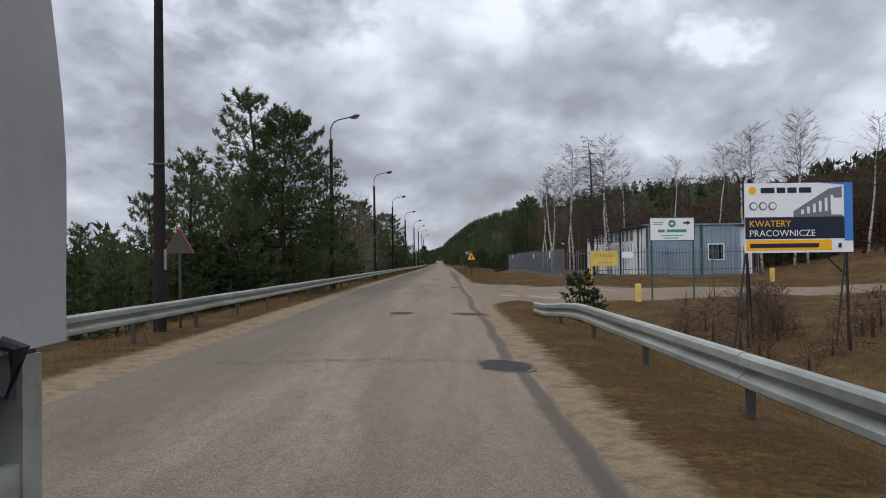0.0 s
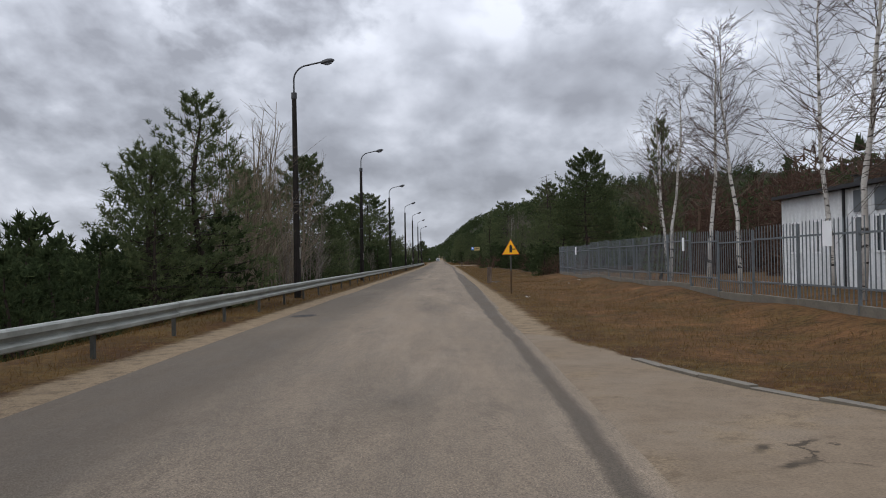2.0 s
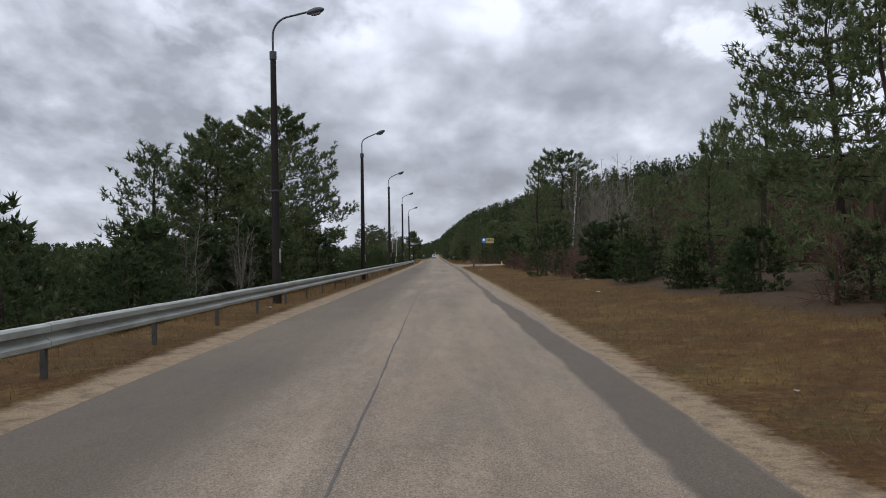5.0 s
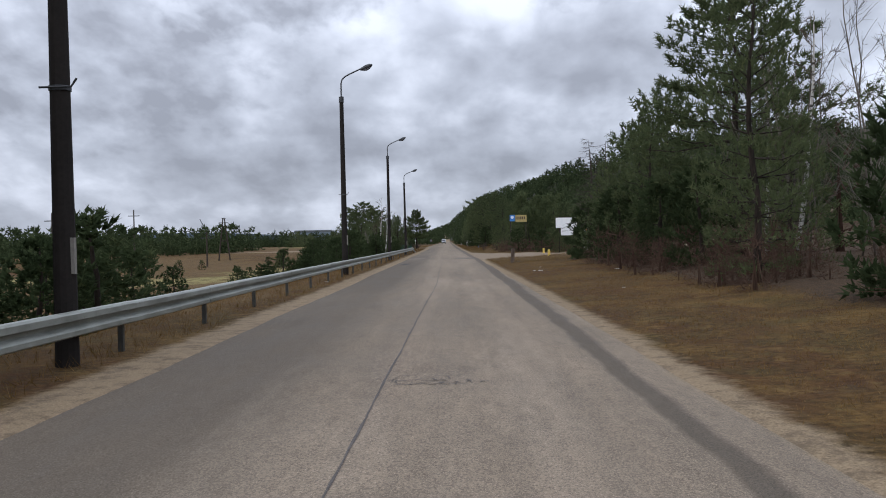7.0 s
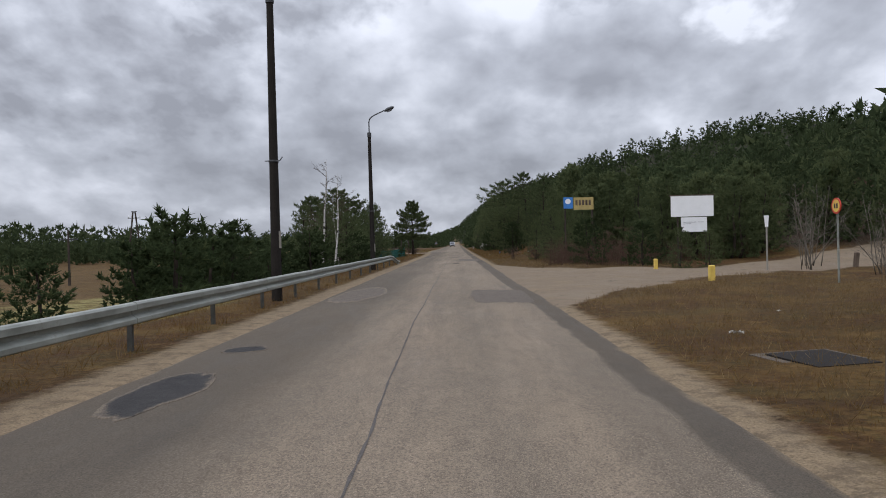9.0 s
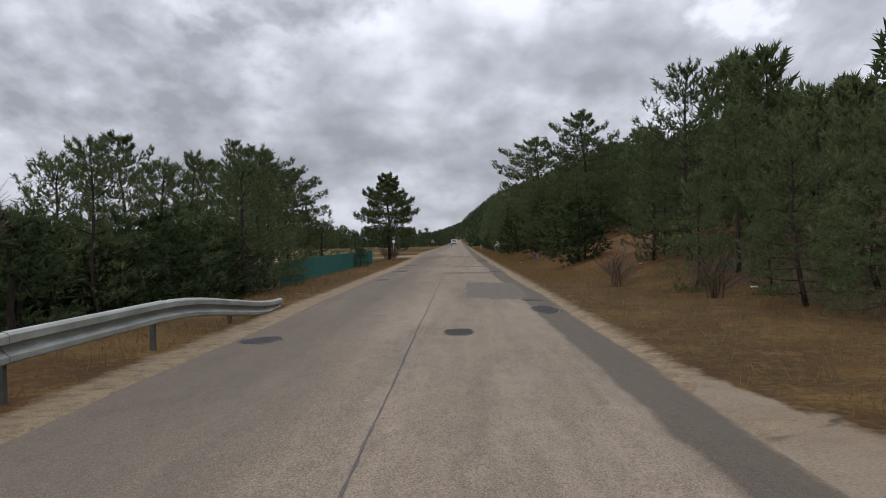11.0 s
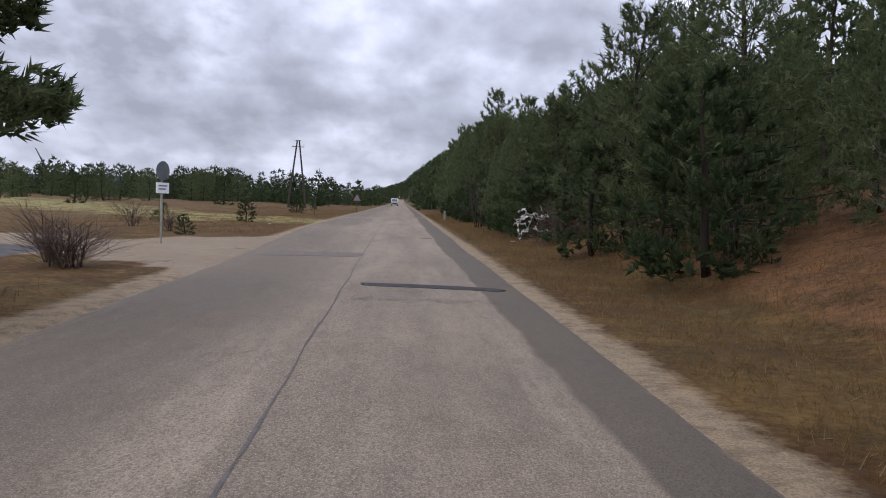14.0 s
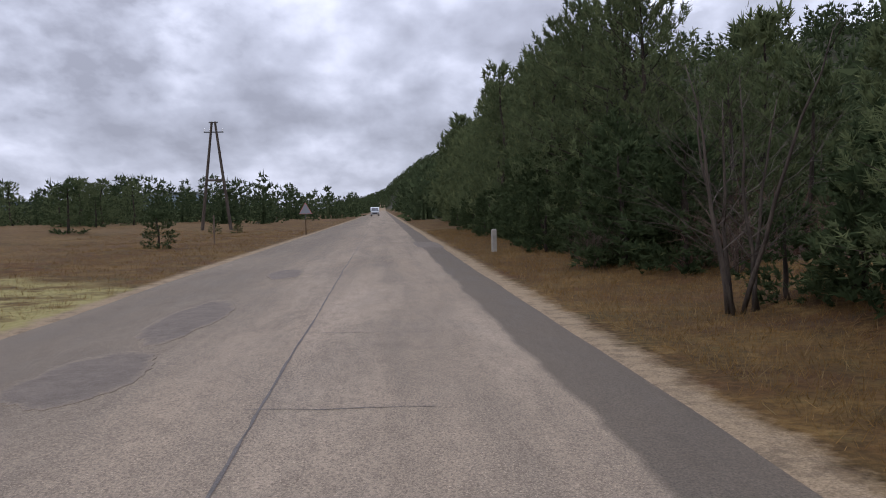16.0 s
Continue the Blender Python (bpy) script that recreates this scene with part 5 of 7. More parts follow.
# bare trees
for kind, x, y, h, seed, wide in (
        ("larch", 10.4, 57.0, 9.6, 0, 1.0), ("larch", 10.9, 58.0, 8.6, 1, 0.9), ("birch", 9.3, 59.5, 9.2, 0, 0.9), ("birch", 10.2, 62.5, 8.6, 1, 0.9), ("birch", 9.0, 66.0, 8.2, 2, 0.9), ("birch", 9.6, 71.5, 9.0, 3, 0.9), ("birch", 9.2, 75.0, 8.2, 4, 0.9), ("birch", 10.4, 79.0, 8.4, 5, 0.9),
        ("birch", 11.6, 84.0, 7.6, 6, 1.0), ("birch", 21.0, 56.0, 9.6, 1, 1.0), ("birch", 22.6, 57.5, 10.4, 2, 1.0), ("birch", 24.8, 58.0, 10.8, 3, 1.0), ("birch", 20.0, 60.0, 9.2, 4, 1.0), ("birch", 27.0, 60.0, 10.5, 5, 1.0), ("birch", 17.4, 62.0, 8.6, 0, 1.0), ("birch", 29.5, 57.0, 9.5, 7, 1.0), ("birch", 11.6, 56.4, 9.4, 1, 1.0), ("birch", 12.6, 60.4, 9.0, 2, 1.0), ("birch", 14.6, 63.0, 8.6, 5, 1.0),
        ("larch", 9.6, 115.5, 8.4, 1, 1.0), ("larch", 8.2, 195.6, 7.0, 0, 1.0), ("larch", 9.8, 198.0, 7.2, 1, 1.0),
        ("thicket", -7.6, 74.0, 7.8, 0, 1.0), ("thicket", -8.2, 77.5, 8.2, 1, 1.0), ("thicket", -7.4, 81.0, 6.8, 2, 1.0), ("thicket", -9.8, 80.0, 8.2, 3, 1.0), ("thicket", -8.0, 85.5, 6.4, 4, 1.0), ("thicket", -10.4, 75.0, 8.0, 5, 1.0), ("clump", -7.2, 78.8, 4.0, 6, 1.2), ("clump", -7.4, 83.0, 3.4, 7, 1.2), ("clump", -8.8, 73.0, 5.0, 2, 1.1), ("clump", -7.3, 88.5, 5.6, 6, 1.0), ("clump", -7.6, 93.0, 4.8, 7, 1.0),
        ("clump", -8.2, 117.0, 4.6, 1, 1.0), ("clump", -9.2, 134.0, 4.2, 2, 1.0), ("clump", -8.2, 138.0, 3.8, 3, 1.1),
        ("clump", 10.6, 160.0, 6.4, 3, 0.9), ("clump", 12.0, 157.0, 7.2, 0, 0.9), ("clump", 10.0, 153.5, 4.6, 5, 1.0), ("clump", 12.6, 163.5, 7.8, 2, 0.9), ("clump", 11.2, 167.0, 7.6, 7, 0.9), ("clump", 11.2, 174.0, 7.8, 1, 0.9), ("clump", 12.2, 176.0, 8.4, 2, 0.9), ("clump", 12.8, 171.0, 8.0, 4, 0.9), ("clump", 11.6, 181.0, 6.6, 0, 1.0), ("clump", 13.6, 166.0, 6.6, 6, 1.0), ("birchlet", 10.4, 172.0, 7.6, 0, 1.0), ("birchlet", 11.4, 177.0, 8.0, 1, 1.0), ("clump", 15.0, 226.5, 3.6, 1, 1.3), ("clump", 16.2, 229.0, 3.8, 0, 1.3), ("clump", 13.6, 217.0, 2.0, 1, 1.4), ("clump", 15.0, 220.0, 3.0, 2, 1.4),
        ("birchlet", -7.6, 238.0, 6.6, 0, 1.0), ("birchlet", -7.0, 238.8, 5.8, 1, 1.0), ("birchlet", -7.8, 247.5, 5.0, 2, 1.0), ("clump", -9.0, 243.0, 4.2, 5, 1.2),
        ("dark_clump", 4.45, 348.6, 3.6, 3, 1.2), ("shrub", 4.4, 356.0, 1.0, 3, 1.2), ("shrub", 6.0, 352.0, 1.2, 1, 1.4), ("clump", 6.2, 321.0, 2.8, 4, 1.3), ("clump", 6.4, 313.5, 2.4, 2, 1.4), ("clump", 7.0, 309.0, 2.6, 5, 1.4),
        ("shrub", -6.2, 313.7, 0.9, 0, 1.5), ("shrub", -6.0, 313.4, 0.7, 2, 2.1), ("shrub", -6.5, 313.9, 0.75, 3, 2.0), ("shrub", -7.1, 315.0, 1.1, 1, 1.1), ("shrub", -10.8, 317.0, 1.1, 0, 1.2), ("shrub", -8.6, 329.5, 0.9, 1, 1.2), ("shrub", -10.4, 331.0, 1.0, 0, 1.3), ("shrub", 11.0, 29.0, 1.2, 3, 1.3), ("shrub", 12.4, 31.0, 1.3, 4, 1.3), ("shrub", 10.2, 24.0, 0.9, 5, 1.3),
        ("shrub", 5.2, 326.0, 1.3, 2, 1.5), ("shrub", 5.9, 328.0, 1.4, 3, 1.5), ("shrub", 4.6, 259.0, 1.0, 4, 1.3), ("shrub", 6.0, 254.0, 1.1, 5, 1.4), ("shrub", -22.0, 341.0, 1.2, 4, 1.4)):
    plant_bare(kind, x, y, h, seed, "", wide)
for x, y, h in ((4.3, 23.6, 1.5), (4.65, 24.1, 1.1)):
    plant_pine("young", x, y, h, int(y), "", 1.3)


def far_wood(name, spots, mat, label, category="wood", seed=0, heavy=26, low=(5, 9), blade=(0.15, 0.10)):
    """Many small pines as one mesh."""
    rng = np.random.default_rng(seed)
    proto = []
    for v in range(4):
        pr = np.random.default_rng(seed + 50 + v)
        f = np.sort(pr.random(heavy) ** 1.5) * 0.95 + 0.02
        ang = np.arange(heavy) * 2.4 + pr.random(heavy)
        rad = 0.30 * (1 - f) ** 0.7 * (0.4 + 0.7 * pr.random(heavy)) + 0.015
        pos = np.stack([rad * np.cos(ang), rad * np.sin(ang), f], 1)
        way = np.stack([np.cos(ang) * 0.7, np.sin(ang) * 0.7, 0.1 + 0.9 * f], 1)
        way /= np.linalg.norm(way, axis=1)[:, None]
        p, w = np.repeat(pos, 3, 0), np.repeat(way, 3, 0)
        a = blades(pr, p, w, blade[0], blade[1], 0.5)
        top = blades(pr, np.repeat([[0, 0, 0.9]], 3, 0), np.repeat([[0, 0, 1.0]], 3, 0), 0.13, 0.03, 0.15)
        core = blades(pr, np.repeat([[0, 0, 0.02]], 5, 0), np.repeat([[0, 0, 1.0]], 5, 0), 0.55, 0.09, 0.03)
        proto.append(np.concatenate([a, top, core]))
    spots = np.asarray(spots, float)
    hs = rng.uniform(*low, len(spots))
    turn = rng.random(len(spots)) * 6.28
    z = land(spots[:, 0], spots[:, 1])
    out = []
    for i in range(len(spots)):
        t = proto[i % 4]
        c, s = np.cos(turn[i]), np.sin(turn[i])
        q = np.stack([t[..., 0] * c - t[..., 1] * s, t[..., 0] * s + t[..., 1] * c, t[..., 2]], -1) * hs[i]
        q[..., 0] += spots[i, 0]
        q[..., 1] += spots[i, 1]
        q[..., 2] += z[i] - 0.1
        out.append(q)
    return solid(name, tri_mesh(name, np.concatenate(out)), M[mat], label, category, kind="stuff")


def scatter(n, x0, x1, y0, y1, seed, keep=None, bias=1.0):
    r = np.random.default_rng(seed)
    p = np.stack([x0 + (x1 - x0) * r.random(n) ** bias, r.uniform(y0, y1, n)], 1)
    return p[keep(p[:, 0], p[:, 1])] if keep else p


far_wood("near_wood", np.concatenate([scatter(110, 16, 34, 104, 136, 1), scatter(40, 24, 34, 136, 205, 11), scatter(120, 15, 34, 240, 330, 2), scatter(150, 13, 34, 330, 430, 18), scatter(40, 24, 40, 60, 104, 3)]), "pine_far", "dark pine wood behind the roadside trees", seed=20, heavy=90, low=(4.4, 6.6), blade=(0.085, 0.036))
far_wood("hill_wood", np.concatenate([
    scatter(650, 32, 75, 90, 440, 13), scatter(700, 70, 210, 60, 480, 3, None, 1.2), scatter(300, 40, 120, 30, 110, 4), scatter(620, 4.5, 60, 436, 600, 5), scatter(420, 60, 190, 440, 580, 15)]), "pine_far", "dark pine wood covering the hillside", seed=20, low=(5.2, 8.2))
far_wood("hill_wood", np.concatenate([scatter(700, -60, 160, 1300, 1560, 31), scatter(160, -30, 60, 1420, 1520, 32)]), "pine_far", "dark pine wood on the far hill at the road's end", seed=21, heavy=20, low=(9, 13))
far_wood("brown_wood", np.concatenate([scatter(260, 28, 60, 60, 104, 8), scatter(60, 15, 26, 88, 104, 9), scatter(140, 30, 75, 20, 70, 12), scatter(110, 16, 32, 136, 184, 14), scatter(160, 60, 110, 40, 130, 16), scatter(240, 17, 42, 64, 96, 36), scatter(240, 30, 64, 94, 150, 39)]), "brownwood", "brown leafless wood at the foot of the hill", seed=30, heavy=46, low=(4.0, 6.6), blade=(0.14, 0.016))
far_wood("brown_brush", np.concatenate([scatter(150, 6.2, 11.5, 146, 186, 33), scatter(60, 5.6, 10, 322, 356, 34), scatter(30, 7.5, 11, 100, 125, 35), scatter(50, 6.5, 17, 14, 27, 37), scatter(110, 5.6, 17, 236, 248, 38)]), "brownwood", "low brown leafless brush on the slope", "brush", seed=31, heavy=45, low=(0.7, 1.5), blade=(0.42, 0.014))
# The scatter from y 150 to 300 leaves the same camera-view wedge clear.
far_wood("heath_wood", np.concatenate([
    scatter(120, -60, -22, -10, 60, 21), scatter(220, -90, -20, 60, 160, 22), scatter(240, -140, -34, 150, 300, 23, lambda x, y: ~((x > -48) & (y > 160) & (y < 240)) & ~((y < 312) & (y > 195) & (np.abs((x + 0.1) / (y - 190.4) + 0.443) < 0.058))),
    scatter(460, -170, -24, 470, 620, 24), scatter(240, -300, -60, 250, 470, 25, lambda x, y: x < -70), scatter(160, -25, -6.5, 460, 900, 26), scatter(320, -400, -100, 500, 900, 27)]), "pine_far", "low dark pine wood across the heath", seed=40, heavy=42, blade=(0.13, 0.075), low=(2.8, 5.8))

far_wood("heath_wood", scatter(420, -170, -45, 312, 350, 29), "pine_far", "dense dark pine wood behind the pale field", seed=45, heavy=40, low=(4.2, 6.6), blade=(0.12, 0.07))
far_wood("heath_wood", scatter(340, -150, -13, 428, 476, 28), "pine_far", "row of low dark pines at the end of the heath", seed=44, heavy=64, low=(2.6, 6.2), blade=(0.10, 0.055))


def grass_strip(name, n, x0, x1, y0, y1, seed, mat, high, label, keep=None):
    rng = np.random.default_rng(seed)
    tuft = scatter(n, x0, x1, y0, y1, seed, keep)
    k = 4
    base = np.repeat(tuft, k, 0) + rng.normal(0, 0.07, (len(tuft) * k, 2))
    pos = np.c_[base, land(base[:, 0], base[:, 1]) - 0.01]
    way = np.c_[rng.normal(0, 0.35, (len(pos), 2)), np.ones(len(pos))]
    way /= np.linalg.norm(way, axis=1)[:, None]
    return solid(name, tri_mesh(name, blades(rng, pos, way, high, 0.008, 0.4)), M[mat], label, "grass", kind="stuff")


def verge_left(x, y):
    return (x < road_left(y) - np.interp(y, SHOULDER_Y, SHOULDER_L) - 0.1) & (np.abs(y - 321) > 8)


def verge_right(x, y):
    wide = np.interp(y, (20, 62, 92, 142, 198), (0.5, 0.7, 0.5, 0.4, 0.5))
    return (x > road_right(y) + wide) & (side_road(x, y, SIDE_1) < -0.15) & (side_road(x, y, SIDE_2) < -0.15)


grass_strip("dry_grass", 15000, -8.2, -4.2, -2, 310, 61, "grass_red", 0.18, "rusty dry grass under the guard rail", verge_left)
grass_strip("dry_grass", 9000, -16, -4.6, 322, 400, 62, "grass_red", 0.13, "pale dry grass on the open heath", verge_left)
grass_strip("dry_grass", 42000, 1.7, 7.0, -2, 205, 63, "grass_red", 0.06, "short rusty grass on the verge", verge_right)
grass_strip("dry_grass", 9000, 2.3, 12, 196, 262, 64, "grass", 0.18, "long dry grass beside the side road", verge_right)
grass_strip("dry_grass", 26000, 2.2, 7.0, 262, 392, 65, "grass_red", 0.10, "dry grass between the road and the pines", verge_right)
grass_strip("dry_grass", 6000, 2.4, 5.6, 262, 392, 68, "grass", 0.15, "pale straw tufts between the road and the pines", verge_right)
grass_strip("dry_grass", 5000, 2.6, 7.0, 46, 150, 69, "grass", 0.13, "pale straw tufts on the verge", verge_right)
grass_strip("dry_grass", 4000, 3.5, 14, 5, 36, 66, "grass", 0.20, "dry grass on the sunken field", verge_right)
grass_strip("dry_grass", 2600, 4.6, 12.5, 260, 334, 67, "grass_red", 0.34, "long rusty grass on the clay bank", verge_right)

# ---- guard rails ----
W_BEAM = [(-0.155, 0.02), (-0.150, 0.066), (-0.135, 0.083), (-0.080, 0.083), (-0.022, 0.004), (0.026, 0.004), (0.046, 0.083), (0.120, 0.083), (0.146, 0.060), (0.155, 0.01)]


def w_beam(pts, face):
    """A corrugated beam along points (x, y, z of its middle); face is +1 where the front looks towards +x."""
    pts = np.asarray(pts, float)
    d = np.gradient(pts, axis=0)
    d /= np.linalg.norm(d, axis=1)[:, None]
    side = np.cross(d, [0, 0, 1.0]) * (1 if face > 0 else -1)
    prof = [(h, o) for h, o in W_BEAM] + [(h, o - 0.006) for h, o in W_BEAM[::-1]]
    n = len(prof)
    v = np.stack([p + s * o + np.array([0, 0, h]) for p, s in zip(pts, side) for h, o in prof])
    f = [(i * n + j, i * n + (j + 1) % n, (i + 1) * n + (j + 1) % n, (i + 1) * n + j) for i in range(len(pts) - 1) for j in range(n)]
    f += [tuple(range(n))[::-1], tuple(range((len(pts) - 1) * n, len(pts) * n))]
    return Build().add(v, f)


post_me = Build().box(-0.035, 0.035, -0.035, -0.027, -0.45, 0.0).box(-0.035, -0.027, -0.027, 0.04, -0.45, 0.0).box(0.027, 0.035, -0.027, 0.04, -0.45, 0.0).mesh("post")
post_me.materials.append(M["post_steel"])
long_post_me = post_me.copy()
long_post_me.transform(Matrix.Diagonal((1, 1, 2.6, 1)))


def guard_rail(label, line, y0, y1, face, ends, top=0.70):
    """Beams of 4 m on a post each; line gives x at y; ends: how far the first and the last beam dip to the ground."""
    rail = thing("guard_rail", label, "guard rail", Matrix.Translation((float(line(y0)), y0, 0)))
    ys = np.arange(y0, y1 + 0.1, 4.0)
    for k, (a, b) in enumerate(zip(ys, ys[1:])):
        t = np.linspace(a - 0.12, b + 0.12, 7)
        mid = np.full(7, top - 0.155)
        if k == 0 and ends[0]:
            mid = mid - ends[0] * (1 - ease(t, a, b))
        mid = mid - ends[1] * ease(t, ys[-1] - 8, ys[-1])
        off = 0.006 * (k % 2)
        part("beam", w_beam(np.stack([line(t) - line(y0) + off * face, t - y0, mid + off], 1), face), M["steel"], rail)
        part("post", long_post_me, None, rail, "", Matrix.Translation((float(line(a) - line(y0)) - 0.07 * face, a - y0, top - 0.05 - ends[1] * float(ease(a, ys[-1] - 8, ys[-1])))))
    return rail


def rail_left(y):
    return np.interp(y, (-30, 12, 78, 160, 205, 250), (-5.55, -5.55, -5.35, -4.65, -4.42, -4.3))


def rail_right(y):
    return np.interp(y, (-30, 14, 22), (2.85, 2.85, 2.75))


guard_rail("long weathered galvanised guard rail beside the road", rail_left, -18.0, 254.0, 1, (0, 0.50))
guard_rail("weathered galvanised guard rail ending at the side road", rail_right, -22.0, 22.0, -1, (0, 0.30), 0.60)

# ---- street lamps ----


def street_lamp(short):
    """A concrete pole with a curved arm, or with a shorter bent one."""
    lamp = thing("street_lamp", "tall dark concrete street lamp with a " + ("short bent" if short else "curved") + " steel arm", "street lamp", None, "street lamps along the road")
    z = np.array([-0.6, 0, 2.5, 5.0, 7.75])
    part("pole", Build().tube(np.c_[0 * z, 0 * z, z], [0.15, 0.145, 0.127, 0.11, 0.092], 12), M["pole"], lamp, "dark weathered concrete pole")
    part("collar", Build().tube([(0, 0, 7.7), (0, 0, 7.95)], [0.115, 0.115], 12), M["lamp_metal"], lamp)
    part("bracket", Build().tube([(-0.2, -0.13, 3.5), (0.2, -0.13, 3.5), (0.27, -0.13, 3.6)], 0.014, 6).tube([(0, 0, 3.47), (0, 0, 3.53)], [0.135, 0.135], 12), M["lamp_metal"], lamp)
    if short:
        arm = [(0, 0, 7.8), (0, 0, 8.55), (0.05, 0, 8.72), (0.16, 0, 8.84), (0.36, 0, 8.95), (0.95, 0, 9.20)]
        head_z = lambda x: 9.14 + (x - 0.9) * 0.40
    else:
        a = np.linspace(0, 1, 9)
        arm = [(0, 0, 7.8), (0, 0, 8.45)] + [(0.62 * (1 - np.cos(t * 1.45)), 0, 8.45 + 0.62 * np.sin(t * 1.45)) for t in a[1:]] + [(1.15, 0, 9.20)]
        head_z = lambda x: 9.16 + (x - 1.1) * 0.22
    x0 = 0.9 if short else 1.1
    part("arm", Build().tube(arm, 0.034, 8), M["lamp_metal"], lamp, "thin curved steel arm")
    head = part("lamp_head", Build().tube([(x0 + u, 0, head_z(x0 + u)) for u in (0, 0.10, 0.28, 0.46, 0.56)], [0.045, 0.085, 0.115, 0.09, 0.03], 10), M["lamp_metal"], lamp, "flat grey lamp head")
    part("lens", Build().tube([(x0 + u, 0, head_z(x0 + u) - 0.075) for u in (0.14, 0.28, 0.44)], [0.05, 0.085, 0.06], 8), M["grey_print"], head)
    part("notice_plate", Build().box(0.09, 0.155, -0.075, -0.01, 1.2, 1.65), M["concrete"], lamp, "pale plate on the pole")
    return lamp


curved, bent = street_lamp(False), street_lamp(True)
LAMPS = ((-6.05, 16.8, 0), (-6.02, 46.3, 0.36), (-5.85, 75.2, 0.25), (-5.84, 103.2, 0.2), (-5.38, 130.7, -0.05), (-4.87, 156.6, -0.2), (-4.80, 184.8, 0), (-4.66, 212.5, 0.05), (-4.66, 238.2, -0.3))
rng = np.random.default_rng(11)
for k, (x, y, lift) in enumerate(LAMPS):
    m = pose(x, y, float(land(x, y)) + 0.15 + lift, rng.normal(0, 0.3), -0.2 + rng.normal(0, 0.25), rng.normal(0, 4))
    if k == 0:
        curved.matrix_basis = m
    elif k == 5:
        bent.matrix_basis = m
    else:
        copy_thing(curved if k < 5 else bent, m)

# ---- truck trailer in the oncoming lane ----


def truck_trailer():
    t = thing("truck_trailer", "grey curtain-sided truck trailer in the oncoming lane", "truck", pose(-2.55, 1.42, 0.05))
    body = Build()
    ys = np.linspace(-13.4, 0, 40)
    zs = np.linspace(1.12, 3.95, 14)
    v, f = [], []
    for i, y in enumerate(ys):
        for j, z in enumerate(zs):
            s = (z - 1.12) / 2.83
            bulge = 0.05 * np.sin(np.pi * s) * np.sin(y * 2.2) + 0.02 * np.sin(3 * y + z * 4)
            tuck = -0.16 * np.sin(np.pi * min(1, s * 1.0)) ** 2 * np.exp(y / 0.35)
            v.append((1.25 + bulge, y + tuck, z))
    n = len(zs)
    f = [(i * n + j, (i + 1) * n + j, (i + 1) * n + j + 1, i * n + j + 1) for i in range(len(ys) - 1) for j in range(n - 1)]
    part("side_curtain", Build().add(v, f).mesh("side_curtain", True), M["tarp"], t, "grey tarpaulin with creases")
    part("box", Build().box(-1.25, 1.17, -13.4, -0.2, 1.12, 3.98), M["tarp"], t)
    part("roof", Build().box(-1.27, 1.27, -13.4, -0.1, 3.98, 4.02), M["white"], t)
    part("chassis", Build().box(-1.2, 1.22, -13.3, -0.22, 0.98, 1.12), M["lamp_metal"], t)
    part("side_guard", Build().box(1.18, 1.23, -8.5, -0.35, 0.62, 0.74), M["steel"], t)
    for y in (-0.5, -1.3):
        part("strap_buckle", Build().tube([(1.22, y, 1.16), (1.30, y, 1.14), (1.27, y, 0.98)], [0.03, 0.035, 0.02], 8), M["black"], t)
    part("rear_frame", Build().box(1.0, 1.24, -0.36, -0.22, 0.55, 1.1).box(-1.2, 1.2, -0.30, -0.2, 0.52, 0.66), M["steel"], t, "pale grey rear under-run bar")
    part("rear_light", Build().tube([(1.16, -0.22, 0.50), (1.16, -0.12, 0.47)], [0.055, 0.045], 10), M["plastic_white"], t)
    for y in (-2.6, -3.9, -5.2):
        for x in (-1.05, 1.0):
            wheel = part("wheel", Build().tube([(x - 0.17, y, 0.5), (x - 0.13, y, 0.5), (x + 0.13, y, 0.5), (x + 0.17, y, 0.5)], [0.44, 0.5, 0.5, 0.44], 24), M["rubber"], t)
            part("rim", Build().tube([(x - 0.175, y, 0.5), (x + 0.175, y, 0.5)], [0.28, 0.28], 18), M["steel"], wheel)
    # Flat white strips laid on the curtain to draw its pale creases.
    part("crease_lines", Build().add([(1.262, -13.3, 3.05), (1.262, -0.1, 3.30), (1.262, -0.1, 3.33), (1.262, -13.3, 3.08)], [(0, 1, 2, 3)]).add([(1.30, -4.0, 2.3), (1.30, -0.15, 2.42), (1.30, -0.15, 2.44), (1.30, -4.0, 2.32)], [(0, 1, 2, 3)]), M["white"], t, "pale crease lines")
    return t


truck_trailer()

# ---- far car ----


def far_car():
    t = thing("car", "silver grey car coming along the road far ahead", "car", pose(-1.9, 512, 0.06))
    side = [(-2.2, 0.35), (2.1, 0.35), (2.25, 0.6), (2.2, 0.95), (1.55, 1.05), (0.95, 1.75), (-1.9, 1.85), (-2.2, 1.2)]
    me = Build().extrude(side, -0.85, 0.85)
    body = me.mesh("body")
    body.transform(Matrix.Rotation(radians(-90), 4, "Z"))
    part("body", body, M["car_silver"], t)
    part("windscreen", Build().add([(-0.74, -1.56, 1.10), (0.74, -1.56, 1.10), (0.66, -1.02, 1.70), (-0.66, -1.02, 1.70)], [(0, 1, 2, 3)]), M["glass"], t)
    part("grille", Build().box(-0.5, 0.5, -2.27, -2.20, 0.5, 0.75), M["black"], t)
    for x in (-0.62, 0.62):
        part("headlight", Build().box(x - 0.14, x + 0.14, -2.27, -2.2, 0.75, 0.9), M["plastic_white"], t)
    for x in (-0.76, 0.76):
        for y in (-1.4, 1.4):
            part("wheel", Build().tube([(x - 0.1, y, 0.31), (x + 0.1, y, 0.31)], [0.31, 0.31], 16), M["rubber"], t)


far_car()

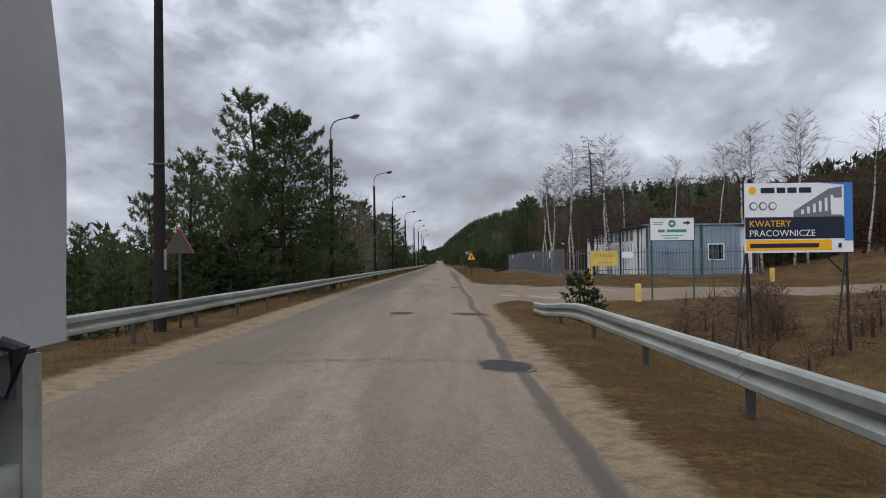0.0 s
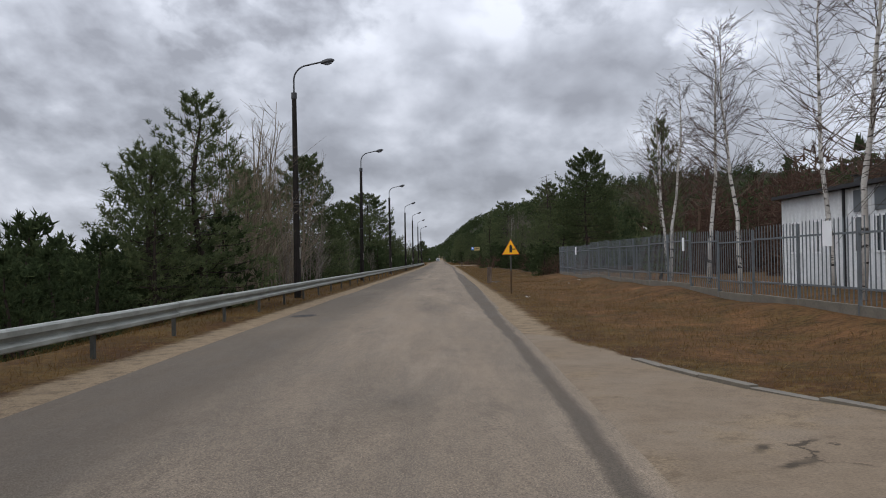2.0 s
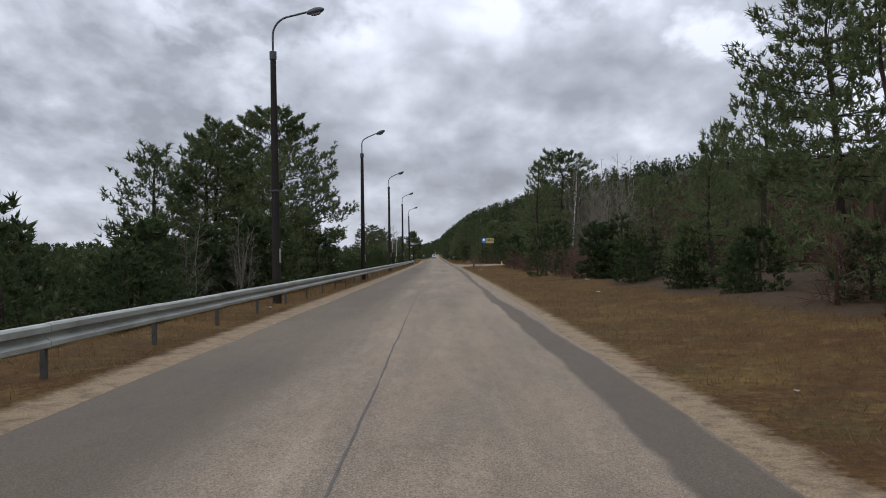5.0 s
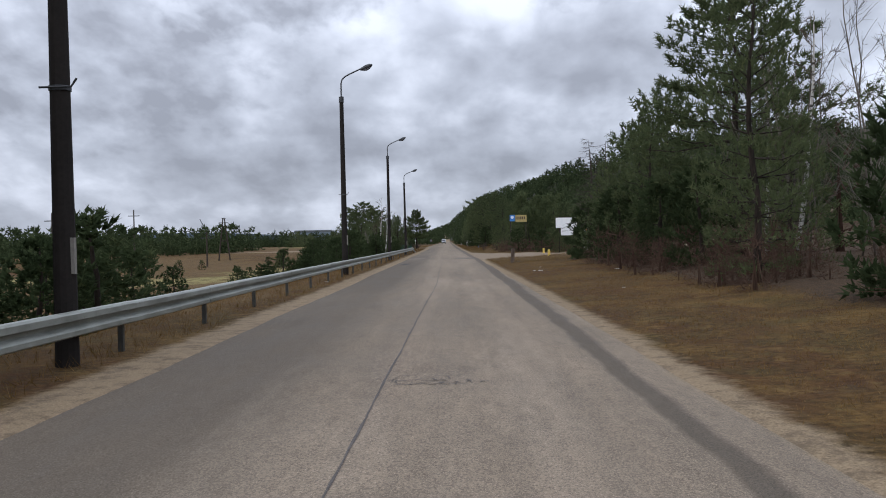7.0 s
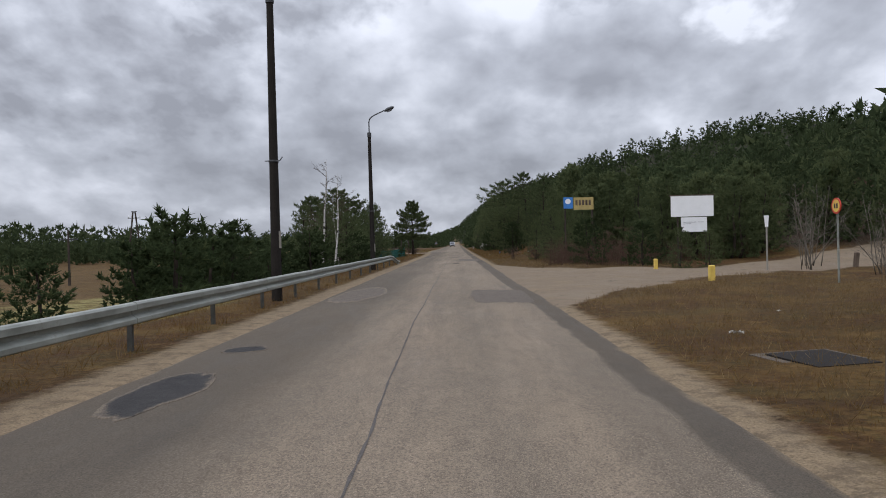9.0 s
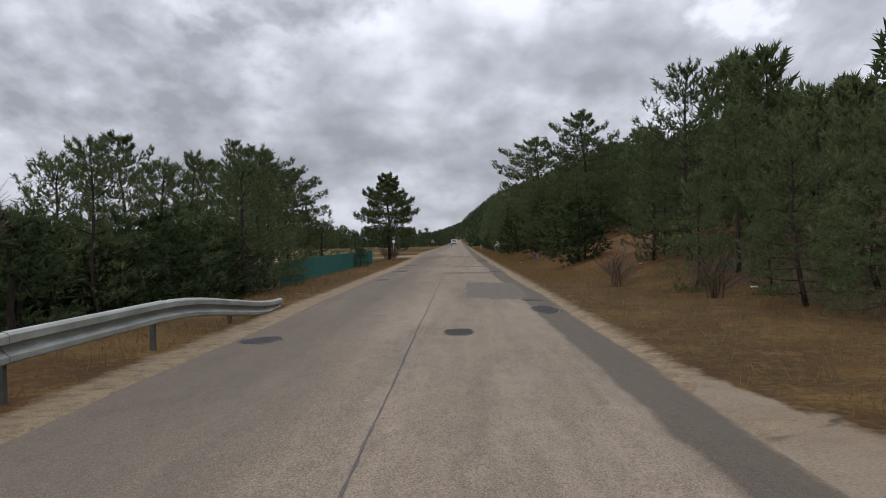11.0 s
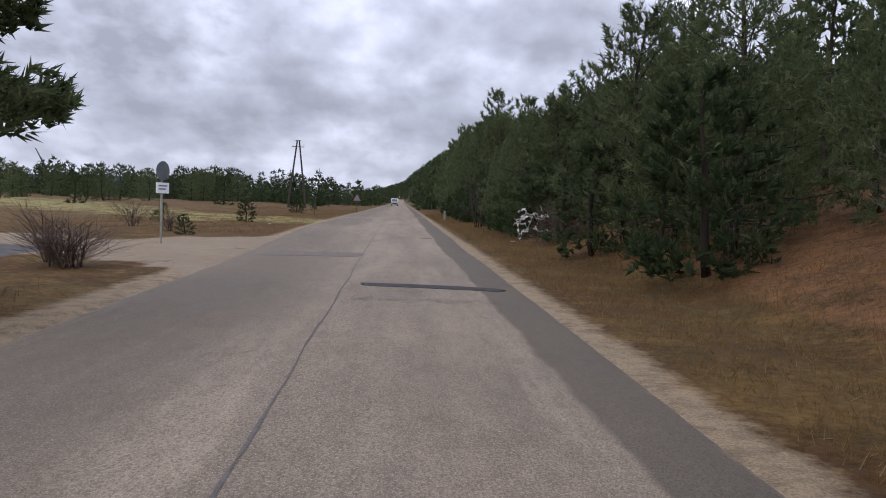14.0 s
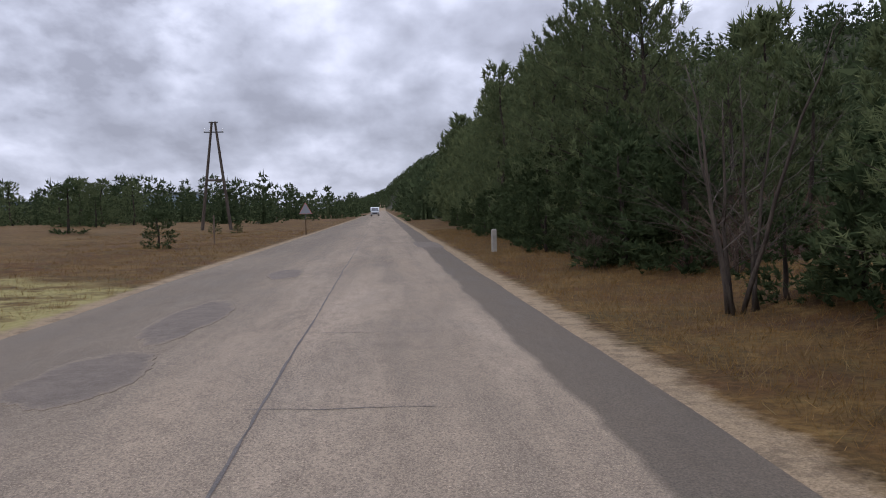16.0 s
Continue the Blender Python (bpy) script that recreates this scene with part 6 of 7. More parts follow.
# ---- signs and posts ----


def tri_outline(s):
    h = s * 0.866
    return [(-s / 2, 0), (s / 2, 0), (0, h)]


def warning_sign(x, y, top, size, label, face, back, high, mark=True, turn=0.0):
    """A triangular sign on a steel post; face and back are materials of its two sides, the face looks to -y."""
    z = float(land(x, y))
    t = thing("road_sign", label, "road sign", pose(x, y, z, 0, 0, turn))
    part("post", Build().tube([(0, 0.03, 0.95), (0, 0.03, top - 0.12 - z)], [0.032, 0.032], 10), M["post_steel"], t)
    part("post_foot", Build().tube([(0, 0.03, -0.3), (0, 0.03, 0.96)], [0.034, 0.034], 10), M["rust"], t, "rusty lower end of the post")
    low = top - size * 0.866 - z
    o = [(a, b + low) for a, b in tri_outline(size)]
    part("plate", Build().extrude(o, -0.008, 0.008), back, t, "grey metal back")
    part("rim", Build().extrude(o, -0.014, -0.008), M["red"], t)
    g = [(a * 0.93, b * 0.93 + low + size * 0.02) for a, b in tri_outline(size)]
    part("face", Build().extrude(g, -0.019, -0.014), face, t)
    if mark:
        b = low + size * 0.12
        part("symbol", Build().extrude([(-0.055, b), (0.055, b), (0.055, b + 0.36 * size), (0.0, b + 0.46 * size), (-0.055, b + 0.36 * size)], -0.024, -0.019).extrude([(0.055, b + 0.16 * size), (0.055 + 0.2 * size, b + 0.16 * size), (0.055 + 0.2 * size, b + 0.22 * size), (0.055, b + 0.22 * size)], -0.024, -0.019), M["black"], t, "black side-road symbol")
    return t


warning_sign(2.86, 75.6, 2.24, 0.72, "yellow triangular warning sign with a side-road symbol", M["yellow_sign"], M["steel"], 2.3)
warning_sign(-5.95, 17.9, 2.33, 0.70, "grey back of a triangular road sign behind the guard rail", M["post_steel"], M["fence_steel"], 2.3, False)
warning_sign(-4.9, 389.5, 1.95, 0.80, "far grey triangular road sign on two posts", M["grey_print"], M["fence_steel"], 2.0, False)


def round_sign(x, y, top, radius, label, face, plate, symbol, turn=0.0):
    z = float(land(x, y))
    t = thing("road_sign", label, "road sign", pose(x, y, z, 0, 0, turn))
    part("post", Build().tube([(0, 0.03, -0.3), (0, 0.03, top - z)], [0.03, 0.03], 10), M["steel"], t)
    c = top - radius - z
    part("disc", Build().tube([(0, -0.015, c), (0, 0.012, c)], [radius, radius], 28), face, t)
    if symbol:
        part("face", Build().tube([(0, -0.020, c), (0, -0.015, c)], [radius * 0.78, radius * 0.78], 28), symbol, t)
        part("number_mark", Build().extrude([(-radius * 0.4, c - radius * 0.3), (-radius * 0.1, c - radius * 0.3), (-radius * 0.1, c + radius * 0.3), (-radius * 0.4, c + radius * 0.3)], -0.026, -0.020)
             .extrude([(radius * 0.1, c - radius * 0.3), (radius * 0.4, c - radius * 0.3), (radius * 0.4, c + radius * 0.3), (radius * 0.1, c + radius * 0.3)], -0.026, -0.020), M["black"], t)
    if plate:
        part("small_plate", Build().box(-0.26, 0.26, -0.012, 0.012, c - radius - 0.36, c - radius - 0.06), M["white"], t)
        part("plate_text", Build().box(-0.18, 0.18, -0.017, -0.012, c - radius - 0.17, c - radius - 0.13).box(-0.18, 0.12, -0.017, -0.012, c - radius - 0.26, c - radius - 0.22), M["grey_print"], t)
    return t


round_sign(-6.8, 322.0, 2.30, 0.27, "round grey sign with a white plate at the side road", M["fence_steel"], True, None, 66)
round_sign(11.15, 214.9, 2.46, 0.23, "round red-rimmed speed sign beside the side road", M["red"], False, M["yellow"], -82)


def stub_post(name, x, y, high, wide, mat, label, lean=0.0, depth=None, z=None):
    t = thing(name, label, "post", pose(x, y, float(land(x, y)) if z is None else z, 0, lean, 8))
    d = depth or wide
    b = Build().box(-wide / 2, wide / 2, -d / 2, d / 2, -0.3, high - 0.03)
    b.add([(sx * wide / 2, sy * d / 2, high - 0.03) for sy in (-1, 1) for sx in (-1, 1)] + [(sx * wide * 0.36, sy * d * 0.36, high) for sy in (-1, 1) for sx in (-1, 1)],
          [(0, 1, 5, 4), (1, 3, 7, 5), (3, 2, 6, 7), (2, 0, 4, 6), (4, 5, 7, 6)])
    part("shaft", b, M[mat], t)
    return t


stub_post("marker_post", 2.83, 91.2, 0.96, 0.22, "wood", "brown weathered wooden marker post on the verge", 1.0)
stub_post("marker_post", 3.73, 197.0, 0.85, 0.19, "wood", "brown weathered wooden marker post near the side road", 3.0)
stub_post("marker_post", 3.30, 364.5, 0.72, 0.14, "concrete", "pale concrete marker post at the wood's edge", 0)
stub_post("bollard", 9.25, 229.4, 0.48, 0.15, "yellow", "faded yellow concrete bollard beside the side road")
stub_post("bollard", 8.4, 217.9, 0.50, 0.17, "yellow", "faded yellow concrete bollard in the dry grass")
stub_post("bollard", 8.4, 34.1, 0.75, 0.20, "yellow", "yellow concrete bollard beside the side road")
stub_post("bollard", 18.9, 46.5, 0.75, 0.20, "yellow", "yellow concrete bollard in front of the fence")
stub_post("marker_post", -8.3, 378.9, 1.35, 0.07, "wood", "thin dark wooden stake on the heath")
stub_post("marker_post", 16.8, 226.0, 0.6, 0.16, "wood", "dark leaning wooden stake beside the side road", 8)
stub_post("hydrant_post", 5.0, 288.6, 0.32, 0.085, "blue", "short blue marker post on the needle-covered bank")
t = thing("drain_cover", "small flat concrete slab in the brown grass", "drain cover", pose(3.32, 94.0, float(land(3.32, 94.0)), 0, 0, 4))
part("slab", Build().box(-0.36, 0.36, -0.32, 0.32, -0.15, 0.03), M["plinth"], t, "weathered grey concrete")
part("cover", Build().box(-0.25, 0.25, -0.22, 0.22, 0.03, 0.045), M["lamp_metal"], t)
t = thing("marker_post", "slim white-topped post beside the side road", "post", pose(12.3, 223.7, float(land(12.3, 223.7))))
part("shaft", Build().tube([(0, 0, -0.2), (0, 0, 1.75)], [0.04, 0.035], 8), M["concrete"], t)
part("reflector", Build().extrude([(-0.09, 2.15), (0.09, 2.15), (0.05, 1.70), (-0.05, 1.70)], -0.03, 0.03), M["white"], t, "white top plate")
t = thing("drain_cover", "flat concrete slab with a dark drain cover", "drain cover", pose(4.18, 199.6, float(land(4.18, 199.6)) - 0.03, 1, -1, 12))
part("slab", Build().box(-0.5, 0.5, -0.65, 0.65, -0.15, 0.03), M["patch_grey"], t, "grey concrete rim")
part("cover", Build().box(-0.38, 0.38, -0.5, 0.5, 0.03, 0.05), M["pole"], t, "dark metal cover")

# ---- boards ----


def board(name, label, category, x, y, z0, wide, high, turn, legs, leg_mat, frame_mat, face_mat, foot):
    t = thing(name, label, category, pose(x, y, 0, 0, 0, turn))
    part("panel", Build().box(0, wide, -0.02, 0.02, z0, z0 + high), face_mat, t)
    w = 0.035
    part("frame", Build().box(-w, wide + w, -0.028, 0.028, z0 - w, z0 - 0.003).box(-w, wide + w, -0.028, 0.028, z0 + high + 0.003, z0 + high + w).box(-w, -0.003, -0.028, 0.028, z0 - 0.003, z0 + high + 0.003)
         .box(wide + 0.003, wide + w, -0.028, 0.028, z0 - 0.003, z0 + high + 0.003), frame_mat, t)
    for a in legs:
        part("leg", Build().tube([(a * wide, 0.055, foot), (a * wide, 0.055, z0 + high * 0.9)], [0.035, 0.035], 8), leg_mat, t)
    return t


def letters(parent, words, size, x, z, mat, lift=-0.026, squeeze=1.0):
    me = text_mesh(words, size)
    me.transform(Matrix.Translation((x, lift, z)) @ Matrix.Diagonal((squeeze, 1, 1, 1)))
    return part("lettering", me, mat, parent, "")


def bars(parent, rows, mat, lift=-0.026, name="text_bar"):
    for x0, x1, z0, z1 in rows:
        part(name, Build().box(x0, x1, lift, lift + 0.005, z0, z1), mat, parent)


bb_x, bb_y, bb_z, bb_w, bb_h = 8.05, 20.4, 1.58, 2.82, 1.82
bill = thing("billboard", "large advertising board for workers' lodgings on dark trestle legs", "billboard", pose(bb_x, bb_y, 0))
part("panel", Build().box(0, bb_w, -0.02, 0.02, bb_z, bb_z + bb_h), M["white"], bill, "white, navy and yellow print")
part("navy_band", Build().box(0.0, bb_w * 0.92, -0.026, -0.02, bb_z + 0.36, bb_z + 0.93), M["navy"], bill)
part("yellow_band", Build().box(0.02, bb_w * 0.80, -0.026, -0.02, bb_z + 0.06, bb_z + 0.33), M["yellow_sign"], bill)
part("blue_edge", Build().box(bb_w * 0.92, bb_w, -0.026, -0.02, bb_z + 0.3, bb_z + bb_h).add([(bb_w * 0.70, -0.026, bb_z + bb_h), (bb_w * 0.92, -0.026, bb_z + bb_h), (bb_w * 0.92, -0.026, bb_z + bb_h - 0.06)], [(0, 2, 1)]), M["blue"], bill)
part("picture_block", Build().extrude([(bb_w * 0.45, bb_z + 0.93), (bb_w * 0.90, bb_z + 0.93), (bb_w * 0.90, bb_z + 1.72), (bb_w * 0.78, bb_z + 1.66), (bb_w * 0.45, bb_z + 1.08)], -0.028, -0.022), M["grey_print"], bill, "grey picture of a long building")
for k in range(6):
    part("picture_window", Build().box(bb_w * (0.52 + 0.055 * k), bb_w * (0.545 + 0.055 * k), -0.032, -0.028, bb_z + 1.0 + 0.02 * k, bb_z + 1.12 + 0.075 * k), M["white"], bill)
part("picture_wall", Build().box(bb_w * 0.80, bb_w * 0.915, -0.034, -0.029, bb_z + 0.98, bb_z + 1.42), M["white"], bill)
letters(bill, "KWATERY", 0.235, 0.10, bb_z + 0.68, M["yellow_sign"], -0.030)
letters(bill, "PRACOWNICZE", 0.235, 0.10, bb_z + 0.43, M["white"], -0.030, 1.02)
bars(bill, [(0.12, 1.92, bb_z + 0.13, bb_z + 0.24), (bb_w * 0.86, bb_w * 0.89, bb_z + 0.12, bb_z + 0.24)], M["navy"], -0.031)
bars(bill, [(0.42, 0.78, bb_z + 1.56, bb_z + 1.70), (0.84, 1.06, bb_z + 1.56, bb_z + 1.70), (1.12, 1.36, bb_z + 1.56, bb_z + 1.70), (1.42, 1.74, bb_z + 1.56, bb_z + 1.70)], M["navy"])
part("logo_ring", Build().tube([(0.20, -0.03, bb_z + 1.63), (0.20, -0.02, bb_z + 1.63)], [0.10, 0.10], 20), M["yellow_sign"], bill)
for k, c in enumerate((0.22, 0.47, 0.72)):
    part("logo_shape", Build().tube([(c, -0.028, bb_z + 1.22), (c, -0.02, bb_z + 1.22)], [0.11, 0.11], 20), M["grey_print" if k < 2 else "steel"], bill)
    part("logo_hole", Build().tube([(c + 0.01, -0.032, bb_z + 1.22), (c + 0.01, -0.028, bb_z + 1.22)], [0.075, 0.075], 20), M["white"], bill)
foot = -0.95
for a in (0.0, 0.93):
    x = a * bb_w
    part("leg", Build().tube([(x + 0.06, 0.06, foot), (x + 0.06, 0.06, bb_z + 1.5)], [0.035, 0.035], 8), M["black"], bill)
    part("leg", Build().tube([(x - 0.42, -0.25, foot), (x + 0.05, 0.08, bb_z + 0.1)], [0.03, 0.03], 8), M["black"], bill)
    part("leg", Build().tube([(x + 0.5, 0.9, foot), (x + 0.08, 0.1, bb_z + 0.1)], [0.025, 0.025], 8), M["black"], bill)
part("brace", Build().tube([(bb_w * 0.72, 0.09, bb_z + 0.02), (bb_w * 0.93 + 0.06, 0.09, bb_z - 0.62)], [0.025, 0.025], 8), M["black"], bill)

gs = board("sign_board", "white company sign with green emblem and arrow on posts", "sign", 9.10, 34.7, 2.26, 1.87, 0.95, 0, (), M["green_frame"], M["green_frame"], M["white"], -0.7)
for a in (0.03, 0.99):
    part("post", Build().tube([(a * 1.87, 0.05, -1.0), (a * 1.87, 0.05, 3.15)], [0.035, 0.035], 8), M["green_frame"], gs)
part("emblem", Build().tube([(0.93, -0.032, 2.97), (0.93, -0.02, 2.97)], [0.16, 0.16], 22), M["green"], gs)
part("emblem_mark", Build().box(0.86, 1.00, -0.037, -0.032, 2.93, 3.0), M["white"], gs)
part("arrow", Build().extrude([(1.42, 2.96), (1.58, 2.96), (1.58, 2.90), (1.72, 3.0), (1.58, 3.10), (1.58, 3.04), (1.42, 3.04)], -0.030, -0.02), M["black"], gs)
bars(gs, [(0.32, 0.62, 2.60, 2.72), (0.70, 1.55, 2.60, 2.72), (0.45, 1.4, 2.44, 2.47), (0.6, 1.2, 2.33, 2.37), (0.10, 0.55, 3.0, 3.03), (0.12, 0.5, 2.92, 2.95)], M["green"])

ys = board("sign_board", "faded yellow hand-lettered sign on a yellow post", "sign", 9.0, 48.7, 1.12, 1.55, 0.84, -4, (), M["yellow"], M["yellow"], M["yellow"], 0)
part("post", Build().box(0.0, 0.09, 0.03, 0.10, -0.3, 1.5), M["yellow_sign"], ys)
bars(ys, [(0.22 + 0.16 * k, 0.32 + 0.16 * k, 1.62, 1.82) for k in range(7)] + [(0.45 + 0.13 * k, 0.53 + 0.13 * k, 1.24, 1.34) for k in range(6)], M["yellow_old"])

wb = thing("sign_board", "two blank white boards hung at the wood's edge", "sign", pose(11.0, 233.4, 0))
part("panel", Build().box(0, 2.15, -0.02, 0.02, 2.48, 3.52), M["white"], wb)
part("small_panel", Build().box(0.5, 1.80, -0.02, 0.02, 1.70, 2.44), M["white"], wb)
bars(wb, [(0.6, 1.25, 2.18, 2.20), (0.6, 1.0, 2.10, 2.12), (1.35, 1.65, 2.18, 2.20)], M["grey_print"])
part("crossbar", Build().box(-0.05, 2.2, 0.02, 0.07, 3.50, 3.58), M["wood"], wb)
for a in (0.35, 1.75):
    part("post", Build().tube([(a, 0.08, -0.4), (a, 0.08, 3.55)], [0.05, 0.05], 8), M["larch_bark"], wb)
ab = thing("sign_board", "blue and yellow advertising boards half hidden by pines", "sign", pose(7.3, 247.2, 0.2))
part("panel", Build().box(0, 0.62, -0.02, 0.02, 3.35, 4.10), M["blue"], ab)
part("emblem", Build().tube([(0.30, -0.03, 3.82), (0.30, -0.02, 3.82)], [0.18, 0.18], 18), M["white"], ab)
part("yellow_panel", Build().box(0.68, 2.0, -0.02, 0.02, 3.25, 4.08), M["yellow_old"], ab)
bars(ab, [(0.8 + 0.22 * k, 0.94 + 0.22 * k, 3.55, 3.9) for k in range(5)], M["wood"])
for a in (0.1, 1.9):
    part("post", Build().tube([(a, 0.06, -0.4), (a, 0.06, 3.9)], [0.05, 0.05], 8), M["larch_bark"], ab)

# ---- works yard: fence and buildings ----


def window_unit(parent, w, h, z, x):
    """A window in the x-z plane whose face looks to -y, centred on x with its sill at z."""
    win = part("window", Build().box(x - w / 2, x + w / 2, -0.05, 0.04, z, z + 0.06).box(x - w / 2, x + w / 2, -0.05, 0.04, z + h - 0.06, z + h).box(x - w / 2, x - w / 2 + 0.06, -0.05, 0.04, z + 0.06, z + h - 0.06)
               .box(x + w / 2 - 0.06, x + w / 2, -0.05, 0.04, z + 0.06, z + h - 0.06), M["white"], parent, "white window frame")
    part("pane", Build().box(x - w / 2 + 0.05, x + w / 2 - 0.05, -0.02, 0.0, z + 0.05, z + h - 0.05), M["glass"], win)
    return win


def ribbed(x0, x1, z0, z1, pitch, depth):
    """A trapezoid-ribbed sheet in the x-z plane looking to -y."""
    n = int((x1 - x0) / pitch)
    pts = []
    for i in range(n):
        a = x0 + i * pitch
        pts += [(a, 0), (a + pitch * 0.35, 0), (a + pitch * 0.5, -depth), (a + pitch * 0.85, -depth)]
    pts.append((x0 + n * pitch, 0))
    v = [(x, y, z) for x, y in pts for z in (z0, z1)]
    f = [(2 * i, 2 * i + 2, 2 * i + 3, 2 * i + 1) for i in range(len(pts) - 1)]
    return Build().add(v, f)


base = 0.30
shed = thing("shed", "long low white sheet-metal shed with windows behind the fence", "building", pose(13.0, 73.0, base, 0, 0, -90))
L = 20.4
part("core", Build().box(0, L, 0.05, 7.0, -0.3, 3.2), M["sheet_white"], shed)
part("wall", ribbed(0, L, 0.05, 3.15, 0.34, 0.04), M["sheet_white"], shed, "ribbed dirty white cladding")
part("roof", Build().box(-0.25, L + 0.1, -0.3, 7.2, 3.2, 3.32), M["black"], shed, "flat dark roof edge")
for k, x in enumerate((1.3, 3.1, 6.1, 7.4, 8.7, 10.3, 11.1, 12.5, 13.4, 14.9, 16.2, 17.4)):
    window_unit(shed, 0.72 if k % 3 else 0.95, 1.15, 1.15, x)
    if k > 1:
        part("panel", Build().box(x - 0.34, x + 0.34, -0.055, 0.0, 2.42, 3.1), M["fence_steel"], shed, "blue-grey panel above the window")
for x in (5.2, 9.6, 14.1, 19.6):
    part("downpipe", Build().tube([(x, -0.1, 0), (x, -0.1, 3.2)], [0.05, 0.05], 8), M["black"], shed)
for x in (4.0, 12.0, 18.6):
    part("roof_vent", Build().tube([(x, 1.0, 3.3), (x, 1.0, 3.7), (x, 1.0, 3.75)], [0.15, 0.15, 0.28], 10), M["lamp_metal"], shed)
box = thing("container_hut", "blue-grey sheet-metal container hut with a white window", "building", pose(13.25, 52.3, base))
part("body", Build().box(0, 5.9, 0.05, 2.6, -0.3, 3.3), M["sheet_blue"], box)
part("wall", ribbed(0.04, 3.4, 0.05, 3.26, 0.22, 0.02), M["sheet_blue"], box)
part("wall", ribbed(3.5, 5.86, 0.05, 3.26, 0.30, 0.02), M["sheet_blue"], box)
part("corner_post", Build().box(3.40, 3.50, -0.05, 0.05, -0.1, 3.3), M["green_frame"], box)
part("corner_post", Build().box(-0.08, 0.02, -0.05, 0.05, -0.1, 3.3), M["lamp_metal"], box)
part("roof", Build().box(-0.1, 6.0, -0.1, 2.7, 3.3, 3.38), M["sheet_blue"], box)
window_unit(box, 1.05, 1.05, 1.05, 4.35)
part("name_plate", Build().box(0.9, 1.6, -0.06, -0.03, 1.5, 1.6), M["blue"], box)

pale_me = Build().extrude([(-0.017, 0.0), (0.017, 0.0), (0.017, 1.62), (0.0, 1.66), (-0.017, 1.62)], -0.006, 0.006).mesh("pale")
pale_me.materials.append(M["fence_steel"])


def palisade(label, p0, p1, step, post_gap):
    """A steel fence of pales on two rails between concrete-footed posts."""
    p0, p1 = np.array(p0, float), np.array(p1, float)
    ln = np.hypot(*(p1 - p0))
    ang = np.degrees(np.arctan2(*(p1 - p0)[::-1]))
    t = thing("fence", label, "fence", pose(p0[0], p0[1], 0, 0, 0, ang))
    d = (p1 - p0) / ln

    def floor(s):
        return float(land(*(p0 + d * s))) + 0.10

    for a in np.arange(0, ln - 0.1, post_gap):
        b = min(ln, a + post_gap)
        za, zb = floor(a), floor(b)
        z = (za + zb) / 2
        part("plinth", Build().box(a, b, -0.06, 0.06, z - 0.5, z + 0.06), M["plinth"], t, "low concrete plinth")
        part("rail", Build().box(a + 0.03, b - 0.03, 0.008, 0.04, z + 0.35, z + 0.39), M["fence_steel"], t)
        part("rail", Build().box(a + 0.03, b - 0.03, 0.008, 0.04, z + 1.40, z + 1.44), M["fence_steel"], t)
        part("post", Build().box(a - 0.03, a + 0.03, 0.0, 0.06, z - 0.3, z + 1.70), M["fence_steel"], t)
        for s in np.arange(a + step * 0.6, b, step):
            part("pale", pale_me, None, t, "", Matrix.Translation((s, 0, z + 0.08)))
    return t, floor


side_fence, side_floor = palisade("grey steel palisade fence along the works yard", (7.75, 50.9), (8.14, 98.9), 0.19, 2.75)
front_fence, _ = palisade("grey steel palisade fence in front of the huts", (19.6, 50.5), (7.75, 50.9), 0.19, 2.75)
back_fence, _ = palisade("grey steel palisade fence at the yard's far end", (8.14, 98.9), (20.0, 100.5), 0.30, 2.75)
for x, y, w, h in ((7.72, 57.5, 0.36, 0.5), (7.98, 90.8, 0.34, 0.46), (7.70, 67.5, 0.16, 0.42)):
    solid("notice", Build().box(-0.04, -0.012, -w / 2, w / 2, 1.25, 1.25 + h), M["white"], "small white notice on the steel fence", "notice", pose(x - 0.02, y, 0.35), group="notices on the fence")
solid("notice", Build().box(-0.33, 0.33, -0.04, -0.012, 0, 0.38), M["white"], "white notice board on the steel fence", "notice", pose(11.6, 50.7, 1.55), group="notices on the fence")
t = thing("yard_lamp", "slim grey yard lamp behind the fence", "street lamp", pose(15.5, 104.5, float(land(15.5, 104.5))))
part("pole", Build().tube([(0, 0, -0.2), (0, 0, 3.2)], [0.05, 0.035], 8), M["lamp_metal"], t)
part("lamp_head", Build().tube([(0, 0, 3.15), (-0.3, 0, 3.3)], [0.05, 0.08], 8), M["white"], t)

# ---- green yard fence on the heath ----
gf = thing("mesh_fence", "low blue-green net fence with a gate beside the road", "fence", pose(-6.6, 298.0, 0))


def net(p0, p1, high):
    """A net of thin wires between two ground points."""
    p0, p1 = np.array(p0, float), np.array(p1, float)
    b = Build()
    n = max(2, int(np.linalg.norm(p1 - p0) / 0.05))
    for i in range(n + 1):
        a = p0 + (p1 - p0) * i / n
        b.tube([a, a + [0, 0, high]], [0.006, 0.006], 3, False)
    for j in range(int(high / 0.075) + 1):
        b.tube([p0 + [0, 0, j * 0.075], p1 + [0, 0, j * 0.075]], [0.006, 0.006], 3, False)
    return b


def gp(x, y):
    return np.array([x + 6.6, y - 298.0, float(land(x, y))])


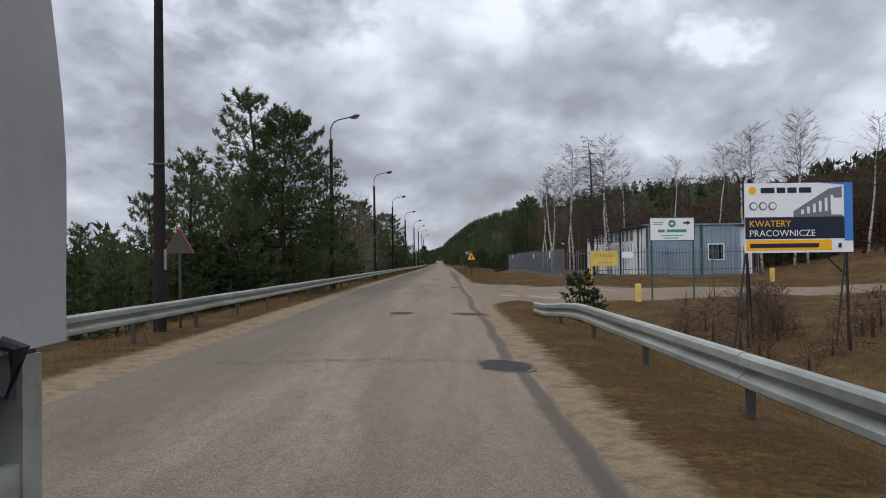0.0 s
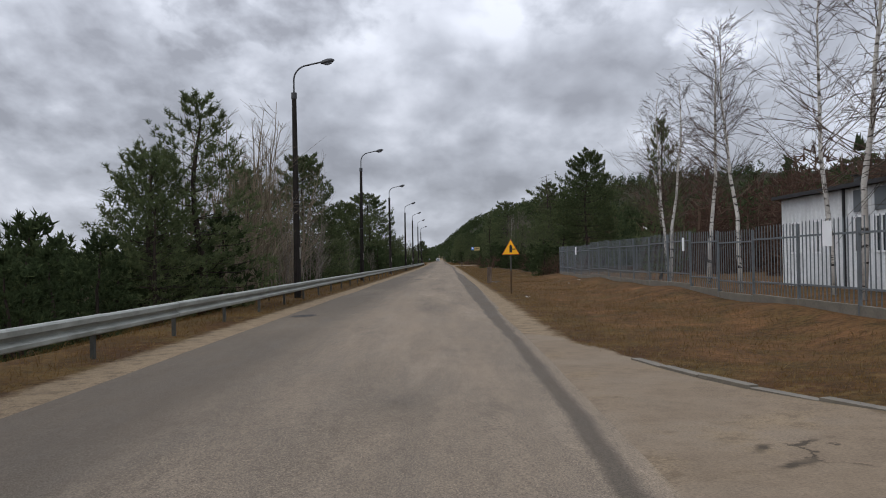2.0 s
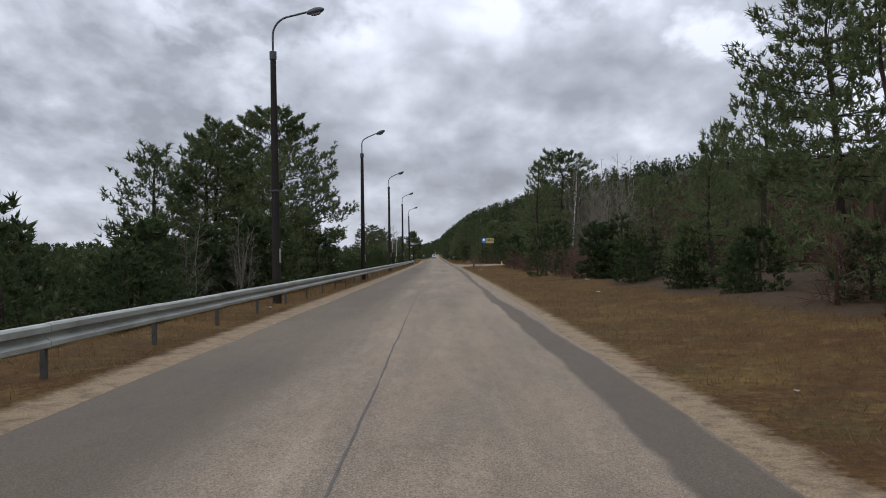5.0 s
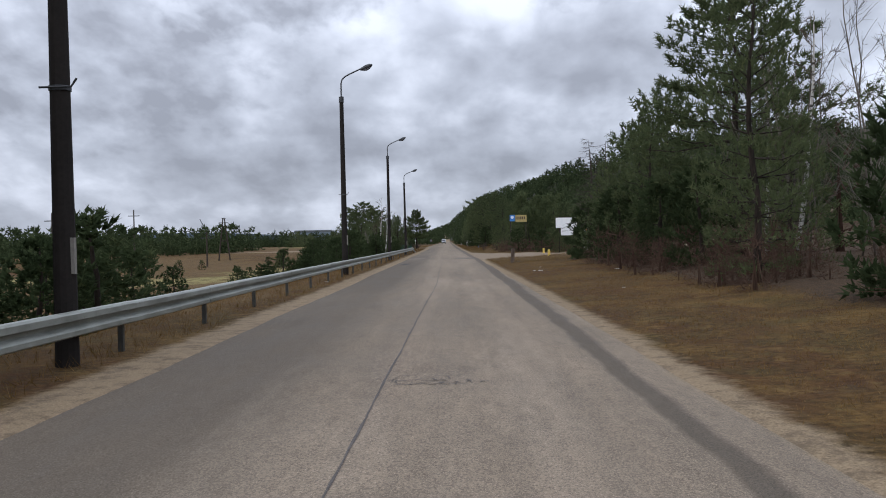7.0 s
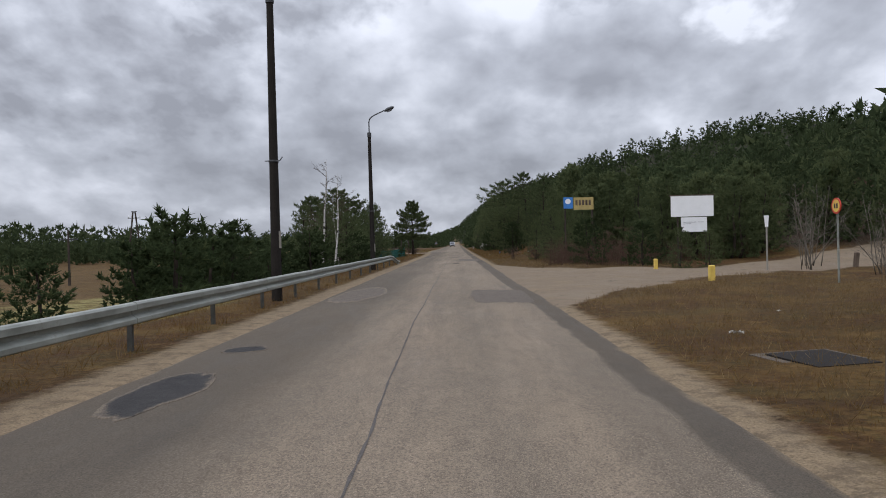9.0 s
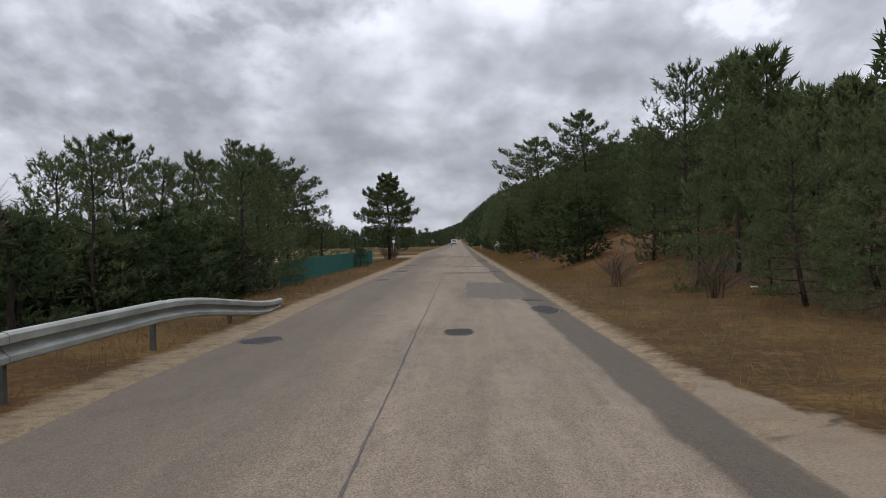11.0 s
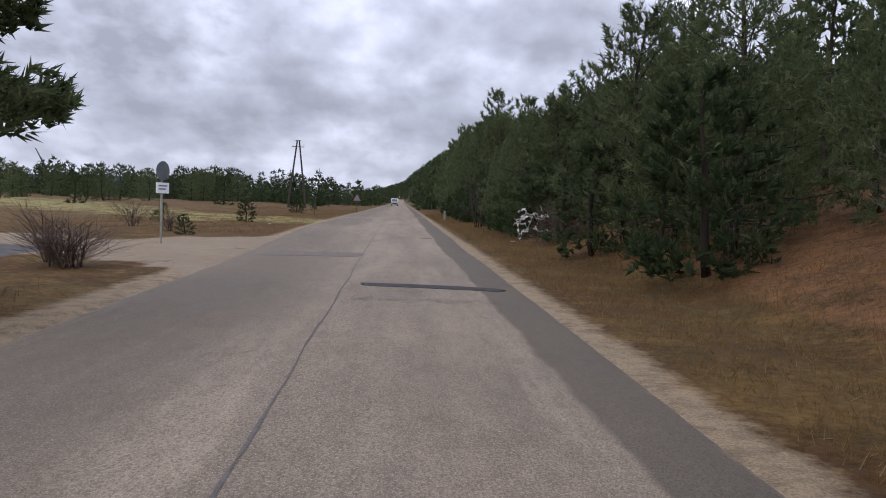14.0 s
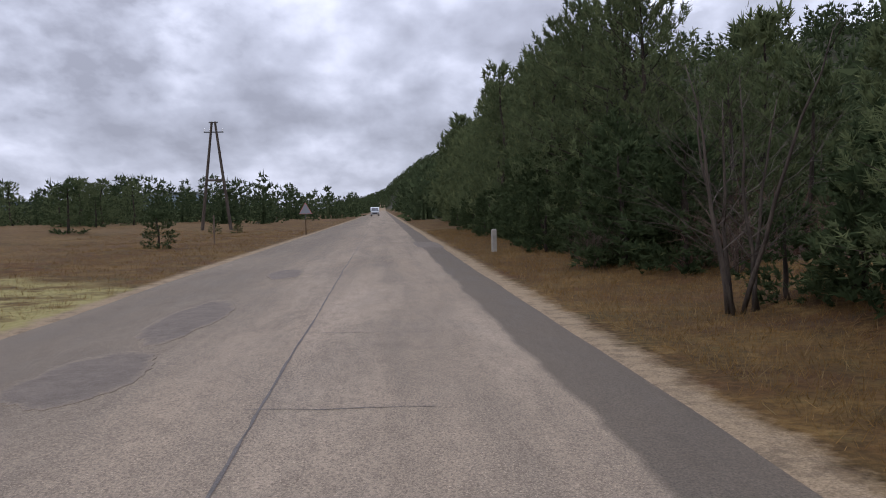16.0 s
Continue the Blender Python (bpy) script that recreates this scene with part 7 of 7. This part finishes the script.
line = [(-7.2, 268.0), (-7.1, 275.5), (-6.9, 283.0), (-6.75, 290.5), (-6.6, 298.0)]
for a, b in zip(line, line[1:]):
    part("net", net(gp(*a), gp(*b), 1.05), M["green_net"], gf)
for a in line:
    part("post", Build().tube([gp(*a) - [0, 0, 0.2], gp(*a) + [0, 0, 1.2]], [0.03, 0.03], 8), M["green_frame"], gf)
part("brace", Build().tube([gp(-6.7, 295.5) + [0, 0, 0.05], gp(-6.6, 298.0) + [0, 0, 1.1]], [0.02, 0.02], 6), M["green_frame"], gf)
gate = thing("gate", "green steel gate with white notices", "gate", pose(-6.6, 298.0, 0))
za = float(land(-8.5, 298.6))
for x0, x1 in ((-0.1, -1.45), (-1.55, -3.9)):
    part("gate_frame", Build().box(x1, x0, 0.28, 0.33, za + 0.1, za + 0.15).box(x1, x0, 0.28, 0.33, za + 1.05, za + 1.10).box(x1, x1 + 0.05, 0.28, 0.33, za + 0.1, za + 1.1).box(x0 - 0.05, x0, 0.28, 0.33, za + 0.1, za + 1.1), M["green_frame"], gate)
    part("net", net((x0 - 0.03, 0.3, za + 0.12), (x1 + 0.03, 0.3, za + 0.12), 0.95), M["green_net"], gate)
    part("kick_plate", Build().box(x1, x0, 0.27, 0.29, za + 0.15, za + 0.34), M["green_net"], gate)
for x in (-0.05, -1.5, -2.7, -3.95):
    part("post", Build().tube([(x, 0.3, za - 0.3), (x, 0.3, za + 1.3)], [0.04, 0.04], 8), M["green_frame"], gate)
for x in (-1.9, -2.9, -3.4):
    part("notice", Build().box(x - 0.17, x + 0.17, 0.24, 0.265, za + 0.78, za + 1.02), M["white"], gate)

# ---- wooden power pylon and far poles ----


def a_frame(x, y, high, label, spread):
    t = thing("power_pole", label, "power pole", pose(x, y, float(land(x, y))))
    for s in (-1, 1):
        part("leg", Build().tube([(s * spread / 2, 0, -0.4), (s * 0.12, 0, high)], [0.14, 0.09], 9), M["larch_bark"], t)
    part("crossbar", Build().box(-0.75, 0.75, -0.05, 0.05, high - 0.85, high - 0.77), M["lamp_metal"], t)
    part("crossbar", Build().box(-0.35, 0.35, -0.05, 0.05, high - 0.1, high - 0.02), M["lamp_metal"], t)
    part("brace", Build().box(-spread * 0.28, spread * 0.28, -0.04, 0.04, high * 0.45, high * 0.47), M["larch_bark"], t)
    for sx in (-0.68, 0.68, -0.3):
        part("insulator", Build().tube([(sx, 0, high - 0.77), (sx, 0, high - 0.6), (sx, 0, high - 0.5)], [0.03, 0.05, 0.02], 8), M["white"], t)
    return t


a_frame(-13.2, 405.0, 8.4, "old wooden A-frame power pole on the heath", 2.3)
a_frame(-38, 290, 7.2, "far wooden A-frame power pole", 2.0)


def t_pole(x, y, high, label):
    t = thing("power_pole", label, "power pole", pose(x, y, float(land(x, y))))
    part("shaft", Build().tube([(0, 0, -0.3), (0, 0, high)], [0.13, 0.08], 8), M["larch_bark"], t)
    part("crossbar", Build().box(-0.8, 0.8, -0.05, 0.05, high - 0.9, high - 0.8), M["lamp_metal"], t)


for x, y, h in ((-44, 265, 8.0), (-42, 236, 6.6), (-33, 262, 4.8), (-34, 205, 10.2), (-118, 520, 9.0), (-150, 560, 9.0)):
    t_pole(x, y, h, "far wooden power pole with a crossbar")


def far_ridge(name, x0, x1, y0, y1, high, seed):
    rng = np.random.default_rng(seed)
    n = 60
    t = np.linspace(0, 1, n)
    h = high * np.sin(np.pi * t) ** 0.7 * (0.8 + 0.25 * np.sin(t * 9 + seed)) + rng.normal(0, high * 0.015, n)
    x, y = x0 + (x1 - x0) * t, y0 + (y1 - y0) * t
    v = np.concatenate([np.stack([x, y, 0 * t - 3], 1), np.stack([x, y + 60, np.maximum(h, 0.5)], 1), np.stack([x, y + 200, 0 * t - 3], 1)])
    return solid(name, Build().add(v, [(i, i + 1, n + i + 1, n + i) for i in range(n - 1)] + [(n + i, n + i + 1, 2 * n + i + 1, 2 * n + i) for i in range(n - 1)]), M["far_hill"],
                 "distant wooded ridge on the horizon, tinted blue as by haze", "hill", kind="structure")


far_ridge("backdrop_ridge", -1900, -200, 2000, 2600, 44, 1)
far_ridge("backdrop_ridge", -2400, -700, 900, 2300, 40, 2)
hall = thing("far_building", "long low grey-blue hall far across the heath", "building", pose(-97, 683, 0))
part("wall", Build().box(0, 24, 0, 20, -1, 8.6), M["sheet_blue"], hall)
part("roof", Build().extrude([(-0.5, 8.6), (24.5, 8.6), (23.5, 9.8), (0.5, 9.8)], -0.5, 20.5), M["fence_steel"], hall)
crane = thing("crane", "far thin crane jib above the trees", "crane", pose(-135, 640, 0))
part("jib", Build().tube([(0, 0, 0), (-9, 0, 17)], [0.5, 0.2], 6), M["lamp_metal"], crane)
part("mast", Build().tube([(0, 0, -1), (0, 0, 5)], [0.6, 0.6], 6), M["lamp_metal"], crane)

# ---- litter and small things ----
rng = np.random.default_rng(5)


def rag(x, y, size, seed, label, z=None):
    r = np.random.default_rng(seed)
    b = Build()
    n = 7
    g = np.linspace(-0.5, 0.5, n)
    v = [(u * size + r.normal(0, 0.05 * size), w * size * 0.7 + r.normal(0, 0.05 * size), 0.02 + abs(r.normal(0, 0.13)) * size) for u in g for w in g]
    f = [(i * n + j, (i + 1) * n + j, (i + 1) * n + j + 1, i * n + j + 1) for i in range(n - 1) for j in range(n - 1) if r.random() > 0.18]
    b.add(v, f)
    return solid("litter", b, M["plastic_white"], label, "litter", pose(x, y, float(land(x, y)) if z is None else z, 0, 0, r.random() * 360), group="litter along the verge")


for k in range(46):
    y = rng.uniform(20, 350)
    right = rng.random() < 0.8
    x = float(road_right(y)) + rng.uniform(1.0, 5.5) if right else float(road_left(y)) - rng.uniform(1.0, 2.2)
    if y < 56 or abs(y - 226) < 12:
        continue
    rag(x, y, rng.uniform(0.06, 0.20), k, "scrap of pale litter in the dry grass")
heap = thing("brush_pile", "heap of dry branches with torn white plastic caught in it", "brush pile", pose(5.0, 326.5, float(land(5.0, 326.5))))
tw = Build()
for k in range(320):
    a = rng.normal(0, 1, 3) * [0.55, 0.95, 0.0] + [0.45, 0, rng.random() * 1.15]
    d = rng.normal(0, 1, 3) * [1, 1, 0.6]
    d /= np.linalg.norm(d)
    ln = rng.uniform(0.3, 0.95)
    a[2] = max(a[2] * math.exp(-((a[0] - 0.45) ** 2 + a[1] ** 2) * 0.35), 0.2 * ln)
    tw.tube([a - d * ln / 2, a + rng.normal(0, 0.07, 3), a + d * ln / 2], [0.012, 0.009, 0.003], 4, False)
part("tangle", tw, M["twig"], heap, "tangle of grey twigs")
for k in range(9):
    p = np.array([-0.62 + 0.22 * rng.normal(), rng.uniform(-1.0, 0.9), 0.45 + 0.75 * rng.random()])
    way = rng.normal(0, 1, 3)
    edge = []
    for q in range(16):
        way = 0.75 * way + 0.45 * rng.normal(0, 1, 3) + [0, 0, -0.10]
        way /= np.linalg.norm(way)
        p = p + way * 0.075
        p[2] = max(p[2], 0.06)
        half = np.cross(way, rng.normal(0, 0.5, 3) + [1, 0, 0.4])
        half = half / (np.linalg.norm(half) + 1e-9) * rng.uniform(0.015, 0.10) * math.sin(0.25 + 2.7 * q / 16)
        edge += [p - half, p + rng.normal(0, 0.02, 3), p + half]
    part("plastic_strip", Build().add(edge, [(3 * q + c, 3 * q + c + 1, 3 * q + c + 4, 3 * q + c + 3) for q in range(15) for c in (0, 1)]), M["plastic_white"], heap, "torn white plastic")

# ---- notice at the edge of the thicket ----
stub_post("wooden_stake", 10.0, 155.2, 1.5, 0.09, "larch_bark", "dark wooden stake at the edge of the thicket")
stake = thing("notice", "small white notice on a thin stake before the thicket", "notice", pose(9.75, 155.0, float(land(9.75, 155.0))))
part("stake", Build().tube([(0, 0.03, -0.3), (0, 0.03, 1.34)], [0.02, 0.02], 6), M["larch_bark"], stake)
part("face", Build().box(-0.10, 0.10, -0.012, 0.0, 1.14, 1.36), M["white"], stake)
part("text_bar", Build().box(-0.06, 0.06, -0.016, -0.012, 1.28, 1.31), M["grey_print"], stake)
part("text_bar", Build().box(-0.06, 0.06, -0.016, -0.012, 1.21, 1.23), M["grey_print"], stake)

# ---- low kerb at the corner of the first side road ----
kerb = thing("kerb", "low worn concrete kerb at the corner of the side road", "kerb", pose(0, 0, 0), kind="structure")
kx = np.linspace(2.75, 11.5, 200)
ky = np.interp(kx, SIDE_1[2], SIDE_1[3]) + 0.05
run = np.concatenate([[0], np.cumsum(np.hypot(np.diff(kx), np.diff(ky)))])
for k in range(int(run[-1] / 0.98)):
    ends = [(np.interp(s, run, kx), np.interp(s, run, ky)) for s in (k * 0.98, k * 0.98 + 0.95)]
    (ax, ay), (bx, by) = ends
    ln = math.hypot(bx - ax, by - ay)
    stone = part("kerb_stone", Build().box(0, ln, -0.07, 0.07, -0.15, 0.02 + 0.012 * (k % 3)), M["plinth"], kerb)
    stone.matrix_local = pose(ax, ay, float(land(np.array(ax), np.array(ay))), 0, 0, math.degrees(math.atan2(by - ay, bx - ax)))
